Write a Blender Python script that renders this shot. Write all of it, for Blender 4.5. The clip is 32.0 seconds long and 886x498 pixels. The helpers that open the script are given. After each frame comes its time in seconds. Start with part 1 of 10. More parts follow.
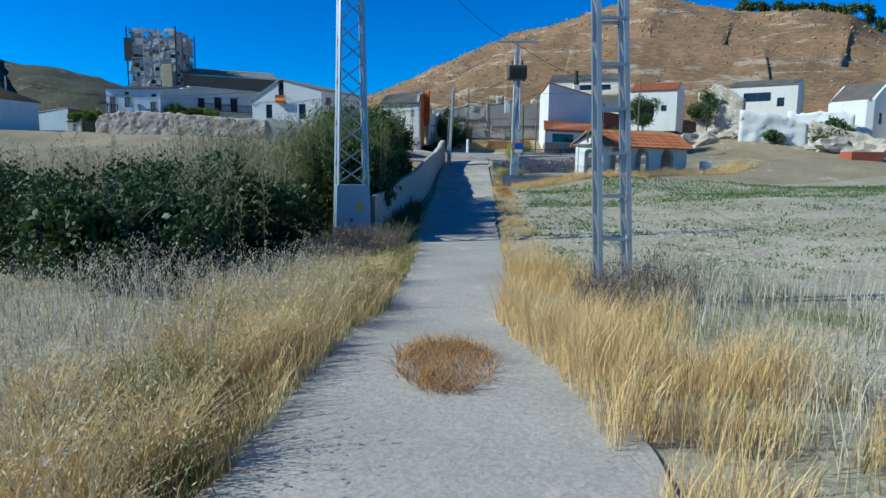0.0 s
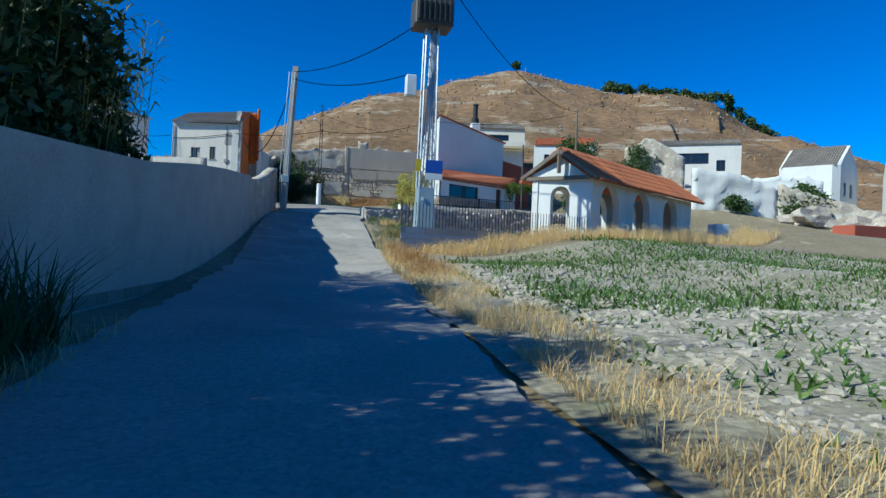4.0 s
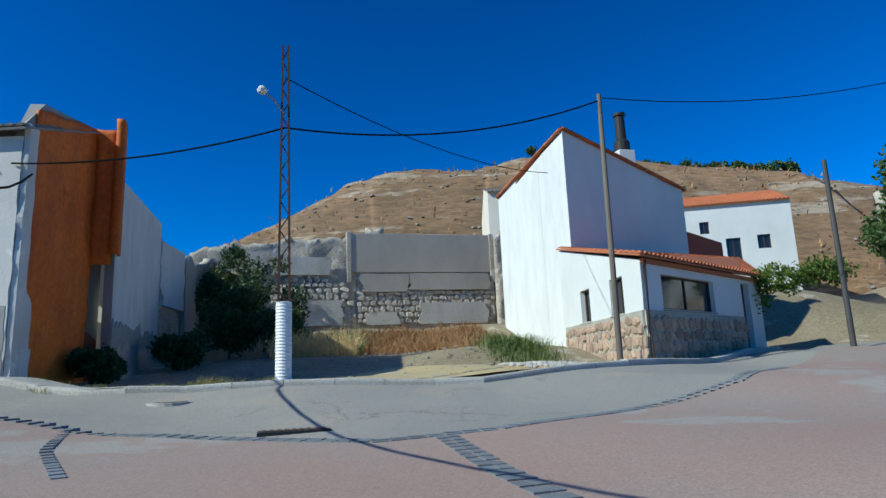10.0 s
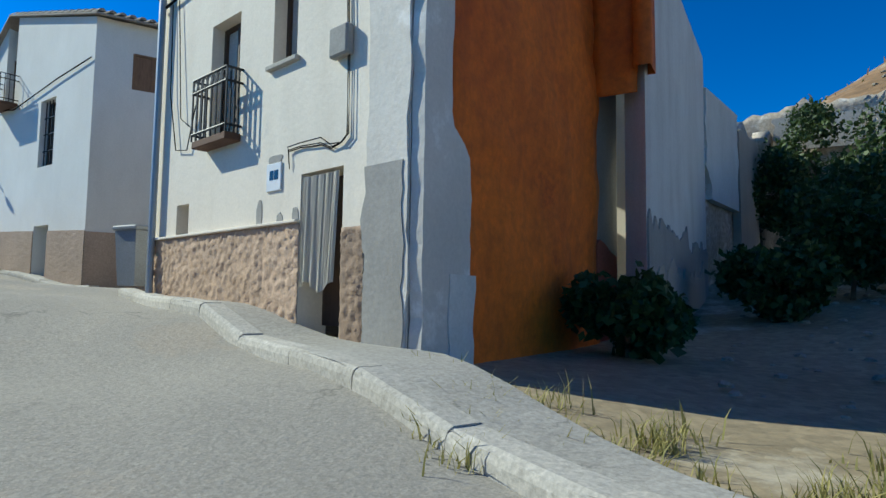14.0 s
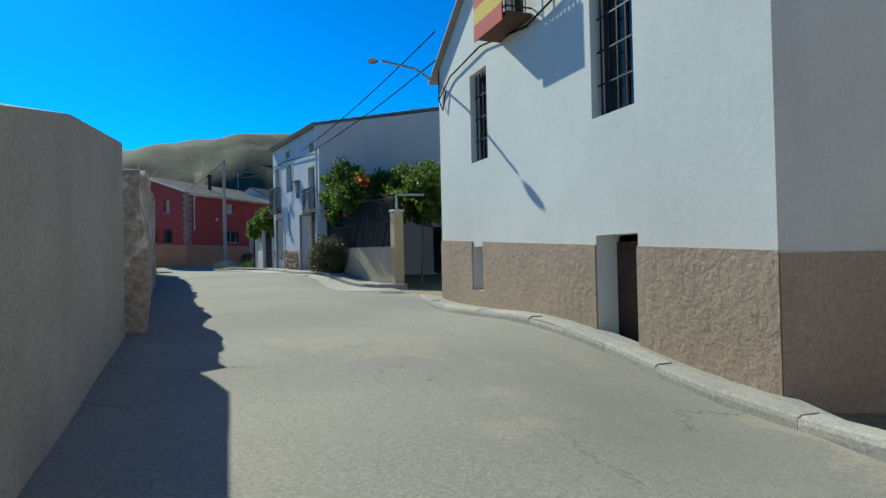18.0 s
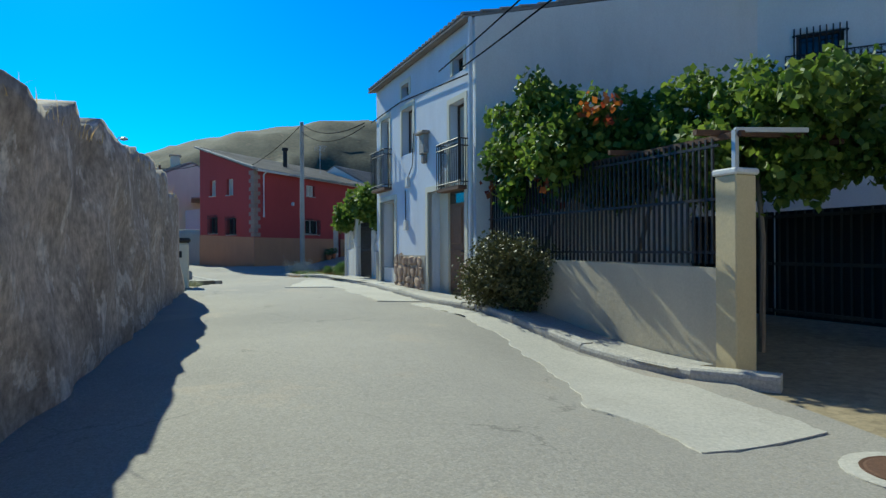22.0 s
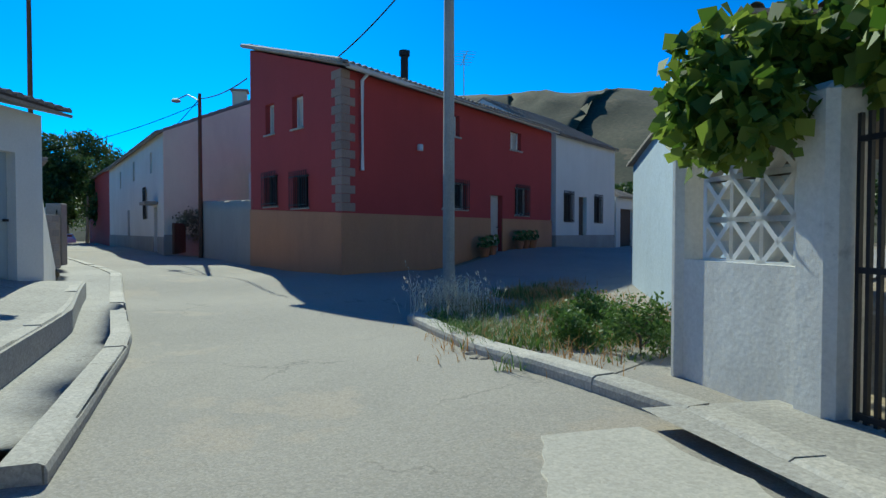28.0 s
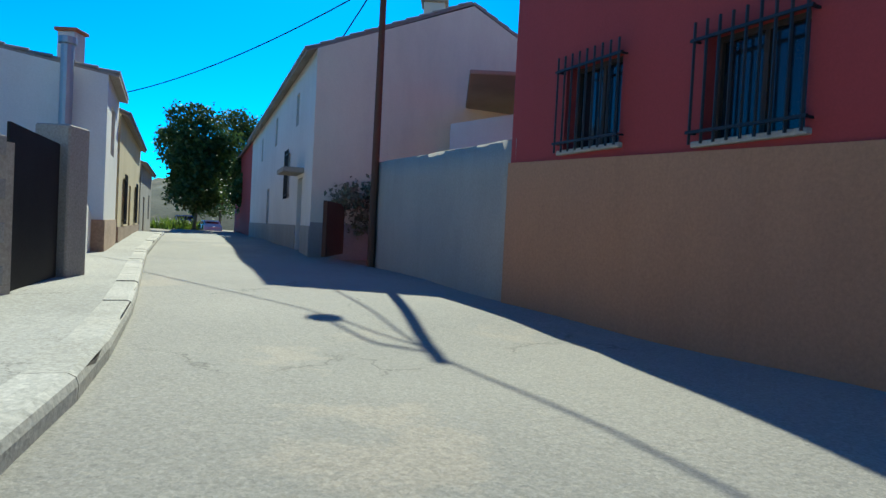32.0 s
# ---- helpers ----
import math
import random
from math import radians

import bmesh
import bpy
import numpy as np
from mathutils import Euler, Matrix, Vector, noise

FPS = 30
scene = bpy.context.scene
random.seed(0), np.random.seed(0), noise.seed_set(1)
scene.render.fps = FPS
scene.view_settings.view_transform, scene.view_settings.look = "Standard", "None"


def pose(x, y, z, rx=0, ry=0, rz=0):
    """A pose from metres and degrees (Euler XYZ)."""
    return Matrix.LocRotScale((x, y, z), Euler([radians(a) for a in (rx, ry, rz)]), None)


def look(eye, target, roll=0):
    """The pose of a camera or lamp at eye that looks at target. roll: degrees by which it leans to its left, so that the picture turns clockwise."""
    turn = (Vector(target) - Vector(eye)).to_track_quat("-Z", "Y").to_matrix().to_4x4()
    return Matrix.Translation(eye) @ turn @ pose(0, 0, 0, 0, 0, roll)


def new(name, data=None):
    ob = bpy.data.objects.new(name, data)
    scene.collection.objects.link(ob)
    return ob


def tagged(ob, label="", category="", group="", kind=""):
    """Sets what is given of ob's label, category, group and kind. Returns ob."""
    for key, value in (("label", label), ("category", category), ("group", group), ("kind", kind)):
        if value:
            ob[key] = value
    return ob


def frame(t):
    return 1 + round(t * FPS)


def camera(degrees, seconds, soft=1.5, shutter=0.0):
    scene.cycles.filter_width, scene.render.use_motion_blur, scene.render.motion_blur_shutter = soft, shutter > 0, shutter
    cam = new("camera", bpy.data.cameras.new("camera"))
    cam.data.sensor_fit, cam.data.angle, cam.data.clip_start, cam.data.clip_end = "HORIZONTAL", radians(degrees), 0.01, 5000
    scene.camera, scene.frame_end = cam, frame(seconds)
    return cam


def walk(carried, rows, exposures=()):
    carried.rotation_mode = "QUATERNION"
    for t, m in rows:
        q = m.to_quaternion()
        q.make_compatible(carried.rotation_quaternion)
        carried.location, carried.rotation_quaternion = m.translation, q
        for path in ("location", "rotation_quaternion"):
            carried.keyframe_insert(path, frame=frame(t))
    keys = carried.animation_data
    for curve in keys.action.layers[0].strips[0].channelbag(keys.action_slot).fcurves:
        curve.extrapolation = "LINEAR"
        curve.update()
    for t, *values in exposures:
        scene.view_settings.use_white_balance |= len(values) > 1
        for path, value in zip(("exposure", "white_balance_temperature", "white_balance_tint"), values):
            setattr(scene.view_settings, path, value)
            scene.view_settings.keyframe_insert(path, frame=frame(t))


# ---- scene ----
cam = camera(70.0, 32.0, soft=1.45)
PATH = [
    (0.0, (0.877, -0.43, 1.738), (0.89, 4.528, 1.095), 0.73),
    (0.5, (0.703, 2.763, 1.36), (1.147, 7.702, 0.722), 1.26),
    (1.0, (0.579, 5.983, 0.984), (1.367, 10.881, 0.363), 2.16),
    (1.5, (0.625, 9.366, 0.645), (1.616, 14.229, 0.037), 1.93),
    (2.0, (0.827, 13.02, 0.381), (1.948, 17.87, -0.087), 1.9),
    (2.5, (1.11, 16.876, 0.203), (2.33, 21.712, -0.156), 1.74),
    (3.0, (1.372, 20.887, 0.109), (2.673, 25.712, -0.07), 1.62),
    (3.5, (1.612, 24.89, 0.091), (2.875, 29.728, 0.097), 1.72),
    (4.0, (1.806, 28.741, 0.134), (3.001, 33.596, 0.185), 2.39),
    (4.5, (1.901, 32.355, 0.237), (3.016, 37.221, 0.523), 2.65),
    (6.5, (2.442, 45.623, 0.775), (3.649, 50.446, 1.31), -0.78),
    (7.0, (2.594, 48.719, 1.029), (3.902, 53.512, 1.589), -1.69),
    (7.5, (2.746, 51.558, 1.425), (4.08, 56.326, 2.12), -2.05),
    (8.0, (3.094, 54.238, 1.88), (4.436, 59.001, 2.595), -1.59),
    (8.5, (3.335, 56.87, 2.35), (4.683, 61.622, 3.127), -1.5),
    (9.0, (3.562, 59.13, 2.806), (4.881, 63.874, 3.679), -1.74),
    (9.5, (3.679, 61.067, 3.189), (4.986, 65.799, 4.142), -2.27),
    (10.0, (3.777, 62.701, 3.494), (5.036, 67.446, 4.446), -2.35),
    (10.5, (3.942, 64.241, 3.678), (5.134, 69.075, 4.133), -2.12),
    (11.0, (4.089, 65.688, 3.794), (5.145, 70.571, 4.001), -1.88),
    (11.5, (3.959, 67.154, 3.861), (4.732, 72.089, 4.084), -1.83),
    (12.0, (3.531, 68.65, 3.879), (3.921, 73.629, 4.135), -1.48),
    (12.5, (3.15, 69.857, 3.91), (3.037, 74.846, 4.221), -1.18),
    (13.0, (2.504, 71.131, 3.945), (1.851, 76.076, 4.287), -1.35),
    (13.5, (1.984, 73.095, 4.05), (0.356, 77.811, 4.384), -1.15),
    (14.0, (0.599, 74.455, 4.181), (-1.741, 78.856, 4.578), 0.77),
    (14.5, (-0.923, 75.215, 4.371), (-3.737, 79.328, 4.776), 1.48),
    (15.0, (-2.127, 75.979, 4.589), (-5.577, 79.583, 4.913), 1.97),
    (15.5, (-3.301, 76.627, 4.806), (-7.204, 79.74, 5.088), 1.65),
    (17.5, (-9.263, 78.088, 5.649), (-13.638, 80.507, 5.733), -0.93),
    (18.0, (-11.192, 78.514, 5.818), (-15.584, 80.901, 5.893), -1.27),
    (18.5, (-13.06, 79.026, 5.943), (-17.47, 81.382, 6.003), -1.46),
    (19.0, (-14.718, 79.474, 6.039), (-19.142, 81.804, 6.061), -1.57),
    (19.5, (-16.315, 79.86, 6.126), (-20.758, 82.153, 6.142), -1.59),
    (20.0, (-17.858, 80.117, 6.219), (-22.341, 82.331, 6.231), -1.42),
    (20.5, (-19.41, 80.347, 6.306), (-23.933, 82.478, 6.3), -1.31),
    (21.0, (-21.249, 80.527, 6.387), (-25.808, 82.579, 6.387), -1.19),
    (21.5, (-23.017, 80.739, 6.456), (-27.617, 82.698, 6.471), -0.82),
    (22.0, (-24.619, 80.947, 6.505), (-29.264, 82.8, 6.509), -0.29),
    (22.5, (-26.119, 81.119, 6.538), (-30.796, 82.887, 6.506), 0.19),
    (23.0, (-27.593, 81.303, 6.567), (-32.285, 83.029, 6.52), 0.43),
    (23.5, (-29.029, 81.556, 6.592), (-33.732, 83.253, 6.538), 0.28),
    (24.0, (-30.51, 81.778, 6.621), (-35.228, 83.433, 6.555), 0.03),
    (24.5, (-32.112, 81.973, 6.648), (-36.842, 83.592, 6.57), -0.13),
    (26.5, (-38.937, 83.395, 6.763), (-43.769, 84.678, 6.717), 0.62),
    (27.0, (-40.741, 83.554, 6.769), (-45.595, 84.748, 6.669), 0.46),
    (27.5, (-42.631, 83.573, 6.759), (-47.505, 84.68, 6.605), 0.25),
    (28.0, (-44.574, 83.467, 6.746), (-49.467, 84.485, 6.61), 0.07),
    (28.5, (-46.393, 83.349, 6.724), (-51.309, 84.248, 6.569), 0.43),
    (29.0, (-48.019, 83.234, 6.7), (-52.955, 84.012, 6.523), 0.6),
    (29.5, (-49.799, 82.979, 6.668), (-54.75, 83.653, 6.492), 0.83),
    (30.0, (-51.627, 82.647, 6.626), (-56.595, 83.198, 6.497), 1.39),
    (30.5, (-53.427, 82.24, 6.582), (-58.409, 82.659, 6.504), 2.03),
    (31.0, (-55.053, 81.799, 6.555), (-60.047, 82.059, 6.555), 2.48),
    (31.5, (-56.598, 81.286, 6.537), (-61.597, 81.38, 6.49), 2.84),
    (32.0, (-58.092, 80.734, 6.514), (-63.09, 80.686, 6.381), 2.96),
]
EXPOSURES = [(0.0, 0.1, 5750, -7), (10.0, 0.05, 5750, -7), (12.0, -0.2, 5900, -7), (13.2, -0.05, 5950, -7), (14.0, 0.2, 6200, -8), (15.5, 0.2, 6400, -9), (18.0, 0.15, 6500, -11), (21.0, 0.2, 6400, -11), (24.0, 0.45, 6300, -11), (28.0, 0.2, 6250, -11), (30.5, 0.45, 6350, -11), (32.0, 0.55, 6350, -11)]
walk(cam, [(t, look(eye, target, roll)) for t, eye, target, roll in PATH], EXPOSURES)

# ---- sky and sun ----
SUN_EL = radians(36.0)
SUN_DIR = Vector((-0.983 * math.cos(SUN_EL), -0.182 * math.cos(SUN_EL), math.sin(SUN_EL)))
world = bpy.data.worlds.new("sky")
scene.world = world
world.use_nodes = True
wn = world.node_tree.nodes
sky = wn.new("ShaderNodeTexSky")
sky.sky_type = "NISHITA"
sky.sun_disc = False
sky.sun_elevation = SUN_EL
sky.sun_rotation = math.atan2(SUN_DIR.x, SUN_DIR.y)
sky.altitude, sky.air_density, sky.dust_density, sky.ozone_density = 900.0, 1.0, 0.45, 3.2
deep = wn.new("ShaderNodeMix")
deep.data_type, deep.blend_type = "RGBA", "MULTIPLY"
deep.inputs[0].default_value = 1.0
deep.inputs[7].default_value = (0.03, 0.185, 0.37, 1.0)
world.node_tree.links.new(sky.outputs["Color"], deep.inputs[6])
clear = wn.new("ShaderNodeGamma")
clear.inputs["Gamma"].default_value = 1.3
gain = wn.new("ShaderNodeMix")
gain.data_type, gain.blend_type = "RGBA", "MULTIPLY"
gain.inputs[0].default_value = 1.0
gain.inputs[7].default_value = (6.2, 4.9, 3.75, 1.0)
world.node_tree.links.new(deep.outputs[2], clear.inputs["Color"])
world.node_tree.links.new(clear.outputs["Color"], gain.inputs[6])
world.node_tree.links.new(gain.outputs[2], wn["Background"].inputs["Color"])
wn["Background"].inputs["Strength"].default_value = 0.075
sun_data = bpy.data.lights.new("sun", "SUN")
sun_data.energy, sun_data.angle, sun_data.color = 4.7, radians(0.5), (1.0, 0.94, 0.85)
sun = new("sun", sun_data)
sun.rotation_euler = SUN_DIR.to_track_quat("Z", "Y").to_euler()


# ---- materials ----
def lerp(a, b, t):
    return tuple(a[i] + (b[i] - a[i]) * t for i in range(3))


def material(name, base, alt=None, scale=3.0, rough=0.85, bump=0.3, grain=40.0, metal=0.0, spot=None, spot_at=0.62, rnd=0.0, stretch=(1, 1, 1), fine=0.25, cracks=None, runs=0.0, specks=0.0):
    """A surface with broad stains (alt), fine grain, optional worn patches (spot), hair cracks, rain runs and specks, and relief."""
    m = bpy.data.materials.new(name)
    m.use_nodes = True
    nt = m.node_tree
    n, l = nt.nodes, nt.links
    bsdf = n["Principled BSDF"]
    bsdf.inputs["Roughness"].default_value = rough
    bsdf.inputs["Metallic"].default_value = metal
    co = n.new("ShaderNodeTexCoord")
    mp = n.new("ShaderNodeMapping")
    mp.inputs["Scale"].default_value = stretch
    geo = n.new("ShaderNodeNewGeometry")
    l.new(geo.outputs["Position"], mp.inputs["Vector"])
    alt = alt or lerp(base, (0, 0, 0), 0.25)

    def noise_tex(sc, det, ro=0.6):
        t = n.new("ShaderNodeTexNoise")
        t.inputs["Scale"].default_value, t.inputs["Detail"].default_value, t.inputs["Roughness"].default_value = sc, det, ro
        l.new(mp.outputs["Vector"], t.inputs["Vector"])
        return t

    def ramp(src, a, b):
        r = n.new("ShaderNodeMapRange")
        r.inputs["From Min"].default_value, r.inputs["From Max"].default_value = a, b
        l.new(src, r.inputs["Value"])
        return r.outputs["Result"]

    def mix(fac, a, b, mode="MIX"):
        x = n.new("ShaderNodeMix")
        x.data_type, x.blend_type = "RGBA", mode
        for sock, v in ((x.inputs[0], fac), (x.inputs[6], a), (x.inputs[7], b)):
            if hasattr(v, "links"):
                l.new(v, sock)
            elif isinstance(v, (int, float)):
                sock.default_value = v
            else:
                sock.default_value = (*v, 1.0)
        return x.outputs[2]

    broad = noise_tex(scale * 0.35, 5)
    small = noise_tex(grain, 4, 0.7)
    col = mix(ramp(broad.outputs["Fac"], 0.35, 0.68), base, alt)
    if spot is not None:
        patch = noise_tex(scale * 0.8, 8, 0.65)
        col = mix(ramp(patch.outputs["Fac"], spot_at, spot_at + 0.05), col, spot)
    dark = mix(ramp(small.outputs["Fac"], 0.3, 0.75), (1 - fine,) * 3, (1 + fine,) * 3)
    col = mix(1.0, col, dark, "MULTIPLY")
    if runs:
        mr = n.new("ShaderNodeMapping")
        mr.inputs["Scale"].default_value = (1.1, 1.1, 0.3)
        l.new(geo.outputs["Position"], mr.inputs["Vector"])
        run = n.new("ShaderNodeTexNoise")
        run.inputs["Scale"].default_value, run.inputs["Detail"].default_value, run.inputs["Roughness"].default_value = 1.6, 7, 0.65
        l.new(mr.outputs["Vector"], run.inputs["Vector"])
        col = mix(1.0, col, mix(ramp(run.outputs["Fac"], 0.44, 0.74), (1.0,) * 3, (1 - runs * 0.65, 1 - runs * 0.7, 1 - runs * 0.75)), "MULTIPLY")
    if cracks:
        warp = noise_tex(cracks[0] * 1.6, 5, 0.7)
        vm = n.new("ShaderNodeVectorMath")
        vm.operation = "MULTIPLY_ADD"
        vm.inputs[1].default_value = (0.9, 0.9, 0.9)
        l.new(warp.outputs["Color"], vm.inputs[0])
        l.new(mp.outputs["Vector"], vm.inputs[2])
        vo = n.new("ShaderNodeTexVoronoi")
        vo.feature = "DISTANCE_TO_EDGE"
        vo.inputs["Scale"].default_value = cracks[0]
        l.new(vm.outputs["Vector"], vo.inputs["Vector"])
        gate = noise_tex(cracks[0] * 0.9, 2)
        line = n.new("ShaderNodeMath")
        line.operation = "ADD"
        l.new(ramp(vo.outputs["Distance"], 0.0, cracks[1]), line.inputs[0])
        l.new(ramp(gate.outputs["Fac"], 0.62, 0.5), line.inputs[1])
        line.use_clamp = True
        col = mix(1.0, col, mix(line.outputs["Value"], (1 - cracks[2],) * 3, (1.0,) * 3), "MULTIPLY")
    if specks:
        sp = n.new("ShaderNodeTexVoronoi")
        sp.inputs["Scale"].default_value = grain * 0.9
        l.new(mp.outputs["Vector"], sp.inputs["Vector"])
        col = mix(1.0, col, mix(sp.outputs["Color"], (1 - specks,) * 3, (1 + specks,) * 3), "MULTIPLY")
    if rnd:
        info = n.new("ShaderNodeObjectInfo")
        v = mix(info.outputs["Random"], (1 - rnd,) * 3, (1 + rnd,) * 3)
        col = mix(1.0, col, v, "MULTIPLY")
    l.new(col, bsdf.inputs["Base Color"])
    if bump:
        b = n.new("ShaderNodeBump")
        b.inputs["Strength"].default_value, b.inputs["Distance"].default_value = bump, 0.03
        mid = noise_tex(grain * 0.3, 6, 0.65)
        l.new(mid.outputs["Fac"], b.inputs["Height"])
        l.new(b.outputs["Normal"], bsdf.inputs["Normal"])
    return m


def leaf_material(name, base, alt, rnd_island=0.35, rough=0.6, through_light=0.25):
    m = bpy.data.materials.new(name)
    m.use_nodes = True
    n, l = m.node_tree.nodes, m.node_tree.links
    bsdf = n["Principled BSDF"]
    geo = n.new("ShaderNodeNewGeometry")
    x = n.new("ShaderNodeMix")
    x.data_type = "RGBA"
    x.inputs[6].default_value, x.inputs[7].default_value = (*base, 1), (*alt, 1)
    l.new(geo.outputs["Random Per Island"], x.inputs[0])
    l.new(x.outputs[2], bsdf.inputs["Base Color"])
    bsdf.inputs["Roughness"].default_value = rough
    tr = n.new("ShaderNodeBsdfTranslucent")
    l.new(x.outputs[2], tr.inputs["Color"])
    add = n.new("ShaderNodeMixShader")
    add.inputs[0].default_value = through_light
    l.new(bsdf.outputs[0], add.inputs[1])
    l.new(tr.outputs[0], add.inputs[2])
    l.new(add.outputs[0], n["Material Output"].inputs["Surface"])
    return m


def glass_material(name, tint):
    m = material(name, tint, bump=0.0, rough=0.08, fine=0.05)
    m.node_tree.nodes["Principled BSDF"].inputs["Specular IOR Level"].default_value = 0.6
    return m


M_EARTH = material("dry_earth", (0.34, 0.27, 0.17), (0.24, 0.19, 0.11), 0.5, 0.95, 0.6, 9.0, spot=(0.42, 0.36, 0.26), spot_at=0.6, specks=0.2)
M_FIELD = material("stony_field", (0.42, 0.37, 0.28), (0.28, 0.25, 0.16), 0.5, 0.95, 0.9, 14.0, spot=(0.24, 0.24, 0.13), spot_at=0.58, specks=0.3)
M_TRACK = material("track_concrete", (0.44, 0.4, 0.34), (0.34, 0.31, 0.265), 1.0, 0.92, 0.3, 30.0, spot=(0.49, 0.43, 0.35), spot_at=0.6, fine=0.15, cracks=(0.5, 0.012, 0.3), specks=0.18)
M_RAMP = material("ramp_concrete", (0.45, 0.41, 0.345), (0.29, 0.26, 0.22), 1.3, 0.9, 0.3, 30.0, spot=(0.52, 0.48, 0.4), spot_at=0.57, fine=0.18, cracks=(0.6, 0.012, 0.4), specks=0.14, runs=0.0)
M_STREET = material("street_surface", (0.335, 0.305, 0.26), (0.26, 0.24, 0.21), 0.6, 0.92, 0.35, 60.0, spot=(0.345, 0.3, 0.245), spot_at=0.56, fine=0.22, cracks=(0.55, 0.012, 0.4), specks=0.16)
M_PATCH = material("pale_concrete_patch", (0.47, 0.44, 0.38), (0.39, 0.36, 0.31), 1.4, 0.9, 0.2, 40.0, fine=0.15, specks=0.12)
M_PAVER = material("red_paver", (0.34, 0.215, 0.17), (0.3, 0.24, 0.2), 0.5, 0.9, 0.2, 50.0, rnd=0.12, spot=(0.33, 0.29, 0.25), spot_at=0.58, specks=0.12)
M_PAVER_GREY = material("grey_paver", (0.2, 0.21, 0.22), None, 2.0, 0.9, 0.2, 50.0, rnd=0.12)
M_DUST = material("brown_street_dust", (0.34, 0.27, 0.2), (0.31, 0.265, 0.21), 1.6, 0.95, 0.4, 60.0, fine=0.22)
M_TAR = material("dark_trench_patch", (0.13, 0.12, 0.11), None, 2.0, 0.9, 0.3, 50.0)
M_KERB = material("kerb_concrete", (0.48, 0.45, 0.4), (0.38, 0.35, 0.3), 2.0, 0.9, 0.3, 35.0, rnd=0.1, specks=0.14)
M_PAVE = material("pavement_concrete", (0.4, 0.375, 0.335), (0.32, 0.3, 0.265), 1.6, 0.92, 0.25, 35.0, cracks=(0.8, 0.012, 0.45), specks=0.14)
M_WHITE = material("white_render", (0.74, 0.73, 0.69), (0.65, 0.64, 0.6), 0.8, 0.9, 0.15, 30.0, fine=0.06, runs=0.07)
M_WHITE_STAINED = material("damp_stained_white_render", (0.76, 0.75, 0.71), (0.68, 0.67, 0.63), 0.5, 0.9, 0.15, 30.0, spot=(0.5, 0.49, 0.46), spot_at=0.66, fine=0.06, stretch=(1.6, 1.6, 0.5), runs=0.2)
M_WHITE_OLD = material("stained_white_render", (0.72, 0.71, 0.67), (0.62, 0.6, 0.55), 1.2, 0.9, 0.25, 25.0, spot=(0.42, 0.41, 0.39), spot_at=0.66, fine=0.1, runs=0.25)
M_CREAM = material("cream_render", (0.8, 0.72, 0.6), (0.72, 0.64, 0.53), 0.9, 0.9, 0.2, 30.0, spot=(0.62, 0.57, 0.5), spot_at=0.68, fine=0.06, runs=0.16)
M_BLUEWHITE = material("bluish_limewash", (0.66, 0.7, 0.76), (0.58, 0.62, 0.68), 0.9, 0.9, 0.2, 30.0, fine=0.07, runs=0.14)
# bluish limewash with the shade of the outbuilding put into its colour
M_BLUEWHITE_SHADE = material("shade_toned_limewash", (0.4, 0.49, 0.56), (0.34, 0.42, 0.49), 0.9, 0.9, 0.4, 14.0, fine=0.1, runs=0.14)
M_CREAMWALL = material("cream_yellow_render", (0.6, 0.52, 0.37), (0.52, 0.45, 0.32), 1.2, 0.9, 0.25, 30.0, fine=0.08, runs=0.15)
M_CORNER = material("pale_corner_render", (0.7, 0.65, 0.58), (0.58, 0.54, 0.48), 1.4, 0.92, 0.3, 25.0, spot=(0.78, 0.74, 0.68), spot_at=0.58, fine=0.08, runs=0.12)
M_GREYWHITE = material("greyish_white_render", (0.74, 0.7, 0.64), (0.66, 0.62, 0.56), 0.9, 0.9, 0.2, 30.0, fine=0.07, runs=0.12)
M_PLINTH = material("rough_tan_plinth", (0.43, 0.32, 0.24), (0.36, 0.27, 0.2), 2.0, 0.95, 1.0, 26.0, fine=0.22, runs=0.15)
M_CEMENT = material("grey_cement_render", (0.36, 0.34, 0.31), (0.28, 0.27, 0.25), 1.2, 0.92, 0.3, 25.0, fine=0.12, runs=0.25)
M_FOAM = material("orange_insulation_foam", (0.72, 0.165, 0.005), (0.5, 0.09, 0.003), 0.9, 0.75, 1.0, 7.0, fine=0.25, spot=(0.36, 0.06, 0.004), spot_at=0.64, runs=0.45)
M_RED = material("dark_red_render", (0.4, 0.05, 0.045), (0.34, 0.043, 0.038), 0.7, 0.85, 0.15, 40.0, fine=0.08, runs=0.1)
M_OCHRE = material("ochre_plinth", (0.5, 0.24, 0.12), (0.42, 0.21, 0.115), 0.8, 0.9, 0.3, 30.0, fine=0.12, runs=0.16)
M_BEIGE = material("beige_render", (0.72, 0.68, 0.53), (0.65, 0.61, 0.48), 0.8, 0.9, 0.2, 30.0, fine=0.06, runs=0.14)
M_YELLOW = material("yellow_ochre_render", (0.62, 0.51, 0.3), (0.54, 0.43, 0.25), 1.2, 0.9, 0.2, 30.0, fine=0.08, runs=0.14)
M_BRICKRED = material("rust_red_render", (0.4, 0.1, 0.055), None, 1.0, 0.9, 0.2, 30.0)
M_PANEL = material("warm_cement_render", (0.44, 0.38, 0.31), (0.38, 0.33, 0.27), 1.0, 0.93, 0.3, 30.0, fine=0.12, runs=0.15)
M_RUBBLE = material("rubble_masonry", (0.52, 0.45, 0.36), (0.37, 0.31, 0.24), 2.0, 0.95, 1.0, 9.0, spot=(0.62, 0.56, 0.48), spot_at=0.55, fine=0.36, runs=0.25)
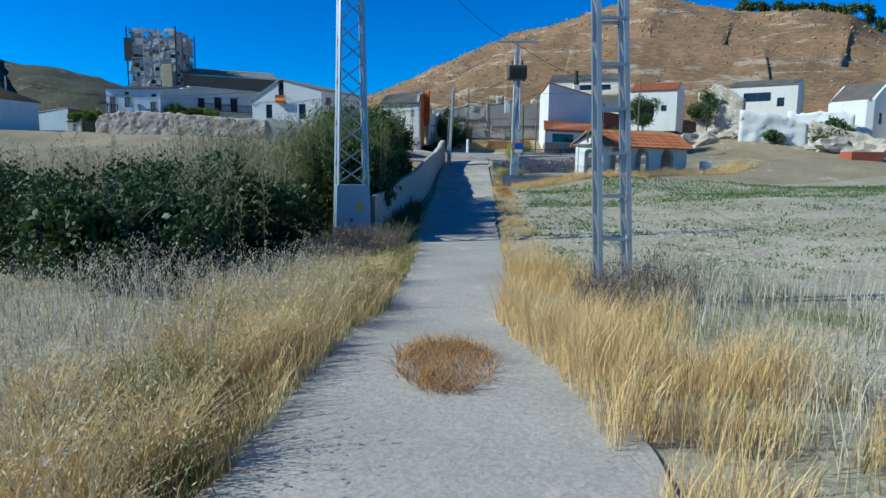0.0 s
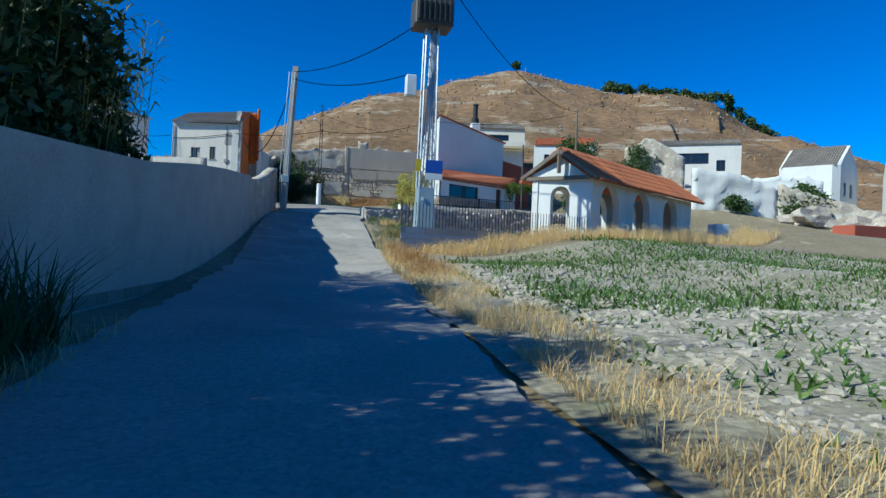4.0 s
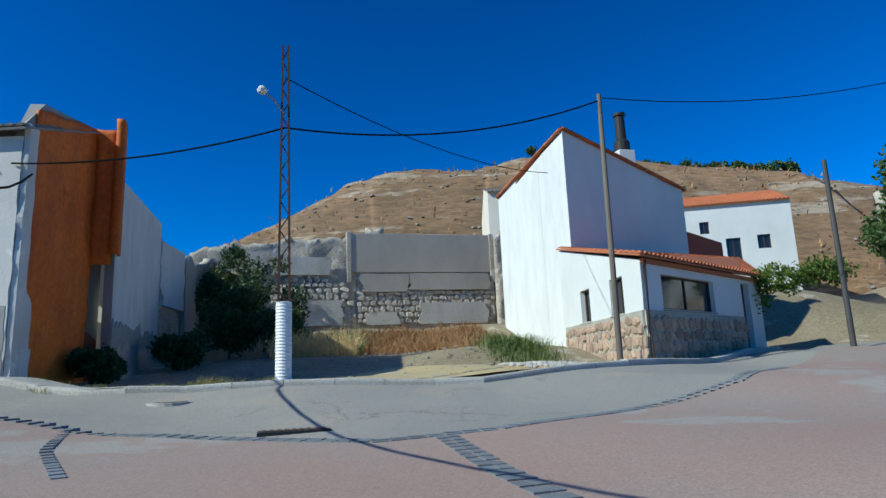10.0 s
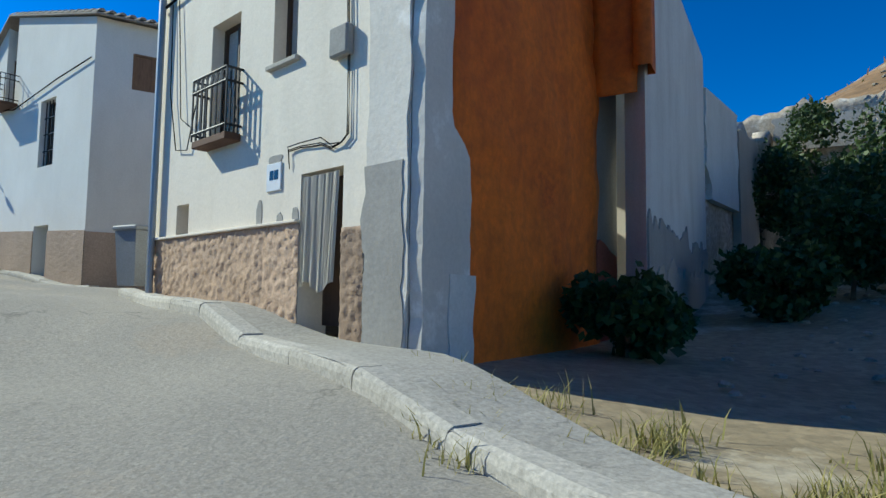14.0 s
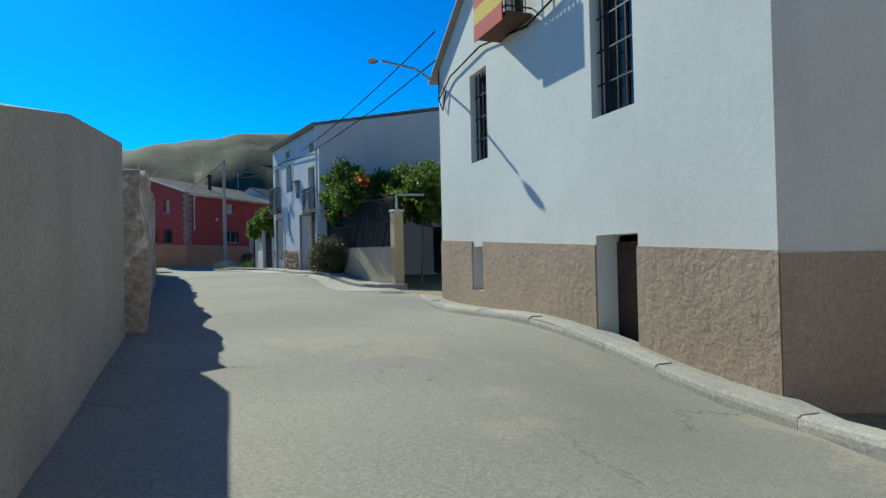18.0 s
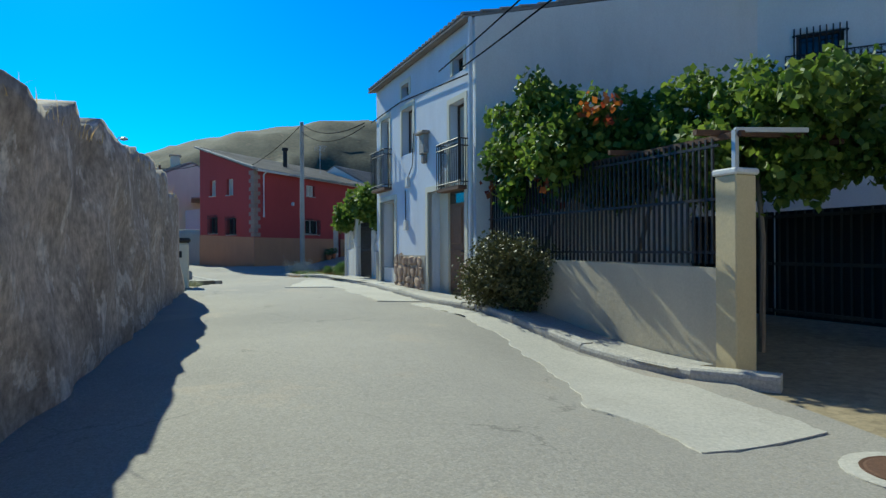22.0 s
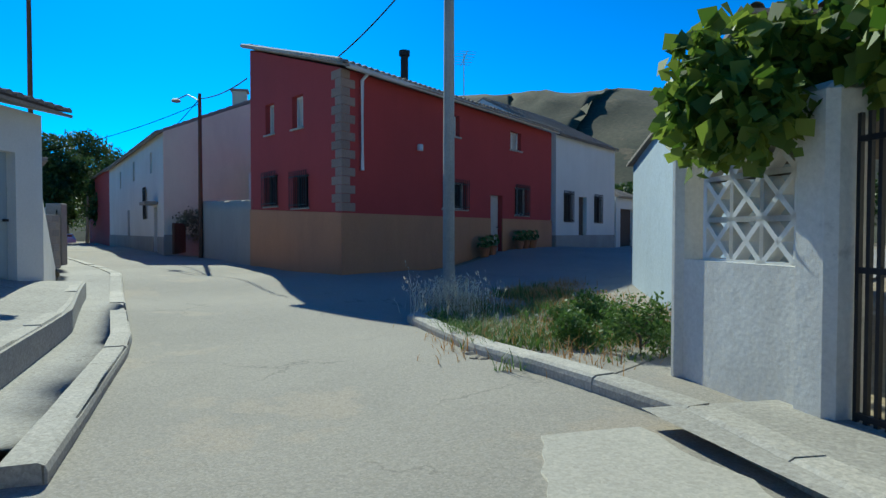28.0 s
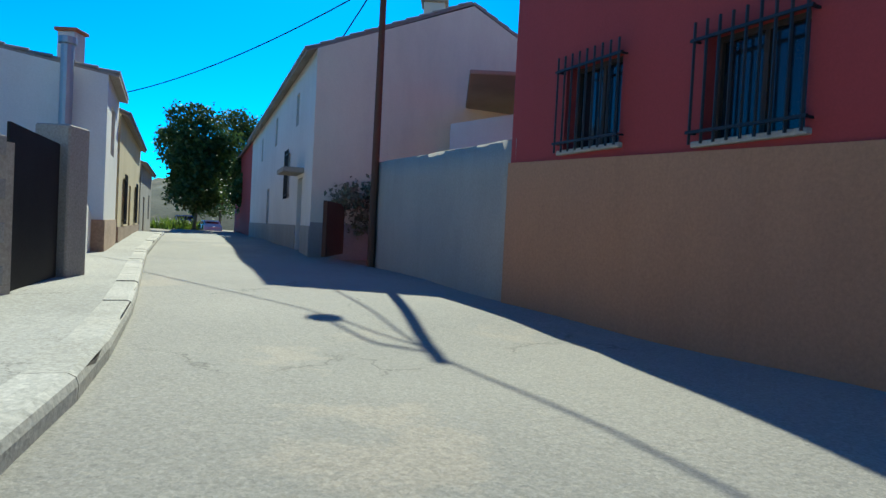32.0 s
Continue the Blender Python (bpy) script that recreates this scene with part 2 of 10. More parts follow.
M_MUDWALL = material("crumbling_mud_plaster", (0.56, 0.46, 0.36), (0.32, 0.26, 0.2), 2.6, 0.95, 1.0, 9.0, spot=(0.66, 0.59, 0.5), spot_at=0.55, fine=0.45, runs=0.25)
M_RUINSTONE = material("ruin_stone", (0.53, 0.46, 0.37), (0.42, 0.36, 0.28), 2.5, 0.95, 0.8, 14.0, rnd=0.16, fine=0.3)
M_PALEPLASTER = material("weathered_lime_plaster", (0.56, 0.51, 0.44), (0.44, 0.39, 0.32), 1.6, 0.95, 0.5, 16.0, spot=(0.36, 0.31, 0.25), spot_at=0.6, fine=0.2, runs=0.2)
M_STONE = material("grey_stone", (0.52, 0.46, 0.39), (0.42, 0.37, 0.31), 2.5, 0.92, 0.8, 16.0, rnd=0.18, fine=0.25)
M_MORTAR = material("lime_mortar", (0.46, 0.42, 0.36), (0.38, 0.34, 0.29), 3.0, 0.95, 0.6, 30.0)
M_TANSTONE = material("tan_cladding_stone", (0.47, 0.33, 0.23), (0.36, 0.25, 0.17), 2.5, 0.9, 0.8, 18.0, rnd=0.25, fine=0.25)
M_TANMORTAR = material("pale_mortar", (0.46, 0.42, 0.34), None, 3.0, 0.95, 0.5, 30.0)
M_TILE = material("terracotta_tile", (0.5, 0.16, 0.06), (0.38, 0.13, 0.06), 2.0, 0.85, 0.3, 30.0, rnd=0.2)
M_TILE_OLD = material("weathered_roof_tile", (0.3, 0.26, 0.22), (0.22, 0.19, 0.16), 2.0, 0.9, 0.4, 30.0, rnd=0.2)
M_BLOCK = material("concrete_block", (0.36, 0.35, 0.33), (0.3, 0.29, 0.27), 2.0, 0.93, 0.4, 40.0, rnd=0.1, runs=0.2)
M_BLOCKOLD = material("weathered_block", (0.26, 0.23, 0.19), (0.19, 0.17, 0.14), 1.2, 0.95, 0.5, 30.0, rnd=0.12, fine=0.2, runs=0.3)
M_BLOCKBLUE = material("painted_block", (0.5, 0.52, 0.54), (0.44, 0.46, 0.48), 2.0, 0.9, 0.3, 40.0, rnd=0.06)
M_STEEL = material("galvanised_steel", (0.42, 0.44, 0.46), (0.34, 0.36, 0.38), 4.0, 0.5, 0.05, 60.0, metal=0.7, fine=0.1)
M_STEELBOX = material("grey_blue_sheet_metal", (0.36, 0.43, 0.47), (0.31, 0.38, 0.42), 1.5, 0.45, 0.05, 60.0, metal=0.2, fine=0.06, runs=0.12)
M_DARKPOLE = material("dark_painted_steel", (0.06, 0.055, 0.05), (0.09, 0.08, 0.07), 4.0, 0.6, 0.1, 50.0, metal=0.2)
M_OLDQUOIN = material("weathered_quoin_plaster", (0.34, 0.24, 0.19), (0.28, 0.2, 0.16), 2.0, 0.9, 0.4, 30.0, rnd=0.12)
M_IRON = material("black_wrought_iron", (0.025, 0.025, 0.028), None, 4.0, 0.5, 0.1, 60.0, metal=0.4)
M_RUST = material("rusty_steel", (0.14, 0.07, 0.04), None, 4.0, 0.8, 0.2, 50.0, metal=0.2)
M_WOOD_POLE = material("weathered_wood_pole", (0.2, 0.16, 0.12), (0.14, 0.11, 0.085), 4.0, 0.9, 0.5, 30.0, stretch=(1, 1, 0.1))
M_CONC_POLE = material("concrete_pole", (0.4, 0.38, 0.35), None, 2.0, 0.9, 0.2, 40.0)
M_DOOR = material("brown_wood_door", (0.24, 0.13, 0.065), (0.19, 0.1, 0.05), 3.0, 0.7, 0.2, 30.0, stretch=(1, 1, 0.15))
M_DARKWOOD = material("dark_wood", (0.07, 0.04, 0.025), None, 3.0, 0.7, 0.2, 30.0, stretch=(1, 1, 0.15))
M_GLASS = glass_material("dark_window_glass", (0.02, 0.022, 0.025))
M_SHUTTER = material("roller_shutter", (0.55, 0.52, 0.46), None, 3.0, 0.7, 0.1, 40.0)
M_CURTAIN = material("pale_door_curtain", (0.8, 0.76, 0.68), (0.66, 0.6, 0.5), 10.0, 0.9, 0.2, 50.0, stretch=(1, 1, 0.02), fine=0.1)
M_PVC = material("white_plastic_pipe", (0.78, 0.78, 0.77), (0.7, 0.7, 0.68), 2.0, 0.5, 0.03, 50.0, fine=0.05)
M_BIN = material("grey_plastic", (0.2, 0.22, 0.25), None, 2.0, 0.6, 0.05, 50.0)
M_BLACK = material("matt_black", (0.02, 0.02, 0.02), None, 2.0, 0.7, 0.05, 50.0)
M_CABLE = material("black_cable", (0.012, 0.012, 0.012), None, 2.0, 0.95, 0.0, 50.0)
M_CABLE.node_tree.nodes["Principled BSDF"].inputs["Specular IOR Level"].default_value = 0.05
M_BARK = material("grey_bark", (0.2, 0.16, 0.12), None, 4.0, 0.95, 0.8, 20.0, stretch=(1, 1, 0.25))
M_HILL = material("dry_hillside", (0.29, 0.17, 0.085), (0.18, 0.11, 0.055), 0.3, 0.95, 1.0, 2.2, spot=(0.38, 0.29, 0.2), spot_at=0.56, fine=0.45, stretch=(0.35, 0.35, 1.6))
M_MOUNT = material("dark_scrub_mountain", (0.085, 0.075, 0.042), (0.035, 0.042, 0.022), 0.12, 0.95, 1.0, 0.6, spot=(0.14, 0.105, 0.06), spot_at=0.6, fine=0.5)
M_YSIGN = material("yellow_plastic", (0.7, 0.5, 0.03), None, 2.0, 0.5, 0.0, 50.0, fine=0.05)
M_ENAMEL = material("white_enamel", (0.75, 0.75, 0.74), None, 2.0, 0.4, 0.0, 50.0, fine=0.04)
M_BLUE = material("blue_paint", (0.02, 0.08, 0.4), None, 2.0, 0.5, 0.0, 50.0, fine=0.04)
M_REDCLOTH = material("red_flag_cloth", (0.55, 0.03, 0.03), None, 3.0, 0.8, 0.1, 40.0)
M_GOLDCLOTH = material("yellow_flag_cloth", (0.75, 0.5, 0.04), None, 3.0, 0.8, 0.1, 40.0)
M_NET = material("pale_scaffold_netting", (0.5, 0.47, 0.42), (0.4, 0.37, 0.33), 0.6, 0.9, 0.6, 6.0)
M_CHURCH = material("brown_church_stone", (0.26, 0.19, 0.13), (0.2, 0.15, 0.1), 0.8, 0.95, 0.6, 8.0, runs=0.25)
M_STRAW = leaf_material("dry_straw", (0.68, 0.46, 0.18), (0.8, 0.62, 0.33), through_light=0.3, rough=0.8)
M_STRAW_PALE = leaf_material("pale_dry_oats", (0.6, 0.48, 0.26), (0.74, 0.62, 0.38), through_light=0.35, rough=0.8)
M_RUSTGRASS = leaf_material("reddish_dry_weeds", (0.3, 0.14, 0.06), (0.42, 0.25, 0.1), through_light=0.2, rough=0.8)
M_WEED = leaf_material("green_weeds", (0.09, 0.14, 0.03), (0.2, 0.24, 0.07), through_light=0.3)
M_GREYGREEN = leaf_material("grey_green_weeds", (0.16, 0.19, 0.11), (0.3, 0.31, 0.2), through_light=0.3)
M_BUSH = leaf_material("dark_green_leaves", (0.025, 0.05, 0.012), (0.07, 0.11, 0.025), through_light=0.2)
M_REED = leaf_material("reed_leaves", (0.07, 0.11, 0.03), (0.19, 0.22, 0.09), through_light=0.3)
M_VINE = leaf_material("vine_leaves", (0.05, 0.11, 0.012), (0.22, 0.29, 0.045), through_light=0.45)
# red of flowers and turning leaves, also used to imitate flare on the vine
M_VINE_RED = leaf_material("red_flower_leaf_flare", (0.22, 0.03, 0.015), (0.42, 0.14, 0.02), through_light=0.4)
M_YLEAF = leaf_material("yellow_green_leaves", (0.42, 0.38, 0.07), (0.68, 0.6, 0.2), through_light=0.4)
M_TREE = leaf_material("broadleaf_green", (0.03, 0.07, 0.015), (0.1, 0.15, 0.035), through_light=0.25)
M_DRYGREEN = leaf_material("half_dry_grass", (0.2, 0.2, 0.06), (0.42, 0.36, 0.14), through_light=0.3, rough=0.8)
M_OATS = leaf_material("silvery_oats", (0.52, 0.45, 0.33), (0.75, 0.68, 0.54), through_light=0.3, rough=0.8)
M_RUSTSTRAW = leaf_material("rusty_straw", (0.38, 0.19, 0.07), (0.52, 0.32, 0.13), through_light=0.25, rough=0.85)
M_DEADWEED = leaf_material("dead_weeds", (0.16, 0.12, 0.09), (0.36, 0.3, 0.24), through_light=0.2, rough=0.85)
M_FIELDWEED = leaf_material("field_weeds", (0.05, 0.12, 0.02), (0.17, 0.26, 0.06), through_light=0.3)
M_GREYREED = leaf_material("grey_green_reeds", (0.1, 0.12, 0.06), (0.28, 0.28, 0.17), through_light=0.25, rough=0.7)
M_ROUNDBUSH = leaf_material("olive_evergreen_leaves", (0.05, 0.06, 0.02), (0.16, 0.15, 0.05), through_light=0.15)
M_PALESTONE = material("pale_limestone", (0.55, 0.5, 0.43), (0.42, 0.38, 0.32), 3.0, 0.95, 0.5, 30.0)
M_FIELDSTONE = material("field_limestone", (0.48, 0.43, 0.35), (0.37, 0.33, 0.26), 3.0, 0.95, 0.5, 30.0)
M_EARTHSTONE = material("earthy_stone", (0.36, 0.31, 0.24), None, 3.0, 0.95, 0.5, 30.0)
M_SAND = material("yellow_sand", (0.52, 0.4, 0.19), (0.42, 0.34, 0.2), 1.2, 0.95, 0.3, 40.0, spot=(0.4, 0.35, 0.26), spot_at=0.56)
M_CARBLUE = material("dark_blue_car_paint", (0.02, 0.05, 0.2), None, 2.0, 0.25, 0.0, 50.0, fine=0.03)

# ---- building blocks ----
def mesh_ob(name, verts, faces, mat, parent=None, smooth=False):
    me = bpy.data.meshes.new(name)
    me.from_pydata([tuple(v) for v in verts], [], [tuple(f) for f in faces])
    me.materials.append(mat)
    if smooth:
        me.polygons.foreach_set("use_smooth", [True] * len(me.polygons))
    me.update()
    ob = new(name, me)
    if parent is not None:
        ob.parent = parent
    return ob


def part(name, bm, mat, parent=None, label="", smooth=False):
    me = bpy.data.meshes.new(name)
    bm.to_mesh(me)
    bm.free()
    me.materials.append(mat)
    if smooth:
        me.polygons.foreach_set("use_smooth", [True] * len(me.polygons))
    ob = new(name, me)
    if parent is not None:
        ob.parent = parent
    if label:
        tagged(ob, label)
    return ob


def thing(name, label, category, at=(0, 0, 0), turn=0.0, group="", kind=""):
    ob = new(name)
    ob.empty_display_size = 0.2
    ob.matrix_basis = pose(*at, 0, 0, turn)
    return tagged(ob, label, category, group, kind)


def box(bm, x0, y0, z0, x1, y1, z1, bev=0.0):
    r = bmesh.ops.create_cube(bm, size=1.0)
    vs = r["verts"]
    for v in vs:
        v.co = Vector((x0 + (v.co.x + 0.5) * (x1 - x0), y0 + (v.co.y + 0.5) * (y1 - y0), z0 + (v.co.z + 0.5) * (z1 - z0)))
    if bev:
        es = {e for v in vs for e in v.link_edges}
        bmesh.ops.bevel(bm, geom=list(es), offset=bev, segments=1, affect="EDGES")
    return bm


def bx(x0, y0, z0, x1, y1, z1, bev=0.0):
    return box(bmesh.new(), x0, y0, z0, x1, y1, z1, bev)


def beam(bm, a, b, w, h=None, sides=4):
    """A bar from a to b: square section w by h, or a round one of that many sides."""
    a, b = Vector(a), Vector(b)
    d = b - a
    if d.length < 1e-6:
        return bm
    q = d.to_track_quat("Z", "Y").to_matrix()
    h = h or w
    rings = []
    for p in (a, b):
        ring = []
        for i in range(sides):
            an = 2 * math.pi * (i + 0.5) / sides
            k = 1 / math.cos(math.pi / sides) if sides == 4 else 1.0
            ring.append(bm.verts.new(p + q @ Vector((math.cos(an) * w / 2 * k, math.sin(an) * h / 2 * k, 0))))
        rings.append(ring)
    for i in range(sides):
        j = (i + 1) % sides
        bm.faces.new((rings[0][i], rings[0][j], rings[1][j], rings[1][i]))
    bm.faces.new(rings[0][::-1])
    bm.faces.new(rings[1])
    return bm


def lathe(bm, at, profile, sides=16):
    """Rings of (radius, height) round a vertical axis."""
    prev = None
    for r, z in profile:
        ring = [bm.verts.new((at[0] + r * math.cos(2 * math.pi * i / sides), at[1] + r * math.sin(2 * math.pi * i / sides), at[2] + z)) for i in range(sides)]
        if prev:
            for i in range(sides):
                j = (i + 1) % sides
                bm.faces.new((prev[i], prev[j], ring[j], ring[i]))
        else:
            bm.faces.new(ring[::-1])
        prev = ring
    bm.faces.new(prev)
    return bm


def tube(bm, pts, r, sides=6):
    """A pipe or cable along points."""
    prev = None
    for k, p in enumerate(pts):
        p = Vector(p)
        d = Vector(pts[min(k + 1, len(pts) - 1)]) - Vector(pts[max(k - 1, 0)])
        q = d.to_track_quat("Z", "Y").to_matrix()
        rr = r[k] if isinstance(r, (list, tuple)) else r
        ring = [bm.verts.new(p + q @ Vector((math.cos(2 * math.pi * i / sides) * rr, math.sin(2 * math.pi * i / sides) * rr, 0))) for i in range(sides)]
        if prev:
            for i in range(sides):
                j = (i + 1) % sides
                bm.faces.new((prev[i], prev[j], ring[j], ring[i]))
        else:
            bm.faces.new(ring[::-1])
        prev = ring
    bm.faces.new(prev)
    return bm


def sag(a, b, drop, n=14):
    a, b = Vector(a), Vector(b)
    return [a.lerp(b, i / n) - Vector((0, 0, drop * 4 * (i / n) * (1 - i / n))) for i in range(n + 1)]


def cable(name, pts, r, label="thin black overhead cable strung between poles"):
    ob = part(name, tube(bmesh.new(), pts, r, 5), M_CABLE)
    return tagged(ob, label, "cable", "overhead cables")


# ---- lie of the land ----
LAND = [(0.8, -1.2, -0.03), (0.6, 5.4, -0.67), (0.9, 12.8, -1.05), (1.5, 20.6, -1.3), (2.0, 28.7, -1.18), (2.1, 32.4, -1.02)]
LAND += [(2.4, 39, -0.85), (2.6, 45, -0.62), (2.9, 47.9, -0.32), (3.1, 50.8, 0.14), (3.2, 53.6, 0.6), (3.5, 56.4, 1.08), (3.6, 58.7, 1.54)]
LAND += [(3.8, 60.5, 1.87), (4.0, 62.1, 2.17), (4.1, 63.5, 2.36), (4.2, 65, 2.5), (3.7, 68, 2.6), (3.1, 69.5, 2.63), (2.3, 70.7, 2.67)]
LAND += [(1.7, 72.6, 2.75), (0.8, 74.3, 2.95), (-0.5, 74.9, 3.12), (-2, 75.9, 3.32), (-3.2, 76.6, 3.55), (-7.4, 78, 4.2), (-11.6, 79, 4.5)]
LAND += [(-15.4, 80, 4.68), (-18.7, 80.7, 4.85), (-22.6, 81.2, 5.03), (-25.7, 81.5, 5.15), (-28.7, 81.9, 5.21), (-32.1, 82.3, 5.29)]
LAND += [(-38.8, 83.6, 5.36), (-44, 83.6, 5.39), (-49.6, 83.2, 5.28), (-53, 82.6, 5.28), (-58, 81.5, 5.36), (-63.2, 80.6, 5.5)]
LAND += [(0.7, 76.3, 3.34), (3.7, 76.2, 3.34), (-2.5, 78.1, 3.68), (-5.3, 79.2, 4.02), (-11, 82.4, 4.3), (-14, 84, 4.25), (-22.8, 85.2, 4.68), (-30.7, 86.4, 4.88)]
LAND += [(-27.6, 86.1, 4.86), (-37.4, 86, 5.27), (-46, 86, 5.38), (-49.7, 85.6, 5.4), (-61.4, 83.6, 5.6), (-66, 80.8, 5.6), (-70.4, 79.3, 5.65)]
LAND += [(-61.4, 79.2, 5.6), (-64, 78, 5.6), (-72, 74.5, 5.6), (-84, 68, 5.8), (-104, 60, 5.7), (-79, 76, 5.75), (-69, 92, 6.1), (-80, 105, 6)]
LAND += [(12.6, 76.5, 3.45), (19.5, 80.5, 3.7), (11.4, 84.5, 4.4), (7.7, 97, 5.9), (15, 97, 6), (0, 97, 5.8), (4, 79, 3.45), (10, 79, 3.6), (5, 88, 4.3)]
LAND += [(8, 70, 2.75), (14, 74, 3.2), (24, 80, 3.9), (9, 66.5, 2.7), (16, 67, 2.8), (22, 70, 3.0)]
LAND += [(6.6, 59, 1.5), (9, 60.7, 1.15), (13.5, 62, 1.25), (8, 55, 0.85), (11, 57, 0.95), (6.1, 52, 0.2), (14, 53.8, 1.1), (24, 61, 1.3)]
LAND += [(8, 48, -0.1), (10, 40, -0.6), (10, 30, -1.0), (7, 20, -1.3), (20, 45, 0.1), (30, 50, 0.5), (15, 10, -1.1), (30, 30, -0.4), (50, 40, 0.3), (60, 60, 1.5)]
LAND += [(-2.5, 20, -1.3), (-10, 20, -1.6), (-20, 35, -1.6), (-2.5, 40, -0.8), (-4, 50, 0.2), (-5, 62, 2.2), (-12, 60, 1.5), (-3, 5, -0.9), (-10, 0, -1.2), (6, 4, -0.9)]
LAND += [(-5, 72, 3.2), (-15, 74, 4.4), (-30, 77, 5.1), (-45, 78, 5.5), (-55, 76, 5.7), (-70, 68, 5.9), (-40, 60, 3), (-60, 40, 0), (-60, 10, -2)]
LAND += [(35, 70, 3), (40, 85, 6), (30, 95, 7.5), (55, 100, 9), (15, 112, 10), (0, 112, 9.5), (30, 112, 10.5), (-20, 100, 6), (-40, 100, 6), (-20, 125, 8), (-60, 125, 7)]
LAND += [(-120, 55, 5), (-150, 90, 5), (-100, 120, 6), (80, 60, 3), (100, 90, 6), (90, 20, 0), (60, -20, -1), (0, -40, 1), (-60, -40, -1)]
LAND = np.array(LAND)


def land_at(x, y):
    """Heights of the ground at arrays of places."""
    x, y = np.atleast_1d(np.asarray(x, float)), np.atleast_1d(np.asarray(y, float))
    out = np.empty(x.shape)
    flat_x, flat_y, flat = x.ravel(), y.ravel(), out.ravel()
    for s in range(0, len(flat_x), 4000):
        d2 = (flat_x[s:s + 4000, None] - LAND[:, 0]) ** 2 + (flat_y[s:s + 4000, None] - LAND[:, 1]) ** 2
        w = 1.0 / (d2 + 0.6) ** 1.7
        flat[s:s + 4000] = (w * LAND[:, 2]).sum(1) / w.sum(1)
    return flat.reshape(x.shape)


def Z(x, y):
    return float(land_at(x, y)[0])


def sheet(name, xs, ys, mat, lift=0.0, wobble=0.0, keep=None):
    """A draped grid over the land."""
    gx, gy = np.meshgrid(xs, ys)
    gz = land_at(gx, gy) + lift
    if wobble:
        gz = gz + wobble * np.random.RandomState(3).uniform(-1, 1, gz.shape)
    nx, ny = len(xs), len(ys)
    v = np.stack([gx.ravel(), gy.ravel(), gz.ravel()], 1)
    f = []
    for j in range(ny - 1):
        for i in range(nx - 1):
            a = j * nx + i
            f.append((a, a + 1, a + nx + 1, a + nx))
    return mesh_ob(name, v, f, mat, smooth=True)


def spaced(stops):
    out = []
    for a, b, n in stops:
        out += list(np.linspace(a, b, n, endpoint=False))
    return np.array(out + [stops[-1][1]])


ground = sheet("ground", spaced([(-2500, -300, 10), (-300, -100, 14), (-100, 40, 141), (40, 120, 30), (120, 300, 12), (300, 2500, 10)]),
               spaced([(-2500, -200, 10), (-200, -20, 12), (-20, 110, 131), (110, 180, 24), (180, 400, 12), (400, 2500, 10)]), M_EARTH, -0.05)
tagged(ground, "dry pale earth with sparse weeds and stones", "ground", kind="structure")


def strip(name, left, right, mat, lift, step=0.8, across=6, parent=None, ragged=0.0):
    """A surface between two lines, draped over the land."""
    def along(line, n):
        line = np.array(line, float)
        d = np.r_[0, np.cumsum(np.hypot(*np.diff(line, axis=0).T))]
        t = np.linspace(0, d[-1], n)
        return np.stack([np.interp(t, d, line[:, 0]), np.interp(t, d, line[:, 1])], 1)
    n = max(2, int(max(np.hypot(*np.diff(np.array(l, float), axis=0).T).sum() for l in (left, right)) / step))
    a, b = along(left, n), along(right, n)
    k = np.linspace(0, 1, across + 1)
    g = a[:, None] * (1 - k[None, :, None]) + b[:, None] * k[None, :, None]
    if ragged:
        for col, other in ((0, 1), (across, across - 1)):
            out = g[:, col] - g[:, other]
            out /= np.hypot(*out.T)[:, None] + 1e-6
            w_ = np.array([noise.noise((p[0] * 1.3, p[1] * 1.3, col)) + 0.7 * noise.noise((p[0] * 4, p[1] * 4, col)) for p in g[:, col]])
            g[:, col] += out * (w_ * ragged)[:, None]
    z = land_at(g[..., 0], g[..., 1]) + lift
    if ragged:
        g, z = np.pad(g, ((2, 2), (2, 2), (0, 0)), "edge"), np.pad(z, 2, "edge")
        z[0] -= 0.25
        z[-1] -= 0.25
        z[1:-1, 0] -= 0.25
        z[1:-1, -1] -= 0.25
        n, across = n + 4, across + 4
    v = np.concatenate([g, z[..., None]], 2).reshape(-1, 3)
    w = across + 1
    f = [(i * w + j, i * w + j + 1, (i + 1) * w + j + 1, (i + 1) * w + j) for i in range(n - 1) for j in range(across)]
    return mesh_ob(name, v, f, mat, parent, smooth=True)


# ---- field, track, ramp, plaza, street ----
field = strip("field", [(2.0, 2), (2.2, 12), (3.0, 22), (3.7, 30), (4.2, 40), (4.7, 49.5)], [(75, -20), (75, 0), (75, 18), (70, 30), (60, 42), (45, 56)], M_FIELD, 0.012, 1.5, 40)
tagged(field, "pale stony field with low green weeds", "field", kind="structure")
track = strip("road_track", [(-1.0, -8), (-0.9, 0), (-0.9, 6), (-0.75, 9), (-0.3, 12), (0.0, 15), (0.0, 20), (-0.1, 30), (0.0, 40), (0.4, 47.5)],
              [(2.8, -8), (2.75, 0), (2.7, 6), (2.5, 9), (2.45, 12), (2.7, 17), (3.0, 20), (3.5, 30), (4.2, 40), (4.9, 47.5)], M_TRACK, 0.035, 0.3, 8, ragged=0.16)
tagged(track, "worn grey concrete farm track with sandy edges", "road", kind="structure")
ramp = strip("road_ramp", [(0.4, 47.5), (0.5, 54), (0.9, 60), (1.4, 61.9), (1.6, 64.2)], [(4.9, 47.5), (5.0, 53), (5.2, 59.8), (5.7, 61.8), (5.9, 63.4)], M_RAMP, 0.035, 0.4, 8, ragged=0.06)
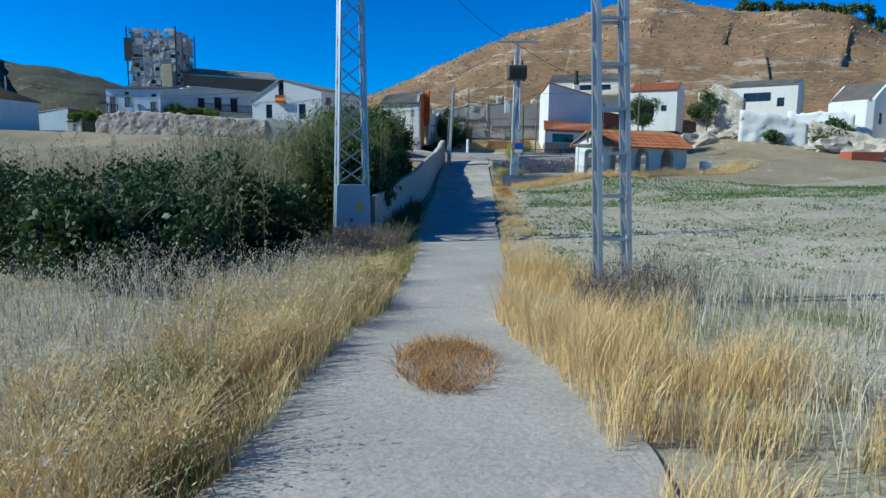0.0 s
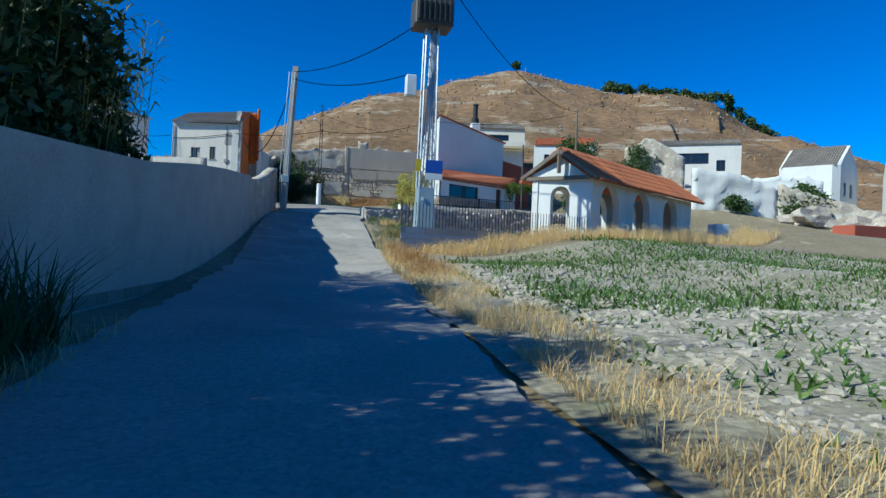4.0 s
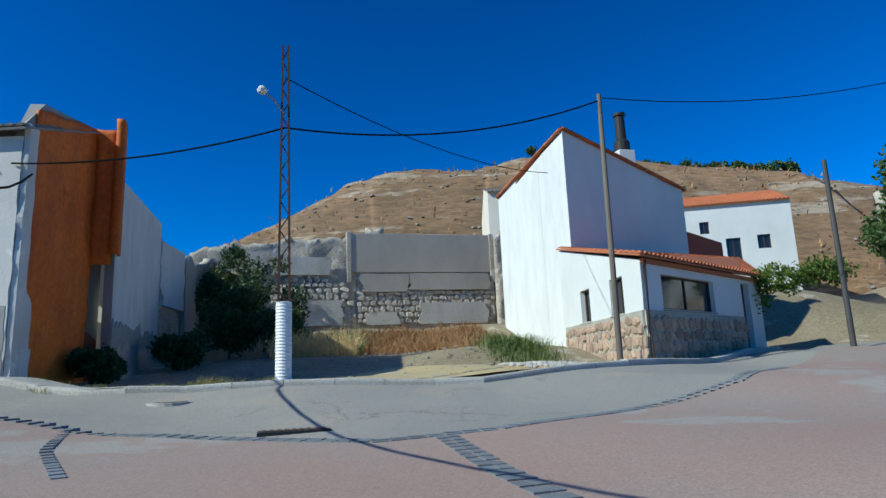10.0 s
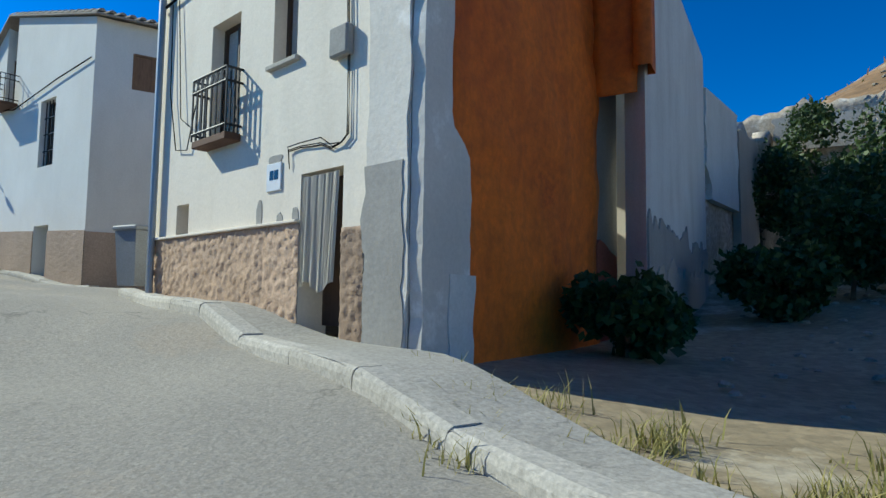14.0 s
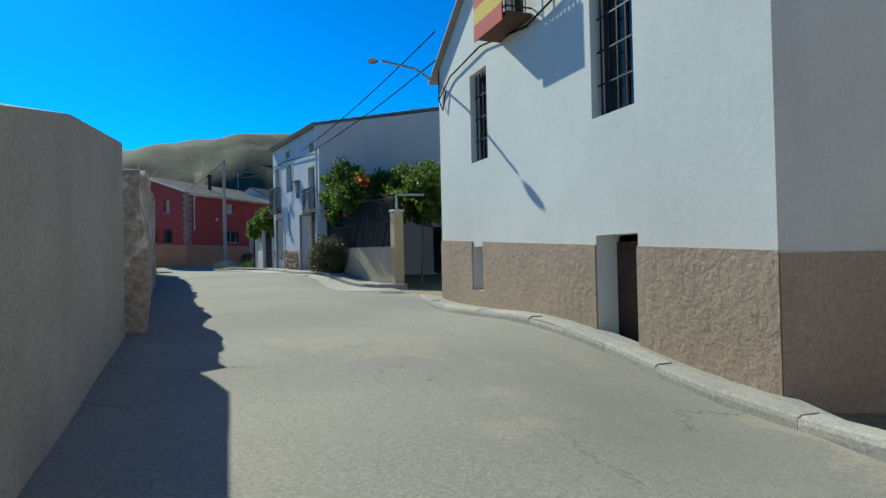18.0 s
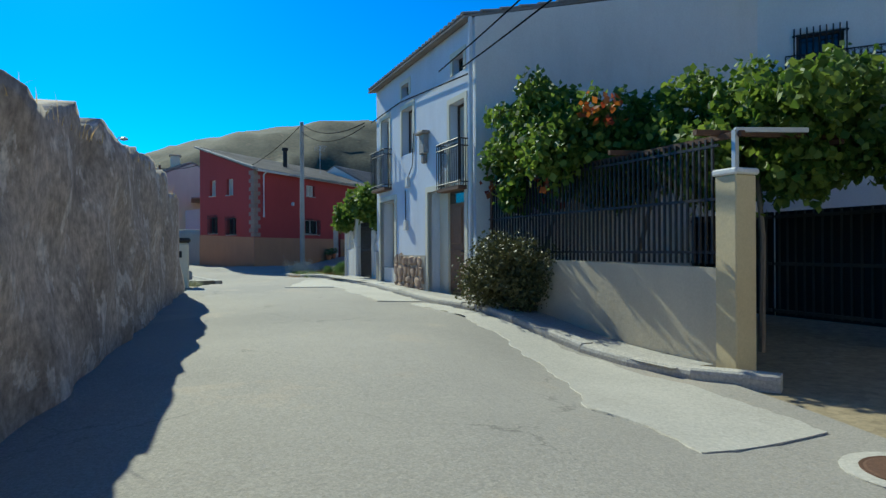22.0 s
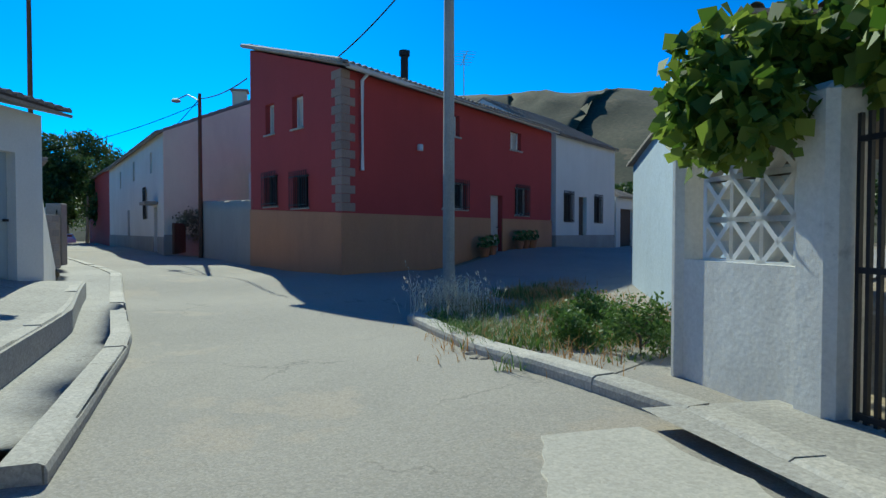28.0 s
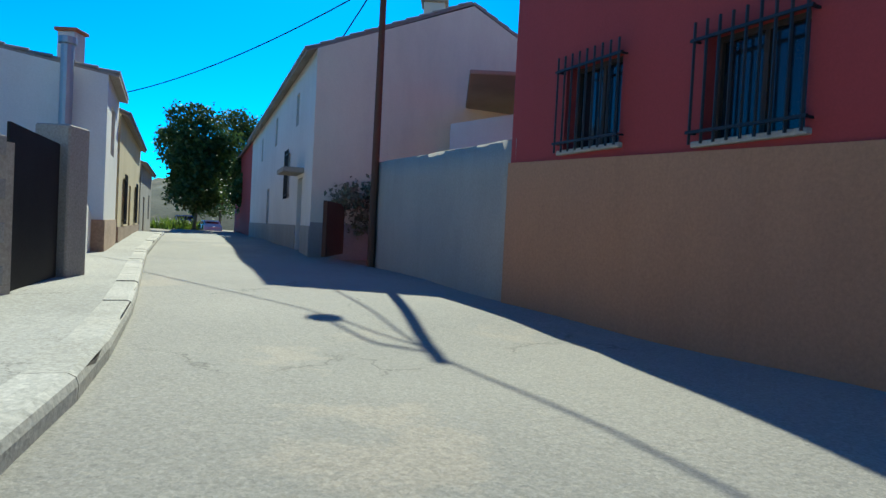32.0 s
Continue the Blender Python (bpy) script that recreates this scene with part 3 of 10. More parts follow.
tagged(ramp, "pale patched concrete ramp rising to the street", "road", kind="structure")
plaza = strip("road_plaza", [(-9, 70), (-3, 64.5), (1.5, 63.5), (6, 62.8), (16, 66), (26, 72)], [(-9, 76.2), (-3, 75.2), (0.76, 73.1), (2.9, 71.7), (4.94, 70.35), (6.4, 70.3), (9, 71.5), (11.6, 72.4), (20, 78.6)], M_PAVER, 0.06, 0.6, 10)
tagged(plaza, "faded red brick paving of a small square", "road", kind="structure")
street = strip("road_street", [(26, 71.7), (16, 65.7), (6, 62.5), (1.5, 63.2), (-3, 66), (-6, 71), (-8, 74), (-12, 76), (-20, 77.5), (-30, 79), (-40, 80.3), (-48, 81.6), (-53, 81.0), (-57.5, 79.7), (-61.4, 78.6), (-64, 77.5), (-73, 73.3), (-84, 68.7), (-104, 60.5), (-130, 49.8)],
               [(27, 83.5), (20, 80.4), (12.5, 76.9), (8, 75.4), (3.7, 76.1), (0.7, 76.5), (-2.5, 78.1), (-5.3, 79.3), (-11, 82.4), (-15, 84), (-22.8, 85.2), (-30.7, 87), (-38, 86.2), (-46, 86.3), (-50, 87), (-58, 95), (-66, 82), (-80, 75.2), (-130, 56)], M_STREET, 0.012, 0.8, 14)
tagged(street, "worn sandy grey village street surface", "road", kind="structure")
side_road = strip("road_side", [(-50, 86.2), (-53, 90), (-60, 100), (-70, 112)], [(-61.5, 84), (-63, 87), (-69.5, 93), (-80, 103)], M_STREET, 0.02, 1.0, 8)
tagged(side_road, "shaded grey concrete side street", "road", kind="structure")


def kerb(name, line, width, height, label, length=1.0, lift=0.0, flip=1):
    """A row of kerb stones, each a piece of its own."""
    root = thing(name, label, "kerb", kind="structure")
    line = [Vector((*p, 0)) for p in line]
    cum = [0.0]
    for a, b in zip(line, line[1:]):
        cum.append(cum[-1] + (b - a).length)

    def at(s):
        for i in range(len(line) - 1):
            if s <= cum[i + 1] or i == len(line) - 2:
                return line[i].lerp(line[i + 1], (s - cum[i]) / (cum[i + 1] - cum[i]))
    n = max(1, round(cum[-1] / length))
    me = bpy.data.meshes.new("kerb_stone")
    prof = [(0.06, -2.5), (0.0, 0.55), (0.05, 0.85), (0.2, 1.0), (1.0, 1.0), (1.0, -2.5)]
    b = bmesh.new()
    ends = [[b.verts.new((x_, y_, z_)) for y_, z_ in prof] for x_ in (-0.5, 0.5)]
    for k in range(len(prof)):
        j = (k + 1) % len(prof)
        b.faces.new((ends[0][k], ends[0][j], ends[1][j], ends[1][k]))
    b.faces.new(ends[0])
    b.faces.new(ends[1][::-1])
    bmesh.ops.recalc_face_normals(b, faces=b.faces)
    b.to_mesh(me)
    b.free()
    me.materials.append(M_KERB)
    for i in range(n):
        p, q = at(cum[-1] * i / n), at(cum[-1] * (i + 1) / n)
        d = q - p
        c = (p + q) / 2
        side = Vector((-d.y, d.x, 0)).normalized() * flip
        z0, z1 = Z(p.x, p.y), Z(q.x, q.y)
        ob = new("kerb_stone", me)
        ob.parent = root
        ax = Vector((d.x, d.y, z1 - z0)) * 0.992
        m = Matrix.Identity(4)
        up_ = ax.cross(side).normalized()
        m.col[0][:3], m.col[1][:3], m.col[2][:3] = ax, side * width, (up_ if up_.z > 0 else -up_) * height
        m.translation = Vector((c.x, c.y, (z0 + z1) / 2 + lift + random.uniform(-0.012, 0.012)))
        ob.matrix_basis = m
    return root


RIGHT_KERB = [(3.9, 76.05), (0.7, 76.5), (-2.5, 78.1), (-5.3, 79.25), (-8.2, 80.6)]
kerb("kerb_lot", [(11.8, 76.3), (8, 75.3), (3.9, 76.05)], 0.22, 0.14, "worn pale concrete kerb along the empty lot", flip=-1)
kerb("kerb_house", RIGHT_KERB, 0.22, 0.14, "worn pale concrete kerb below the house", flip=-1)
kerb("kerb_annex", [(19.8, 80.3), (16, 78.2), (12.3, 76.4), (11.8, 76.3)], 0.25, 0.16, "low concrete kerb round the annex", flip=-1)
kerb("kerb_corner_house", [(-13.6, 83.6), (-16.5, 84.1), (-19, 84.4), (-22.0, 84.75), (-25.05, 85.35)], 0.25, 0.14, "worn pale concrete kerb below the corner house", flip=-1)
kerb("kerb_pergola", [(-29.9, 87.2), (-30.9, 86.5), (-33, 86.3), (-36, 86.2), (-37.5, 86.0), (-42.5, 86.0), (-46, 85.95), (-48.6, 86.0), (-50, 85.6), (-51.3, 85.25), (-52.6, 85.15), (-53.6, 85.02), (-54.5, 84.9), (-55.2, 85.35)], 0.25, 0.14, "worn concrete kerb along the white houses", flip=-1)
kerb("kerb_left", [(-48.5, 82.0), (-53, 81.3), (-57.5, 80.0), (-61.4, 78.9), (-64, 77.8), (-73, 73.6), (-84, 69.0)], 0.25, 0.14, "worn concrete kerb with grey edges", flip=1)

# ---- walls with openings ----
def wall_mesh(a, b, z0, top, thick, holes=(), side=1):
    """A wall from a to b (plan points), from z0 up to top (a height or points (u, z)), with holes (u0, u1, z0, z1) through it.
    The outer face runs from a to b; the thickness goes to the left of that way times side."""
    a, b = Vector((*a, 0)), Vector((*b, 0))
    length = (b - a).length
    d = (b - a) / length
    nrm = Vector((-d.y, d.x, 0)) * side
    prof = [(0, top), (length, top)] if isinstance(top, (int, float)) else list(top)
    us = [p[0] for p in prof]
    zs = [p[1] for p in prof]
    ucut = sorted({0.0, length, *us, *[h[0] for h in holes], *[h[1] for h in holes]})
    ucut = [u for u in ucut if -1e-6 <= u <= length + 1e-6]
    low = min(zs)
    zcut = sorted({z0, *[h[2] for h in holes], *[h[3] for h in holes]})
    zcut = [z for z in zcut if z < low - 0.001]
    bm = bmesh.new()
    cache = {}

    def vert(u, z, k):
        key = (round(u, 4), round(z, 4), k)
        if key not in cache:
            uu = u if not k else min(max(u, min(thick, length / 2)), length - min(thick, length / 2))
            p = a + d * uu + nrm * (thick * k)
            cache[key] = bm.verts.new((p.x, p.y, z))
        return cache[key]

    def hole(u, z):
        return any(h[0] < u < h[1] and h[2] < z < h[3] for h in holes)

    cells = []
    for u0, u1 in zip(ucut, ucut[1:]):
        rows = [(p, q, p, q) for p, q in zip(zcut, zcut[1:])]
        t0, t1 = float(np.interp(u0, us, zs)), float(np.interp(u1, us, zs))
        rows.append((zcut[-1], t0, zcut[-1], t1))
        for za, zb, zc, zd in rows:
            if not hole((u0 + u1) / 2, (za + min(zb, zd)) / 2):
                cells.append((u0, u1, za, zb, zc, zd))
    for u0, u1, za, zb, zc, zd in cells:
        for k in (0, 1):
            f = [vert(u0, za, k), vert(u1, zc, k), vert(u1, zd, k), vert(u0, zb, k)]
            try:
                bm.faces.new(f if k == 0 else f[::-1])
            except ValueError:
                pass
    rim = []
    back = {}
    for (u, z, k), v in cache.items():
        back[v] = cache.get((u, z, 1 - k))
    for e in [e for e in bm.edges if len(e.link_faces) == 1]:
        p, q = e.verts
        if p in back and q in back and back[p] and back[q]:
            rim.append((p, q))
    done = set()
    for p, q in rim:
        key = frozenset((p, q, back[p], back[q]))
        if key in done:
            continue
        done.add(key)
        try:
            bm.faces.new((p, q, back[q], back[p]))
        except ValueError:
            pass
    bmesh.ops.recalc_face_normals(bm, faces=bm.faces)
    return bm


class Face:
    """A facade's own axes: u along it from a to b, n inwards."""

    def __init__(self, a, b, side=1):
        self.a, self.b, self.side = Vector((*a, 0)), Vector((*b, 0)), side
        self.length = (self.b - self.a).length
        self.d = (self.b - self.a) / self.length
        self.n = Vector((-self.d.y, self.d.x, 0)) * side

    def p(self, u, n, z):
        q = self.a + self.d * u + self.n * n
        return Vector((q.x, q.y, z))

    def u(self, x, y):
        return (Vector((x, y, 0)) - self.a).dot(self.d)

    def box(self, bm, u0, u1, n0, n1, z0, z1, bev=0.0):
        sub = bx(u0, n0, z0, u1, n1, z1, bev)
        for v in sub.verts:
            v.co = self.p(v.co.x, v.co.y, v.co.z)
        if self.d.cross(self.n).z < 0:
            bmesh.ops.reverse_faces(sub, faces=sub.faces)
        me = bpy.data.meshes.new("tmp")
        sub.to_mesh(me)
        sub.free()
        bm.from_mesh(me)
        bpy.data.meshes.remove(me)
        return bm

    def boxes(self, *rows):
        bm = bmesh.new()
        for r in rows:
            self.box(bm, *r)
        return bm


def window(face, root, u0, u1, z0, z1, depth=0.18, style="window", bars=False, sill=True, frame_mat=None, pane_mat=None, surround=None, label=""):
    """A window set into its opening, with frame, panes, sill and an iron grille where there is one."""
    w = part("window", face.boxes((u0, u1, depth, depth + 0.02, z0, z1)), pane_mat or M_GLASS, root, label)
    fm = frame_mat or M_DARKWOOD
    t = 0.05
    mid = (u0 + u1) / 2
    part("window_frame", face.boxes((u0, u0 + t, depth - 0.04, depth, z0, z1), (u1 - t, u1, depth - 0.04, depth, z0, z1), (u0 + t, u1 - t, depth - 0.04, depth, z0, z0 + t),
                                    (u0 + t, u1 - t, depth - 0.04, depth, z1 - t, z1), (mid - t / 2, mid + t / 2, depth - 0.035, depth, z0 + t, z1 - t)), fm, w)
    if sill:
        part("sill", face.boxes((u0 - 0.06, u1 + 0.06, -0.06, depth - 0.04, z0 - 0.05, z0 + 0.004, 0.008)), M_PATCH, w)
    if surround:
        b = 0.13
        part("surround", face.boxes((u0 - b, u0, -0.02, 0.02, z0, z1 + b), (u1, u1 + b, -0.02, 0.02, z0, z1 + b), (u0, u1, -0.02, 0.02, z1, z1 + b)), surround, w)
    if bars:
        bm = bmesh.new()
        n = max(4, int((u1 - u0) / 0.11))
        for i in range(n + 1):
            u = u0 - 0.04 + (u1 - u0 + 0.08) * i / n
            beam(bm, face.p(u, bars, z0 - 0.03), face.p(u, bars, z1 + 0.1), 0.022)
        for z in (z0 + 0.08, z1 - 0.06):
            beam(bm, face.p(u0 - 0.08, bars, z), face.p(u1 + 0.08, bars, z), 0.028)
            for u in (u0 - 0.06, u1 + 0.06):
                beam(bm, face.p(u, bars, z), face.p(u, 0.02, z), 0.02)
        part("grille", bm, M_IRON, w, "black iron window grille")
    return w


def door(face, root, u0, u1, z0, z1, depth=0.25, mat=None, leaves=1, label="", surround=None, transom=0.0):
    d = part("door", face.boxes((u0, u1, depth, depth + 0.05, z0, z1 - transom)), mat or M_DOOR, root, label)
    step = (u1 - u0) / leaves
    for i in range(leaves):
        a, b = u0 + i * step, u0 + (i + 1) * step
        part("door_panel", face.boxes((a + 0.08, b - 0.08, depth - 0.02, depth, z0 + 0.1, z0 + (z1 - z0) * 0.42, 0.008), (a + 0.08, b - 0.08, depth - 0.02, depth, z0 + (z1 - z0) * 0.48, z1 - transom - 0.1, 0.008)), mat or M_DOOR, d)
    part("handle", face.boxes((u1 - step - 0.02 if leaves > 1 else u1 - 0.14, u1 - step + 0.1 if leaves > 1 else u1 - 0.06, depth - 0.07, depth - 0.02, z0 + 1.0, z0 + 1.04)), M_IRON, d)
    if transom:
        part("transom", face.boxes((u0, u1, depth, depth + 0.03, z1 - transom, z1)), M_GLASS, d)
    if surround:
        b = 0.16
        part("surround", face.boxes((u0 - b, u0, -0.025, 0.03, z0, z1 + b), (u1, u1 + b, -0.025, 0.03, z0, z1 + b), (u0, u1, -0.025, 0.03, z1, z1 + b)), surround, d)
    return d


def bar_row(name, spots, height, width, mat, parent):
    """Upright bars that share one mesh."""
    me = bpy.data.meshes.new(name)
    b = beam(bmesh.new(), (0, 0, 0), (0, 0, height), width)
    b.to_mesh(me)
    b.free()
    me.materials.append(mat)
    for p in spots:
        ob = new(name, me)
        ob.parent = parent
        ob.matrix_parent_inverse = parent.matrix_basis.inverted()
        ob.matrix_basis = Matrix.Translation(p)


def blotch(face, parent, u, z, ru, rz, mat, seed, n=-0.006, name="plaster_patch"):
    """A patch of bare or newer plaster with an uneven edge."""
    b = bmesh.new()
    ring = []
    for k in range(22):
        an = 2 * math.pi * k / 22
        r = 1 + 0.3 * noise.noise((math.cos(an) * 1.6, math.sin(an) * 1.6, seed * 2.7))
        ring.append(b.verts.new(face.p(u + ru * r * math.copysign(abs(math.cos(an)) ** 0.7, math.cos(an)), n, z + rz * r * math.copysign(abs(math.sin(an)) ** 0.7, math.sin(an)))))
    b.faces.new(ring)
    r = bmesh.ops.extrude_face_region(b, geom=b.faces[:])
    for e in r["geom"]:
        if isinstance(e, bmesh.types.BMVert):
            e.co += face.n * 0.012
    bmesh.ops.recalc_face_normals(b, faces=b.faces)
    return part(name, b, mat, parent)


def balcony(face, root, u0, u1, z0, height, out, label):
    """A slab with an iron railing and its uprights."""
    slab = part("balcony", face.boxes((u0, u1, -out, 0.0, z0 - 0.09, z0, 0.01)), M_RUST, root, label)
    for z in (z0 + 0.08, z0 + height - 0.16, z0 + height):
        rail = tube(bmesh.new(), [face.p(u0, 0, z), face.p(u0, -out, z), face.p(u1, -out, z), face.p(u1, 0, z)], 0.016, 6)
        part("rail", rail, M_IRON, slab)
    n = max(5, int((u1 - u0) / 0.11))
    spots = [face.p(u0 + (u1 - u0) * i / n, -out, z0) for i in range(n + 1)] + [face.p(u, -out * i / 4, z0) for i in range(1, 4) for u in (u0, u1)]
    bar_row("baluster", spots, height, 0.017, M_IRON, slab)
    bars = bmesh.new()
    for i in range(n):
        u = u0 + (u1 - u0) * (i + 0.5) / n
        c = face.p(u, -out, z0 + height - 0.08)
        ring = [c + face.d * (0.045 * math.cos(k * math.pi / 3)) + Vector((0, 0, 0.06 * math.sin(k * math.pi / 3))) for k in range(7)]
        for p, q in zip(ring, ring[1:]):
            beam(bars, p, q, 0.01)
    part("scrollwork", bars, M_IRON, slab)
    return slab


def tiled_roof(root, eave_a, eave_b, ridge_a, ridge_b, mat, name="roof", pieces=False, over=0.12, tile=0.24, label=""):
    """Rows of curved tiles between an eave line and a ridge line."""
    ea, eb, ra, rb = (Vector(p) for p in (eave_a, eave_b, ridge_a, ridge_b))
    n = max(3, round((eb - ea).length / tile))
    up = (eb - ea).cross(ra - ea).normalized()
    if up.z < 0:
        up = -up
    ea, eb = ea + (ea - ra).normalized() * over, eb + (eb - rb).normalized() * over
    bm = bmesh.new()
    vs = [bm.verts.new(p + up * o) for o in (0.0, 0.05) for p in (ea, eb, rb, ra)]
    for f in ((3, 2, 1, 0), (4, 5, 6, 7), (0, 1, 5, 4), (1, 2, 6, 5), (2, 3, 7, 6), (3, 0, 4, 7)):
        bm.faces.new([vs[i] for i in f])
    deck = part(name, bm, mat, root, label)

    def roll(bm, i):
        prev = None
        rows = max(2, int((ra - ea).length / 0.42))
        for j in range(rows + 1):
            for end in ((1,) if j == 0 else (0,) if j == rows else (0, 1)):
                lift = 0.05 + (0.035 if end == 1 else 0.0)
                ring = []
                for k in range(6):
                    an = math.pi * k / 5
                    s = (i + 0.5 + 0.36 * math.cos(an)) / n
                    p = ea.lerp(eb, s).lerp(ra.lerp(rb, s), j / rows) + up * (lift + 0.075 * math.sin(an))
                    ring.append(bm.verts.new(p))
                if prev:
                    for k in range(5):
                        bm.faces.new((prev[k], prev[k + 1], ring[k + 1], ring[k]))
                elif j == 0:
                    bm.faces.new(ring)
                prev = ring
    if pieces:
        for i in range(n):
            b = bmesh.new()
            roll(b, i)
            part("tile", b, mat, deck)
    else:
        b = bmesh.new()
        for i in range(n):
            roll(b, i)
        tagged(part("tile_cover", b, mat, deck), kind="stuff")
    return deck


def rough_wall(name, a, b, z0, top, thick, mat, label, category="wall", seed=1, amp=0.06, step=0.3, jag=0.12, kind="structure", side=1, parent=None):
    """Uneven masonry: a grid whose faces and crest wander."""
    rs = np.random.RandomState(seed)
    f = Face(a, b, side)
    prof = [(0, top), (f.length, top)] if isinstance(top, (int, float)) else list(top)
    base = [(0, z0), (f.length, z0)] if isinstance(z0, (int, float)) else list(z0)
    nu = max(2, int(f.length / step))
    hmax = max(p[1] for p in prof) - min(p[1] for p in base)
    nv = max(2, int(hmax / step))
    bm = bmesh.new()
    front, back = [], []
    for i in range(nu + 1):
        u = f.length * i / nu
        zt = float(np.interp(u, *zip(*prof))) + jag * (noise.noise((u * 1.1, seed * 3.1, 0)) + 0.5 * noise.noise((u * 3.3, seed, 4)))
        zb = float(np.interp(u, *zip(*base)))
        cf, cb = [], []
        for j in range(nv + 1):
            z = zb + (zt - zb) * j / nv
            o = amp * (noise.noise((u * 0.9, z * 0.9, seed)) + 0.6 * noise.noise((u * 2.7, z * 2.7, seed + 5)))
            cf.append(bm.verts.new(f.p(u, o, z)))
            cb.append(bm.verts.new(f.p(u, thick + amp * noise.noise((u, z, seed + 9)), z)))
        front.append(cf)
        back.append(cb)
    for i in range(nu):
        for j in range(nv):
            bm.faces.new((front[i][j], front[i + 1][j], front[i + 1][j + 1], front[i][j + 1]))
            bm.faces.new((back[i][j], back[i][j + 1], back[i + 1][j + 1], back[i + 1][j]))
        bm.faces.new((front[i][nv], front[i + 1][nv], back[i + 1][nv], back[i][nv]))
    for i in (0, nu):
        for j in range(nv):
            bm.faces.new((front[i][j], front[i][j + 1], back[i][j + 1], back[i][j]))
    bmesh.ops.recalc_face_normals(bm, faces=bm.faces)
    ob = part(name, bm, mat, parent, smooth=True)
    if parent is None:
        tagged(ob, label, category, kind=kind)
    elif label:
        tagged(ob, label)
    return ob


def stones(face, root, u0, u1, z0f, z1f, mat, size=0.4, proud=0.05, seed=1, name="stone", n0=0.0, limit=400):
    """Irregular stones laid over a wall face, each a piece with rounded edges."""
    rs = np.random.RandomState(seed)
    shapes = []
    for s in range(7):
        b = bmesh.new()
        k = 7
        ang = np.linspace(0, 2 * math.pi, k, endpoint=False) + rs.uniform(-0.36, 0.36, k)
        rad = rs.uniform(0.76, 1.12, k)
        low = [b.verts.new((math.copysign(abs(math.cos(q)) ** 0.75, math.cos(q)) * r * 0.5, 0.25, math.copysign(abs(math.sin(q)) ** 0.75, math.sin(q)) * r * 0.5)) for q, r in zip(ang, rad)]
        mid = [b.verts.new((v.co.x * 0.97, -0.55, v.co.z * 0.97)) for v in low]
        hi = [b.verts.new((v.co.x * 0.68 + rs.uniform(-0.08, 0.08), -1.0 + rs.uniform(-0.4, 0.35), v.co.z * 0.68 + rs.uniform(-0.08, 0.08))) for v in low]
        for i in range(k):
            j = (i + 1) % k
            b.faces.new((low[i], low[j], mid[j], mid[i]))
            b.faces.new((mid[i], mid[j], hi[j], hi[i]))
        b.faces.new(hi)
        bmesh.ops.recalc_face_normals(b, faces=b.faces)
        me = bpy.data.meshes.new(name)
        b.to_mesh(me)
        b.free()
        me.materials.append(mat)
        shapes.append(me)
    z1max = max(z1f(u0), z1f(u1), z1f((u0 + u1) / 2))
    z0min = min(z0f(u0), z0f(u1))
    z = z0min
    count = 0
    while z < z1max:
        h = size * rs.uniform(0.6, 1.05)
        u = u0 + rs.uniform(-0.2, 0) * size
        while u < u1:
            w = size * rs.uniform(0.75, 1.5)
            cu, cz = u + w / 2, z + h / 2
            if u0 <= cu <= u1 and z0f(cu) - h * 0.3 <= cz <= z1f(cu) - h * 0.35 and count < limit:
                ob = new(name, shapes[rs.randint(7)])
                ob.parent = root
                m = Matrix.Identity(4)
                m.col[0][:3], m.col[1][:3], m.col[2][:3] = face.d * w * rs.uniform(0.95, 1.12), face.n * proud * rs.uniform(0.6, 1.5), Vector((0, 0, h * rs.uniform(0.95, 1.25)))
                m = m @ pose(0, 0, 0, 0, rs.uniform(-16, 16), 0)
                m.translation = face.p(cu, n0, cz + rs.uniform(-0.12, 0.12) * size)
                ob.matrix_basis = m
                count += 1
            u += w
        z += h
    return count

# ---- house with the orange gable, beside the empty lot ----
def ring_walls(root, corners, z0, top, mat, thick=0.3, name="wall", label=""):
    """Plain closing walls through plan corners."""
    for a, b in zip(corners, corners[1:]):
        part(name, wall_mesh(a, b, z0, top, thick), mat, root, label)


def crag_face(f, u0, u1, z0, z1, proud, seed, step=0.032):
    """A facing of broken stone: sharp lumps with no clear courses."""
    b = bmesh.new()
    nu, nz = max(3, int((u1 - u0) / step)), int((z1 - z0) / step)
    rows = []
    for j in range(nz + 1):
        row = []
        for i in range(nu + 1):
            u, z = u0 + (u1 - u0) * i / nu, z0 + (z1 - z0) * j / nz
            cell = noise.voronoi((u * 12, z * 14, seed))[0]
            o = 0.25 + 0.75 * min(1.0, (cell[1] - cell[0]) * 2.2) + 0.5 * noise.noise((u * 22, z * 22, seed)) + 0.3 * noise.noise((u * 4, z * 4, seed))
            edge = 0.0 if i in (0, nu) else 1.0
            row.append(b.verts.new(f.p(u + (0.012 * noise.noise((u * 20, z * 20, 3)) if edge else 0), -proud * max(0.05, o) * (0.6 + 0.4 * edge), z)))
        rows.append(row)
    for j in range(nz):
        for i in range(nu):
            b.faces.new((rows[j][i], rows[j][i + 1], rows[j + 1][i + 1], rows[j + 1][i]))
    for i in range(nu):
        b.faces.new((rows[nz][i], rows[nz][i + 1], b.verts.new(f.p(u0 + (u1 - u0) * (i + 1) / nu, 0.01, z1)), b.verts.new(f.p(u0 + (u1 - u0) * i / nu, 0.01, z1))))
    bmesh.ops.remove_doubles(b, verts=b.verts, dist=0.0005)
    bmesh.ops.recalc_face_normals(b, faces=b.faces)
    return part("plinth", b, M_TANSTONE, None, "rough broken tan stone facing", True)


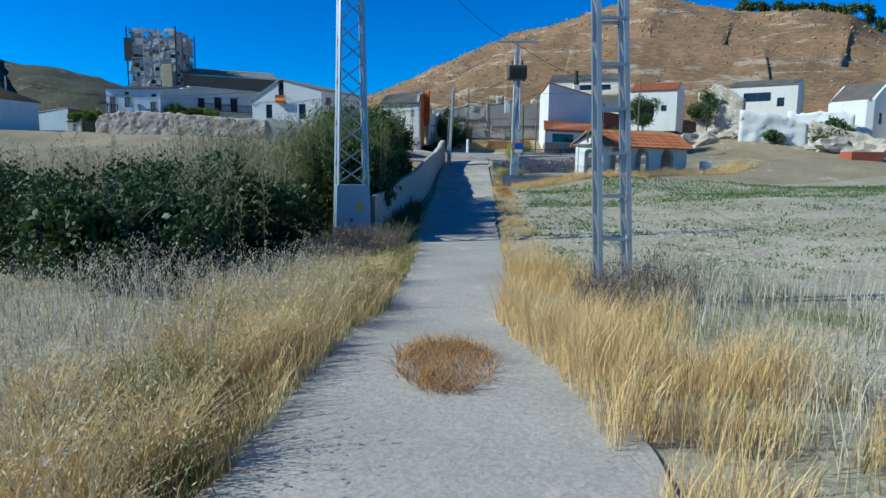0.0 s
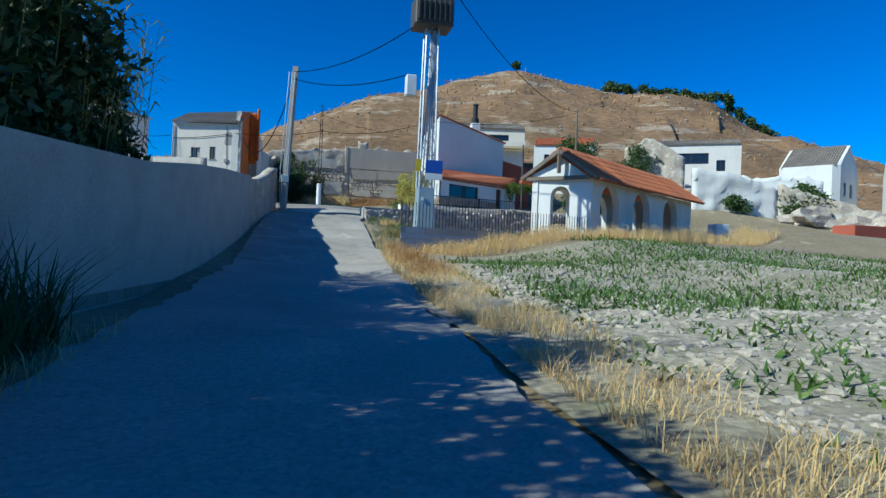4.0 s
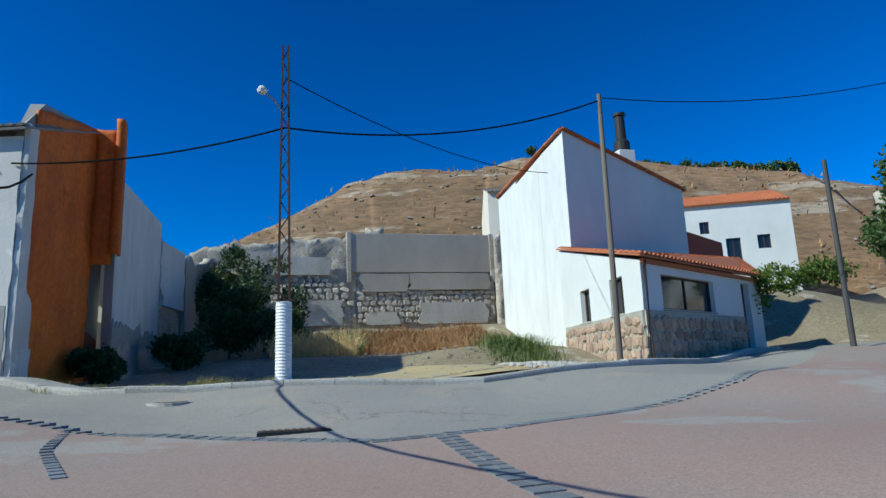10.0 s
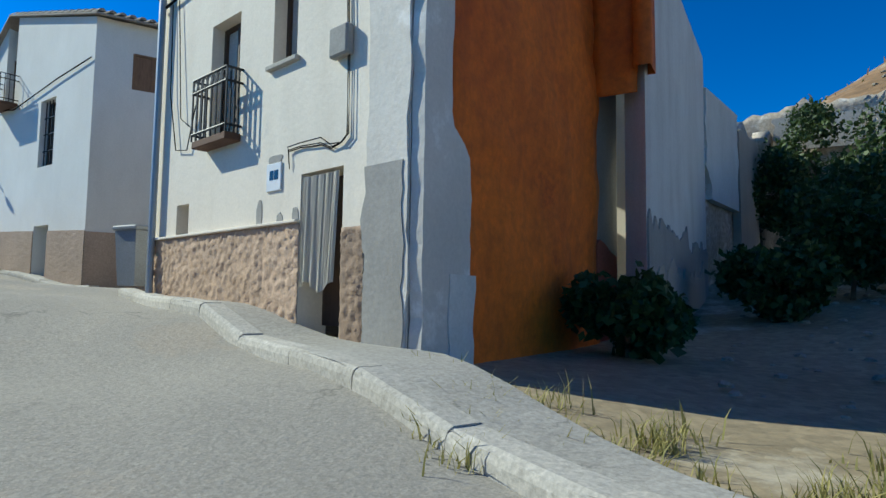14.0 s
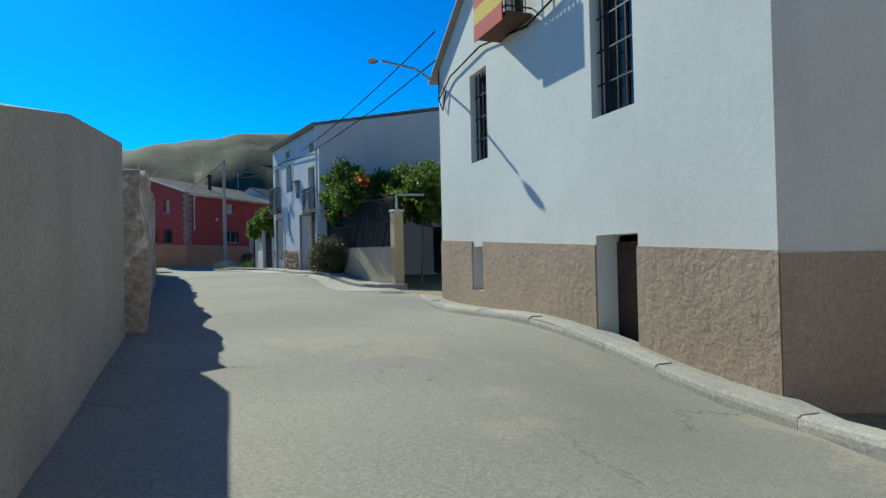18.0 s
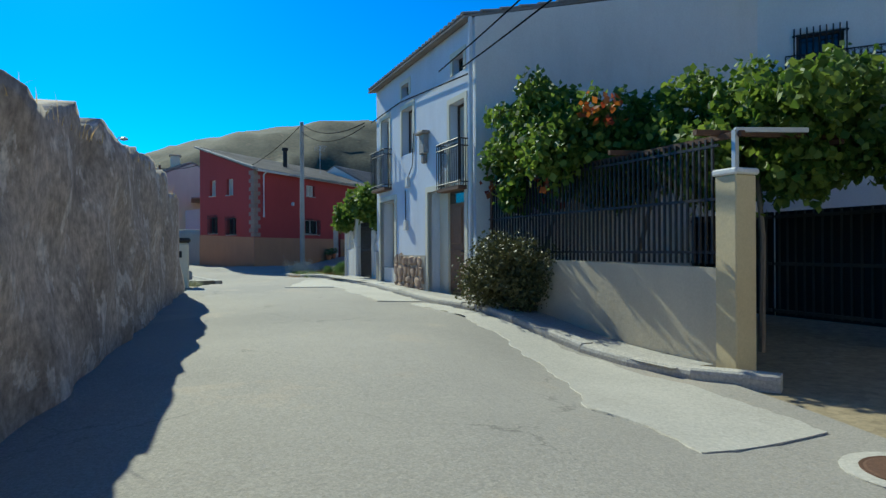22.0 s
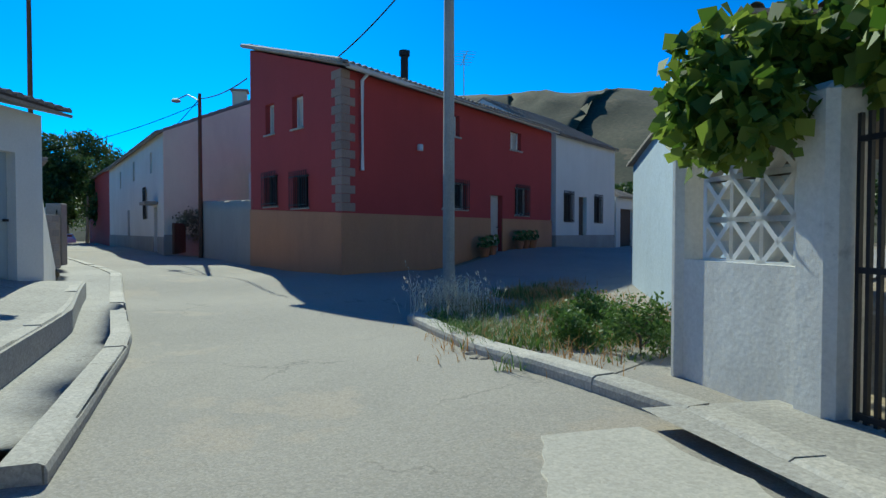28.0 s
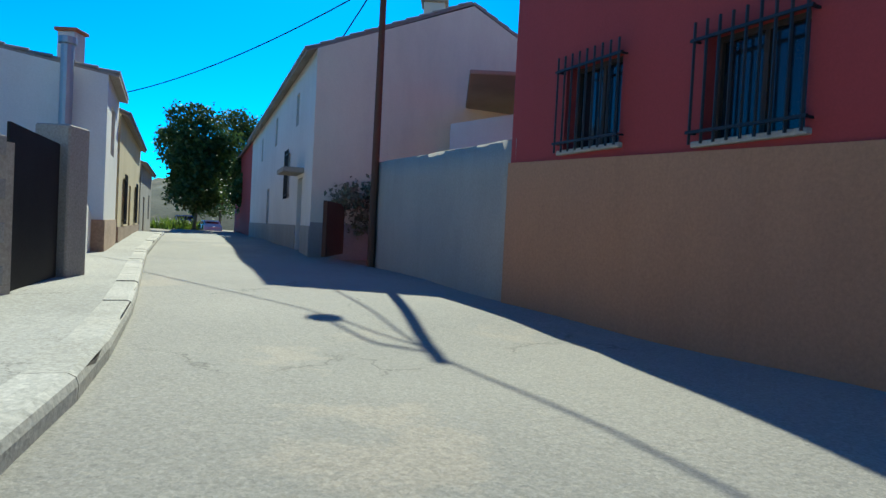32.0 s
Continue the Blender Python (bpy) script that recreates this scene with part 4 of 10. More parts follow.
def ragged_panel(f, z0, z1, left, right, n, mat, name, label="", rag=0.06, seed=0, thick=0.02):
    """A skin of render with uneven upright edges between left(z) and right(z), at depth n on a face."""
    b = bmesh.new()
    rows = max(6, int((z1 - z0) / 0.12))
    prev = None
    for k in range(rows + 1):
        z = z0 + (z1 - z0) * k / rows
        e0 = left(z) + rag * noise.noise((z * 2.1, seed, 0)) + 0.4 * rag * noise.noise((z * 7, seed, 3))
        e1 = right(z) + rag * noise.noise((z * 1.7, seed, 7)) + 0.4 * rag * noise.noise((z * 6, seed, 9))
        ring = [b.verts.new(f.p(e0, n + thick, z)), b.verts.new(f.p(e0, n, z)), b.verts.new(f.p(e1, n, z)), b.verts.new(f.p(e1, n + thick, z))]
        if prev:
            for q in range(3):
                b.faces.new((prev[q], prev[q + 1], ring[q + 1], ring[q]))
        else:
            b.faces.new(ring)
        prev = ring
    b.faces.new(prev[::-1])
    bmesh.ops.recalc_face_normals(b, faces=b.faces)
    return part(name, b, mat, None, label)


def ragged_base(f, u0, u1, z0, top, n, mat, name, label="", rag=0.2, seed=0, thick=0.02):
    """A skin of render along the foot of a wall, with an uneven upper edge."""
    b = bmesh.new()
    cols = max(6, int((u1 - u0) / 0.1))
    prev = None
    for k in range(cols + 1):
        u = u0 + (u1 - u0) * k / cols
        zt = top + rag * noise.noise((u * 1.3, seed, 0)) + 0.5 * rag * noise.noise((u * 4.5, seed, 5))
        ring = [b.verts.new(f.p(u, n + thick, z0)), b.verts.new(f.p(u, n, z0)), b.verts.new(f.p(u, n, zt)), b.verts.new(f.p(u, n + thick, zt))]
        if prev:
            for q in range(3):
                b.faces.new((prev[q], prev[q + 1], ring[q + 1], ring[q]))
        else:
            b.faces.new(ring)
        prev = ring
    b.faces.new(prev[::-1])
    bmesh.ops.recalc_face_normals(b, faces=b.faces)
    return part(name, b, mat, None, label)


def orange_house():
    h = thing("house", "cream rendered village house with orange foamed gable and stone plinth", "house", (-4, 79.5, 3.9))
    a, b = (-7.0, 80.27), (-2.1, 78.93)
    f = Face(a, b)
    inv = h.matrix_basis.inverted()
    holes = [(3.49, 4.18, 3.2, 5.42), (1.45, 2.15, 6.02, 7.55), (2.88, 3.34, 6.68, 7.64), (0.65, 1.0, 4.93, 5.36)]
    parts = [part("wall", wall_mesh(a, b, 3.2, 9.4, 0.35, holes), M_CREAM, None, "cream stained render")]
    d = part("door", f.boxes((3.49, 4.18, 0.3, 0.34, 3.9, 5.42)), M_DARKWOOD)
    cb = bmesh.new()
    n = 40
    top, low = [], []
    for i in range(n + 1):
        u = 3.52 + 0.6 * i / n
        o = -0.004 + 0.009 * math.sin(i * 0.8) + 0.004 * math.sin(i * 2.3)
        top.append(cb.verts.new(f.p(u, o, 5.38)))
        low.append(cb.verts.new(f.p(3.5 + (u - 3.5) * 0.9, o + 0.015 * math.sin(i * 0.7), 4.28 + 0.05 * math.sin(i * 0.2))))
    for i in range(n):
        cb.faces.new((low[i], low[i + 1], top[i + 1], top[i]))
    bmesh.ops.solidify(cb, geom=cb.faces[:], thickness=0.008)
    c = part("curtain", cb, M_CURTAIN, d, "striped cloth curtain hung in the doorway")
    parts.append(d)
    parts.append(window(f, None, 1.45, 2.15, 6.02, 7.55, 0.2, pane_mat=M_SHUTTER, sill=False))
    parts.append(window(f, None, 2.88, 3.34, 6.68, 7.64, 0.2, pane_mat=M_SHUTTER))
    parts.append(part("niche", f.boxes((0.65, 1.0, 0.2, 0.24, 4.93, 5.36)), M_DARKWOOD, None))
    parts.append(balcony(f, None, 1.42, 2.25, 6.05, 0.75, 0.2, "small iron balcony with ornate railing"))
    base = crag_face(f, 0.0, 3.49, 3.2, 4.93, 0.03, 41)
    parts.append(crag_face(f, 4.18, 4.5, 3.2, 4.83, 0.03, 42))
    parts.append(part("plinth_cap", f.boxes((0.0, 3.49, -0.06, 0.0, 4.93, 4.96, 0.006)), M_CREAM))
    parts.append(base)
    parts.append(ragged_panel(f, 3.3, 9.3, lambda z: 4.55, lambda z: f.length + 0.0, -0.03, M_CORNER, "corner_patch", "pale grey render at the corner", 0.05, 3, 0.025))
    parts.append(ragged_panel(f, 3.3, 5.35, lambda z: 4.52 + 0.03 * math.sin(z * 5), lambda z: f.length - 0.03 - 0.12 * max(0.0, z - 5.1), -0.04, M_CEMENT, "base_patch", "grey cement patch beside the doorway", 0.09, 5, 0.012))
    m = part("meter_box", f.boxes((2.86, 3.14, -0.02, 0.0, 5.3, 5.6, 0.005)), M_ENAMEL)
    part("meter_window", f.boxes((2.93, 3.0, -0.024, -0.02, 5.42, 5.52), (3.02, 3.09, -0.024, -0.02, 5.42, 5.52)), M_GLASS, m)
    parts.append(m)
    for k, (u, z, ru, rz) in enumerate(((2.72, 5.07, 0.06, 0.14), (3.12, 4.97, 0.05, 0.09), (3.41, 4.97, 0.06, 0.12), (4.62, 4.6, 0.12, 0.5), (3.0, 5.64, 0.13, 0.05), (4.3, 8.3, 0.3, 0.5))):
        parts.append(blotch(f, None, u, z, ru, rz, M_CEMENT, k))
    for k in range(3):
        w = bmesh.new()
        o = 0.02 + 0.008 * k
        dz = (0.0, 0.013, 0.045)[k]
        tube(w, [f.p(3.3, -o, 5.5 + 4 * dz), f.p(3.28, -o, 5.68 + dz), f.p(3.5, -o, 5.69 + dz), f.p(3.85, -o, 5.66 + 1.6 * dz), f.p(4.0, -o, 5.6 + dz), f.p(4.14 + dz, -o, 5.63), f.p(4.24 + dz, -o, 5.7), f.p(4.23 + dz, -o, 6.4), f.p(4.18 + dz, -o, 7.4), f.p(4.14 + dz, -o, 9.2)], 0.006)
        parts.append(part("wire", w, M_CABLE))
    for pts, rr in (([f.p(0.0, -0.05, 8.2), f.p(2.0, -0.06, 8.3), f.p(4.1, -0.06, 8.6), f.p(4.6, -0.05, 8.5)], 0.02), ([f.p(0.3, -0.03, 8.2), f.p(0.4, -0.05, 6.9), f.p(0.62, -0.04, 6.1), f.p(0.95, -0.04, 6.05), f.p(1.15, -0.04, 6.6)], 0.008), ([f.p(0.5, -0.03, 8.2), f.p(0.75, -0.05, 6.5), f.p(1.0, -0.04, 6.35)], 0.007)):
        parts.append(part("wire", tube(bmesh.new(), pts, rr), M_CABLE))
    parts.append(part("junction_box", f.boxes((4.02, 4.3, -0.1, 0.0, 6.45, 6.75, 0.02)), M_CEMENT))
    parts.append(part("downpipe", tube(bmesh.new(), [f.p(0.08, -0.08, 9.2), f.p(0.08, -0.08, 3.9)], 0.05, 10), M_STEEL, None, "grey metal downpipe"))
    g = Face((-2.1, 78.93), (-1.55, 84.1))
    prof = [(0, 9.7), (0.9, 10.6), (g.length, 11.4)]
    parts.append(part("gable_wall", wall_mesh((-2.1, 78.93), (-1.55, 84.1), 3.2, prof, 0.35), M_CEMENT))
    def foamed(name, u0, u1, z0, top, out, seed, label=""):
        p0, p1 = g.p(u0, -out, 0), g.p(u1, -out, 0)
        ob = rough_wall(name, p0[:2], p1[:2], z0, top, out, M_FOAM, label, seed=seed, amp=0.06, step=0.14, jag=0.1, parent=h)
        parts.append(ob)
        return ob
    foamed("foam_layer", 0.48, 4.15, 3.2, [(0, 10.3), (3.6, 11.2)], 0.08, 12, "sprayed orange insulation foam")
    parts.append(rough_wall("foam_recess", (-1.62, 82.97), (-1.02, 82.97), 7.0, 11.2, 0.06, M_FOAM, "", seed=13, amp=0.03, step=0.14, jag=0.1, parent=h))
    parts.append(rough_wall("foam_lip", (-1.04, 82.84), (-0.82, 82.84), 7.3, 11.5, 0.4, M_FOAM, "", seed=14, amp=0.05, step=0.12, jag=0.12, parent=h))
    parts.append(ragged_panel(g, 3.3, 9.7, lambda z: 0.0, lambda z: 0.42 if z > 5.75 else 0.42 + min(0.32, (5.75 - z) * 1.4), -0.14, M_CORNER, "gable_render", "pale grey render strip beside the foam", 0.05, 21, 0.13))
    parts.append(ragged_panel(g, 3.4, 4.4, lambda z: 0.4, lambda z: 0.8, -0.152, M_WHITE_OLD, "plaster_patch", "", 0.08, 23, 0.01))
    parts.append(ragged_base(g, 4.2, 5.0, 3.3, 4.95, -0.06, M_BRICKRED, "brick_patch", "crumbling red brick at the foot of the gable", 0.35, 25, 0.05))
    w2 = Face((-0.93, 83.05), (-0.85, 90.0))
    parts.append(part("rear_wall", wall_mesh((-0.93, 83.05), (-0.85, 90.0), 3.4, [(0, 9.75), (w2.length, 9.9)], 0.35), M_WHITE_OLD, None, "stained white rear wall"))
    parts.append(ragged_base(w2, 0.02, w2.length, 3.5, 5.3, -0.03, M_CEMENT, "rear_patch", "grey cement base coat", 0.45, 27, 0.028))
    parts.append(ragged_base(w2, 0.6, w2.length - 0.8, 3.5, 4.7, -0.05, M_PANEL, "rear_base", "", 0.5, 29, 0.02))
    ring_walls_h = [((-0.9, 90.0), (-8.0, 91.0)), ((-8.0, 91.0), (-7.0, 80.27))]
    for p, q in ring_walls_h:
        parts.append(part("wall", wall_mesh(p, q, 3.2, 9.3, 0.3), M_CREAM))
    parts.append(tiled_roof(None, (-7.1, 80.1, 9.4), (-1.95, 78.7, 9.5), (-6.6, 84.9, 11.0), (-1.45, 84.1, 11.45), M_TILE_OLD))
    parts.append(tiled_roof(None, (-1.5, 90.0, 9.2), (-7.6, 91.2, 9.2), (-3.2, 84.4, 10.9), (-6.6, 84.9, 10.9), M_TILE_OLD))
    parts.append(part("flue", tube(bmesh.new(), [Vector((-2.25, 88.0, 9.4)), Vector((-2.25, 88.0, 11.2)), Vector((-2.0, 87.9, 11.45))], 0.14, 12), M_STEEL, None, "metal chimney flue with a cowl"))
    for p in parts:
        p.parent = h
        p.matrix_parent_inverse = inv
    return h


def own(h, parts):
    inv = h.matrix_basis.inverted()
    for p in parts:
        p.parent = h
        p.matrix_parent_inverse = inv
    return h


orange_house()

# ---- empty lot and ruined walls ----
rough_wall("ruined_wall_side", (-1.0, 90.0), (0.5, 98.0), 3.6, [(0, 9.35), (3, 9.05), (5.5, 9.2), (8.1, 9.7)], 0.5, M_RUBBLE, "broken rubble side wall of a ruin with plaster remains", seed=21, amp=0.12, step=0.25, jag=0.4)
side_f = Face((-1.0, 90.0), (0.5, 98.0))
dress = thing("wall_render", "patches of cement and plaster left on the ruined side wall", "render", (0, 94, 4.5), kind="structure")
own(dress, [ragged_panel(side_f, 4.0, 8.85, lambda z: 3.0, lambda z: 5.1, -0.2, M_PANEL, "cement_panel", "smooth grey cement panel", 0.05, 31, 0.2),
            ragged_panel(side_f, 6.6, 9.2, lambda z: 0.05 + 0.35 * max(0.0, 7.6 - z), lambda z: 2.85, -0.19, M_WHITE_OLD, "plaster_panel", "flaking pale plaster", 0.25, 33, 0.19)])
for k in range(22):
    tl = part("coping_tile", beam(bmesh.new(), side_f.p(0.05 + 0.24 * k, -0.24, 9.36 - 0.1 * math.sin(k * 0.35)), side_f.p(0.05 + 0.24 * k, 0.3, 9.5 - 0.1 * math.sin(k * 0.35)), 0.2, 0.09, 6), M_TILE_OLD, dress)
rough_wall("ruined_wall_back", (-0.8, 98.1), (8.0, 98.0), 4.6, [(0, 10.2), (1.2, 10.7), (4, 10.9), (6, 11.1), (8.8, 11.3)], 0.6, M_RUBBLE, "high ruined rubble wall with peeling plaster", seed=22, amp=0.14, step=0.25, jag=0.35)
rough_wall("ruined_wall_middle", (8.0, 98.0), (16.3, 98.0), 4.6, [(0, 9.3), (8.3, 9.3)], 0.6, M_RUBBLE, "rubble wall below a smooth rendered panel", seed=23, amp=0.14, step=0.25, jag=0.05)
panel = thing("rendered_panel", "smooth grey cement panel set on the ruined wall", "wall", (12, 98, 9.2))
own(panel, [part("slab", bx(7.75, 97.86, 9.17, 15.95, 98.3, 11.42, 0.02), M_PANEL), part("post", bx(7.5, 97.8, 8.6, 7.75, 98.3, 11.5, 0.02), M_RUBBLE), part("post", bx(15.95, 97.8, 8.6, 16.2, 98.3, 11.5, 0.02), M_RUBBLE)])
mid_f = Face((8.0, 97.9), (16.3, 97.9))
stones(mid_f, bpy.data.objects["ruined_wall_middle"], 0.1, 8.1, lambda u: 6.3, lambda u: 8.15, M_RUINSTONE, 0.36, 0.06, 91, n0=0.0, limit=130)
back_f = Face((-0.8, 98.0), (8.0, 97.9))
stones(back_f, bpy.data.objects["ruined_wall_back"], 2.5, 8.7, lambda u: 6.4, lambda u: 8.9 + 0.4 * math.sin(u * 1.3), M_RUINSTONE, 0.38, 0.06, 92, n0=0.0, limit=130)
for nm_, row_ in (("plaster_band", ((8.3, 11.0, 8.05, 9.05, 93), (11.0, 15.8, 8.15, 9.1, 94))), ("plaster_patch", ((0.6, 3.0, 9.2, 10.3, 95), (3.4, 6.6, 9.0, 10.0, 96), (11.6, 15.6, 6.2, 7.4, 97), (8.6, 10.4, 6.2, 6.9, 98), (4.2, 7.2, 6.2, 7.6, 99)))):
    for u0, u1, z0, z1, sd in row_:
        ff_ = Face((0.0, 97.84), (17.0, 97.84))
        pb = ragged_panel(ff_, z0, z1, lambda z: u0, lambda z: u1, -0.1, M_PANEL if nm_ == "plaster_band" else M_PALEPLASTER, nm_, "", 0.3, sd, 0.12)
        pb.parent = bpy.data.objects["ruined_wall_middle" if u0 > 8 else "ruined_wall_back"]
rough_wall("ruined_pier", (16.2, 97.6), (17.6, 97.5), 4.6, [(0, 11.2), (0.8, 12.2), (1.4, 11.6)], 0.9, M_RUBBLE, "rough broken stone pier", seed=25, amp=0.22, step=0.2, jag=0.4)
for i, (x0, x1, zt) in enumerate(((4.5, 7.4, 12.0), (9.6, 10.8, 13.4), (10.9, 13.4, 12.9), (15.5, 18, 13.0))):
    rough_wall("ruin_remnant", (x0, 104 + i), (x1, 104 + i), 8.5, zt, 0.5, M_RUBBLE, "crumbling stub of a ruined wall above the lot", seed=40 + i, amp=0.15, step=0.3, jag=0.5, kind="")


def white_house():
    h = thing("house", "white gabled house with tiled verge and black chimney", "house", (15, 85, 4.4))
    c, r, b, d = (14.78, 84.77), (21.84, 87.24), (14.85, 92.8), (21.0, 95.0)
    f = Face(c, r)
    g = Face(b, c)
    L = f.length
    parts = [part("gable_wall", wall_mesh(c, r, 3.6, [(0, 12.85), (L, 11.3)], 0.4), M_WHITE, None, "bright white render"), part("side_wall", wall_mesh(b, c, 3.6, [(0, 12.2), (2.6, 12.45), (2.61, 12.2), (g.length, 12.85)], 0.4), M_WHITE_STAINED, None, "white render with grey damp stains")]
    parts.append(part("pilaster", g.boxes((5.0, 5.4, -0.012, 0.0, 4.3, 12.3)), M_WHITE))
    parts.append(part("wall", wall_mesh(r, d, 3.6, 11.3, 0.35), M_WHITE))
    parts.append(part("wall", wall_mesh(d, b, 3.6, [(0, 11.3), (6.5, 12.2)], 0.35), M_WHITE))
    parts.append(tiled_roof(None, (22.0, 87.2, 11.3), (21.2, 95.1, 11.3), (14.7, 84.6, 12.87), (14.75, 92.9, 12.3), M_TILE, over=0.1))
    for k in range(26):
        parts.append(part("verge_tile", beam(bmesh.new(), f.p(-0.05 + L * k / 26, -0.08, 12.9 - 1.55 * k / 26), f.p(-0.05 + L * (k + 0.92) / 26, -0.08, 12.92 - 1.55 * (k + 0.92) / 26), 0.2, 0.14, 6), M_TILE))
    for k in range(26):
        zz = lambda q: 12.3 + 0.6 * q
        parts.append(part("verge_tile", beam(bmesh.new(), g.p(g.length * k / 26, -0.06, zz(k / 26)), g.p(g.length * (k + 0.92) / 26, -0.06, zz((k + 0.92) / 26)), 0.2, 0.14, 6), M_TILE))
    ch = part("chimney", bx(18.4, 86.6, 11.4, 19.2, 87.4, 12.9, 0.03), M_WHITE, None, "white chimney stack with black metal pipe")
    part("chimney_pipe", lathe(bmesh.new(), (18.8, 87, 12.9), [(0.36, 0), (0.36, 0.45), (0.24, 0.6), (0.22, 1.7), (0.28, 1.72), (0.28, 1.85)], 14), M_BLACK, ch)
    parts.append(ch)
    own(h, parts)
    # annex
    n = thing("annex", "low white annex with stone plinth and red tiled lean-to roof", "annex", (16, 80, 3.7))
    p0, p1, p2 = (13.37, 77.9), (20.75, 82.0), (14.3, 84.9)
    ff, fs = Face(p0, p1), Face(p2, p0)
    parts = [part("front_wall", wall_mesh(p0, p1, 3.2, 6.3, 0.3, [(1.11, 4.53, 4.99, 5.99), (6.75, 7.45, 3.1, 6.1)]), M_WHITE)]
    L = fs.length
    parts.append(part("side_wall", wall_mesh(p2, p0, 3.2, [(0, 7.9), (L, 6.3)], 0.3, [(L - 5.0, L - 4.1, 4.95, 6.05), (L - 2.3, L - 1.3, 4.95, 6.05)]), M_WHITE))
    parts.append(part("end_wall", wall_mesh(p1, (22.4, 84.9), 3.2, 6.3, 0.3), M_WHITE))
    parts.append(window(ff, None, 1.11, 4.53, 4.99, 5.99, 0.18, frame_mat=M_DARKWOOD))
    for u in (L - 5.0, L - 2.3):
        parts.append(window(fs, None, u, u + 0.95, 4.95, 6.05, 0.2, frame_mat=M_DARKWOOD))
    parts.append(door(ff, None, 6.75, 7.45, 3.5, 6.1, 0.2, M_DARKWOOD))
    pl = part("plinth", ff.boxes((0, 6.7, -0.04, 0, 3.2, 4.92)), M_TANMORTAR)
    stones(ff, pl, 0.05, 6.65, lambda u: 3.55, lambda u: 4.95, M_TANSTONE, 0.36, 0.05, 31, n0=-0.04, limit=150)
    parts.append(pl)
    ps = part("side_plinth", fs.boxes((0.3, L, -0.04, 0, 3.2, 4.92)), M_TANMORTAR)
    stones(fs, ps, 0.35, L - 0.05, lambda u: 3.55, lambda u: 4.95, M_TANSTONE, 0.36, 0.05, 32, n0=-0.04, limit=150)
    parts.append(ps)
    parts.append(tiled_roof(None, (13.15, 77.6, 6.36), (20.95, 81.95, 6.4), (14.2, 84.9, 7.95), (22.5, 84.9, 7.6), M_TILE, pieces=True, over=0.1))
    parts.append(part("gutter_pipe", tube(bmesh.new(), [ff.p(0.15, -0.08, 6.3), ff.p(0.05, -0.1, 6.1), ff.p(0.08, -0.09, 3.5)], 0.045, 8), M_DARKWOOD))
    parts.append(part("fascia", ff.boxes((0, ff.length, -0.1, 0.0, 6.22, 6.34)), M_TILE))
    own(n, parts)
    r = thing("garden_building", "rust red rendered outbuilding", "building", (22, 88, 4.5))
    own(r, [part("wall", wall_mesh((22.0, 88.6), (25.4, 89.4), 4.0, [(0, 9.9), (3.5, 9.3)], 0.3), M_BRICKRED), part("side_wall", wall_mesh((25.4, 89.4), (25.0, 93.0), 4.0, 9.3, 0.3), M_BRICKRED)])


white_house()


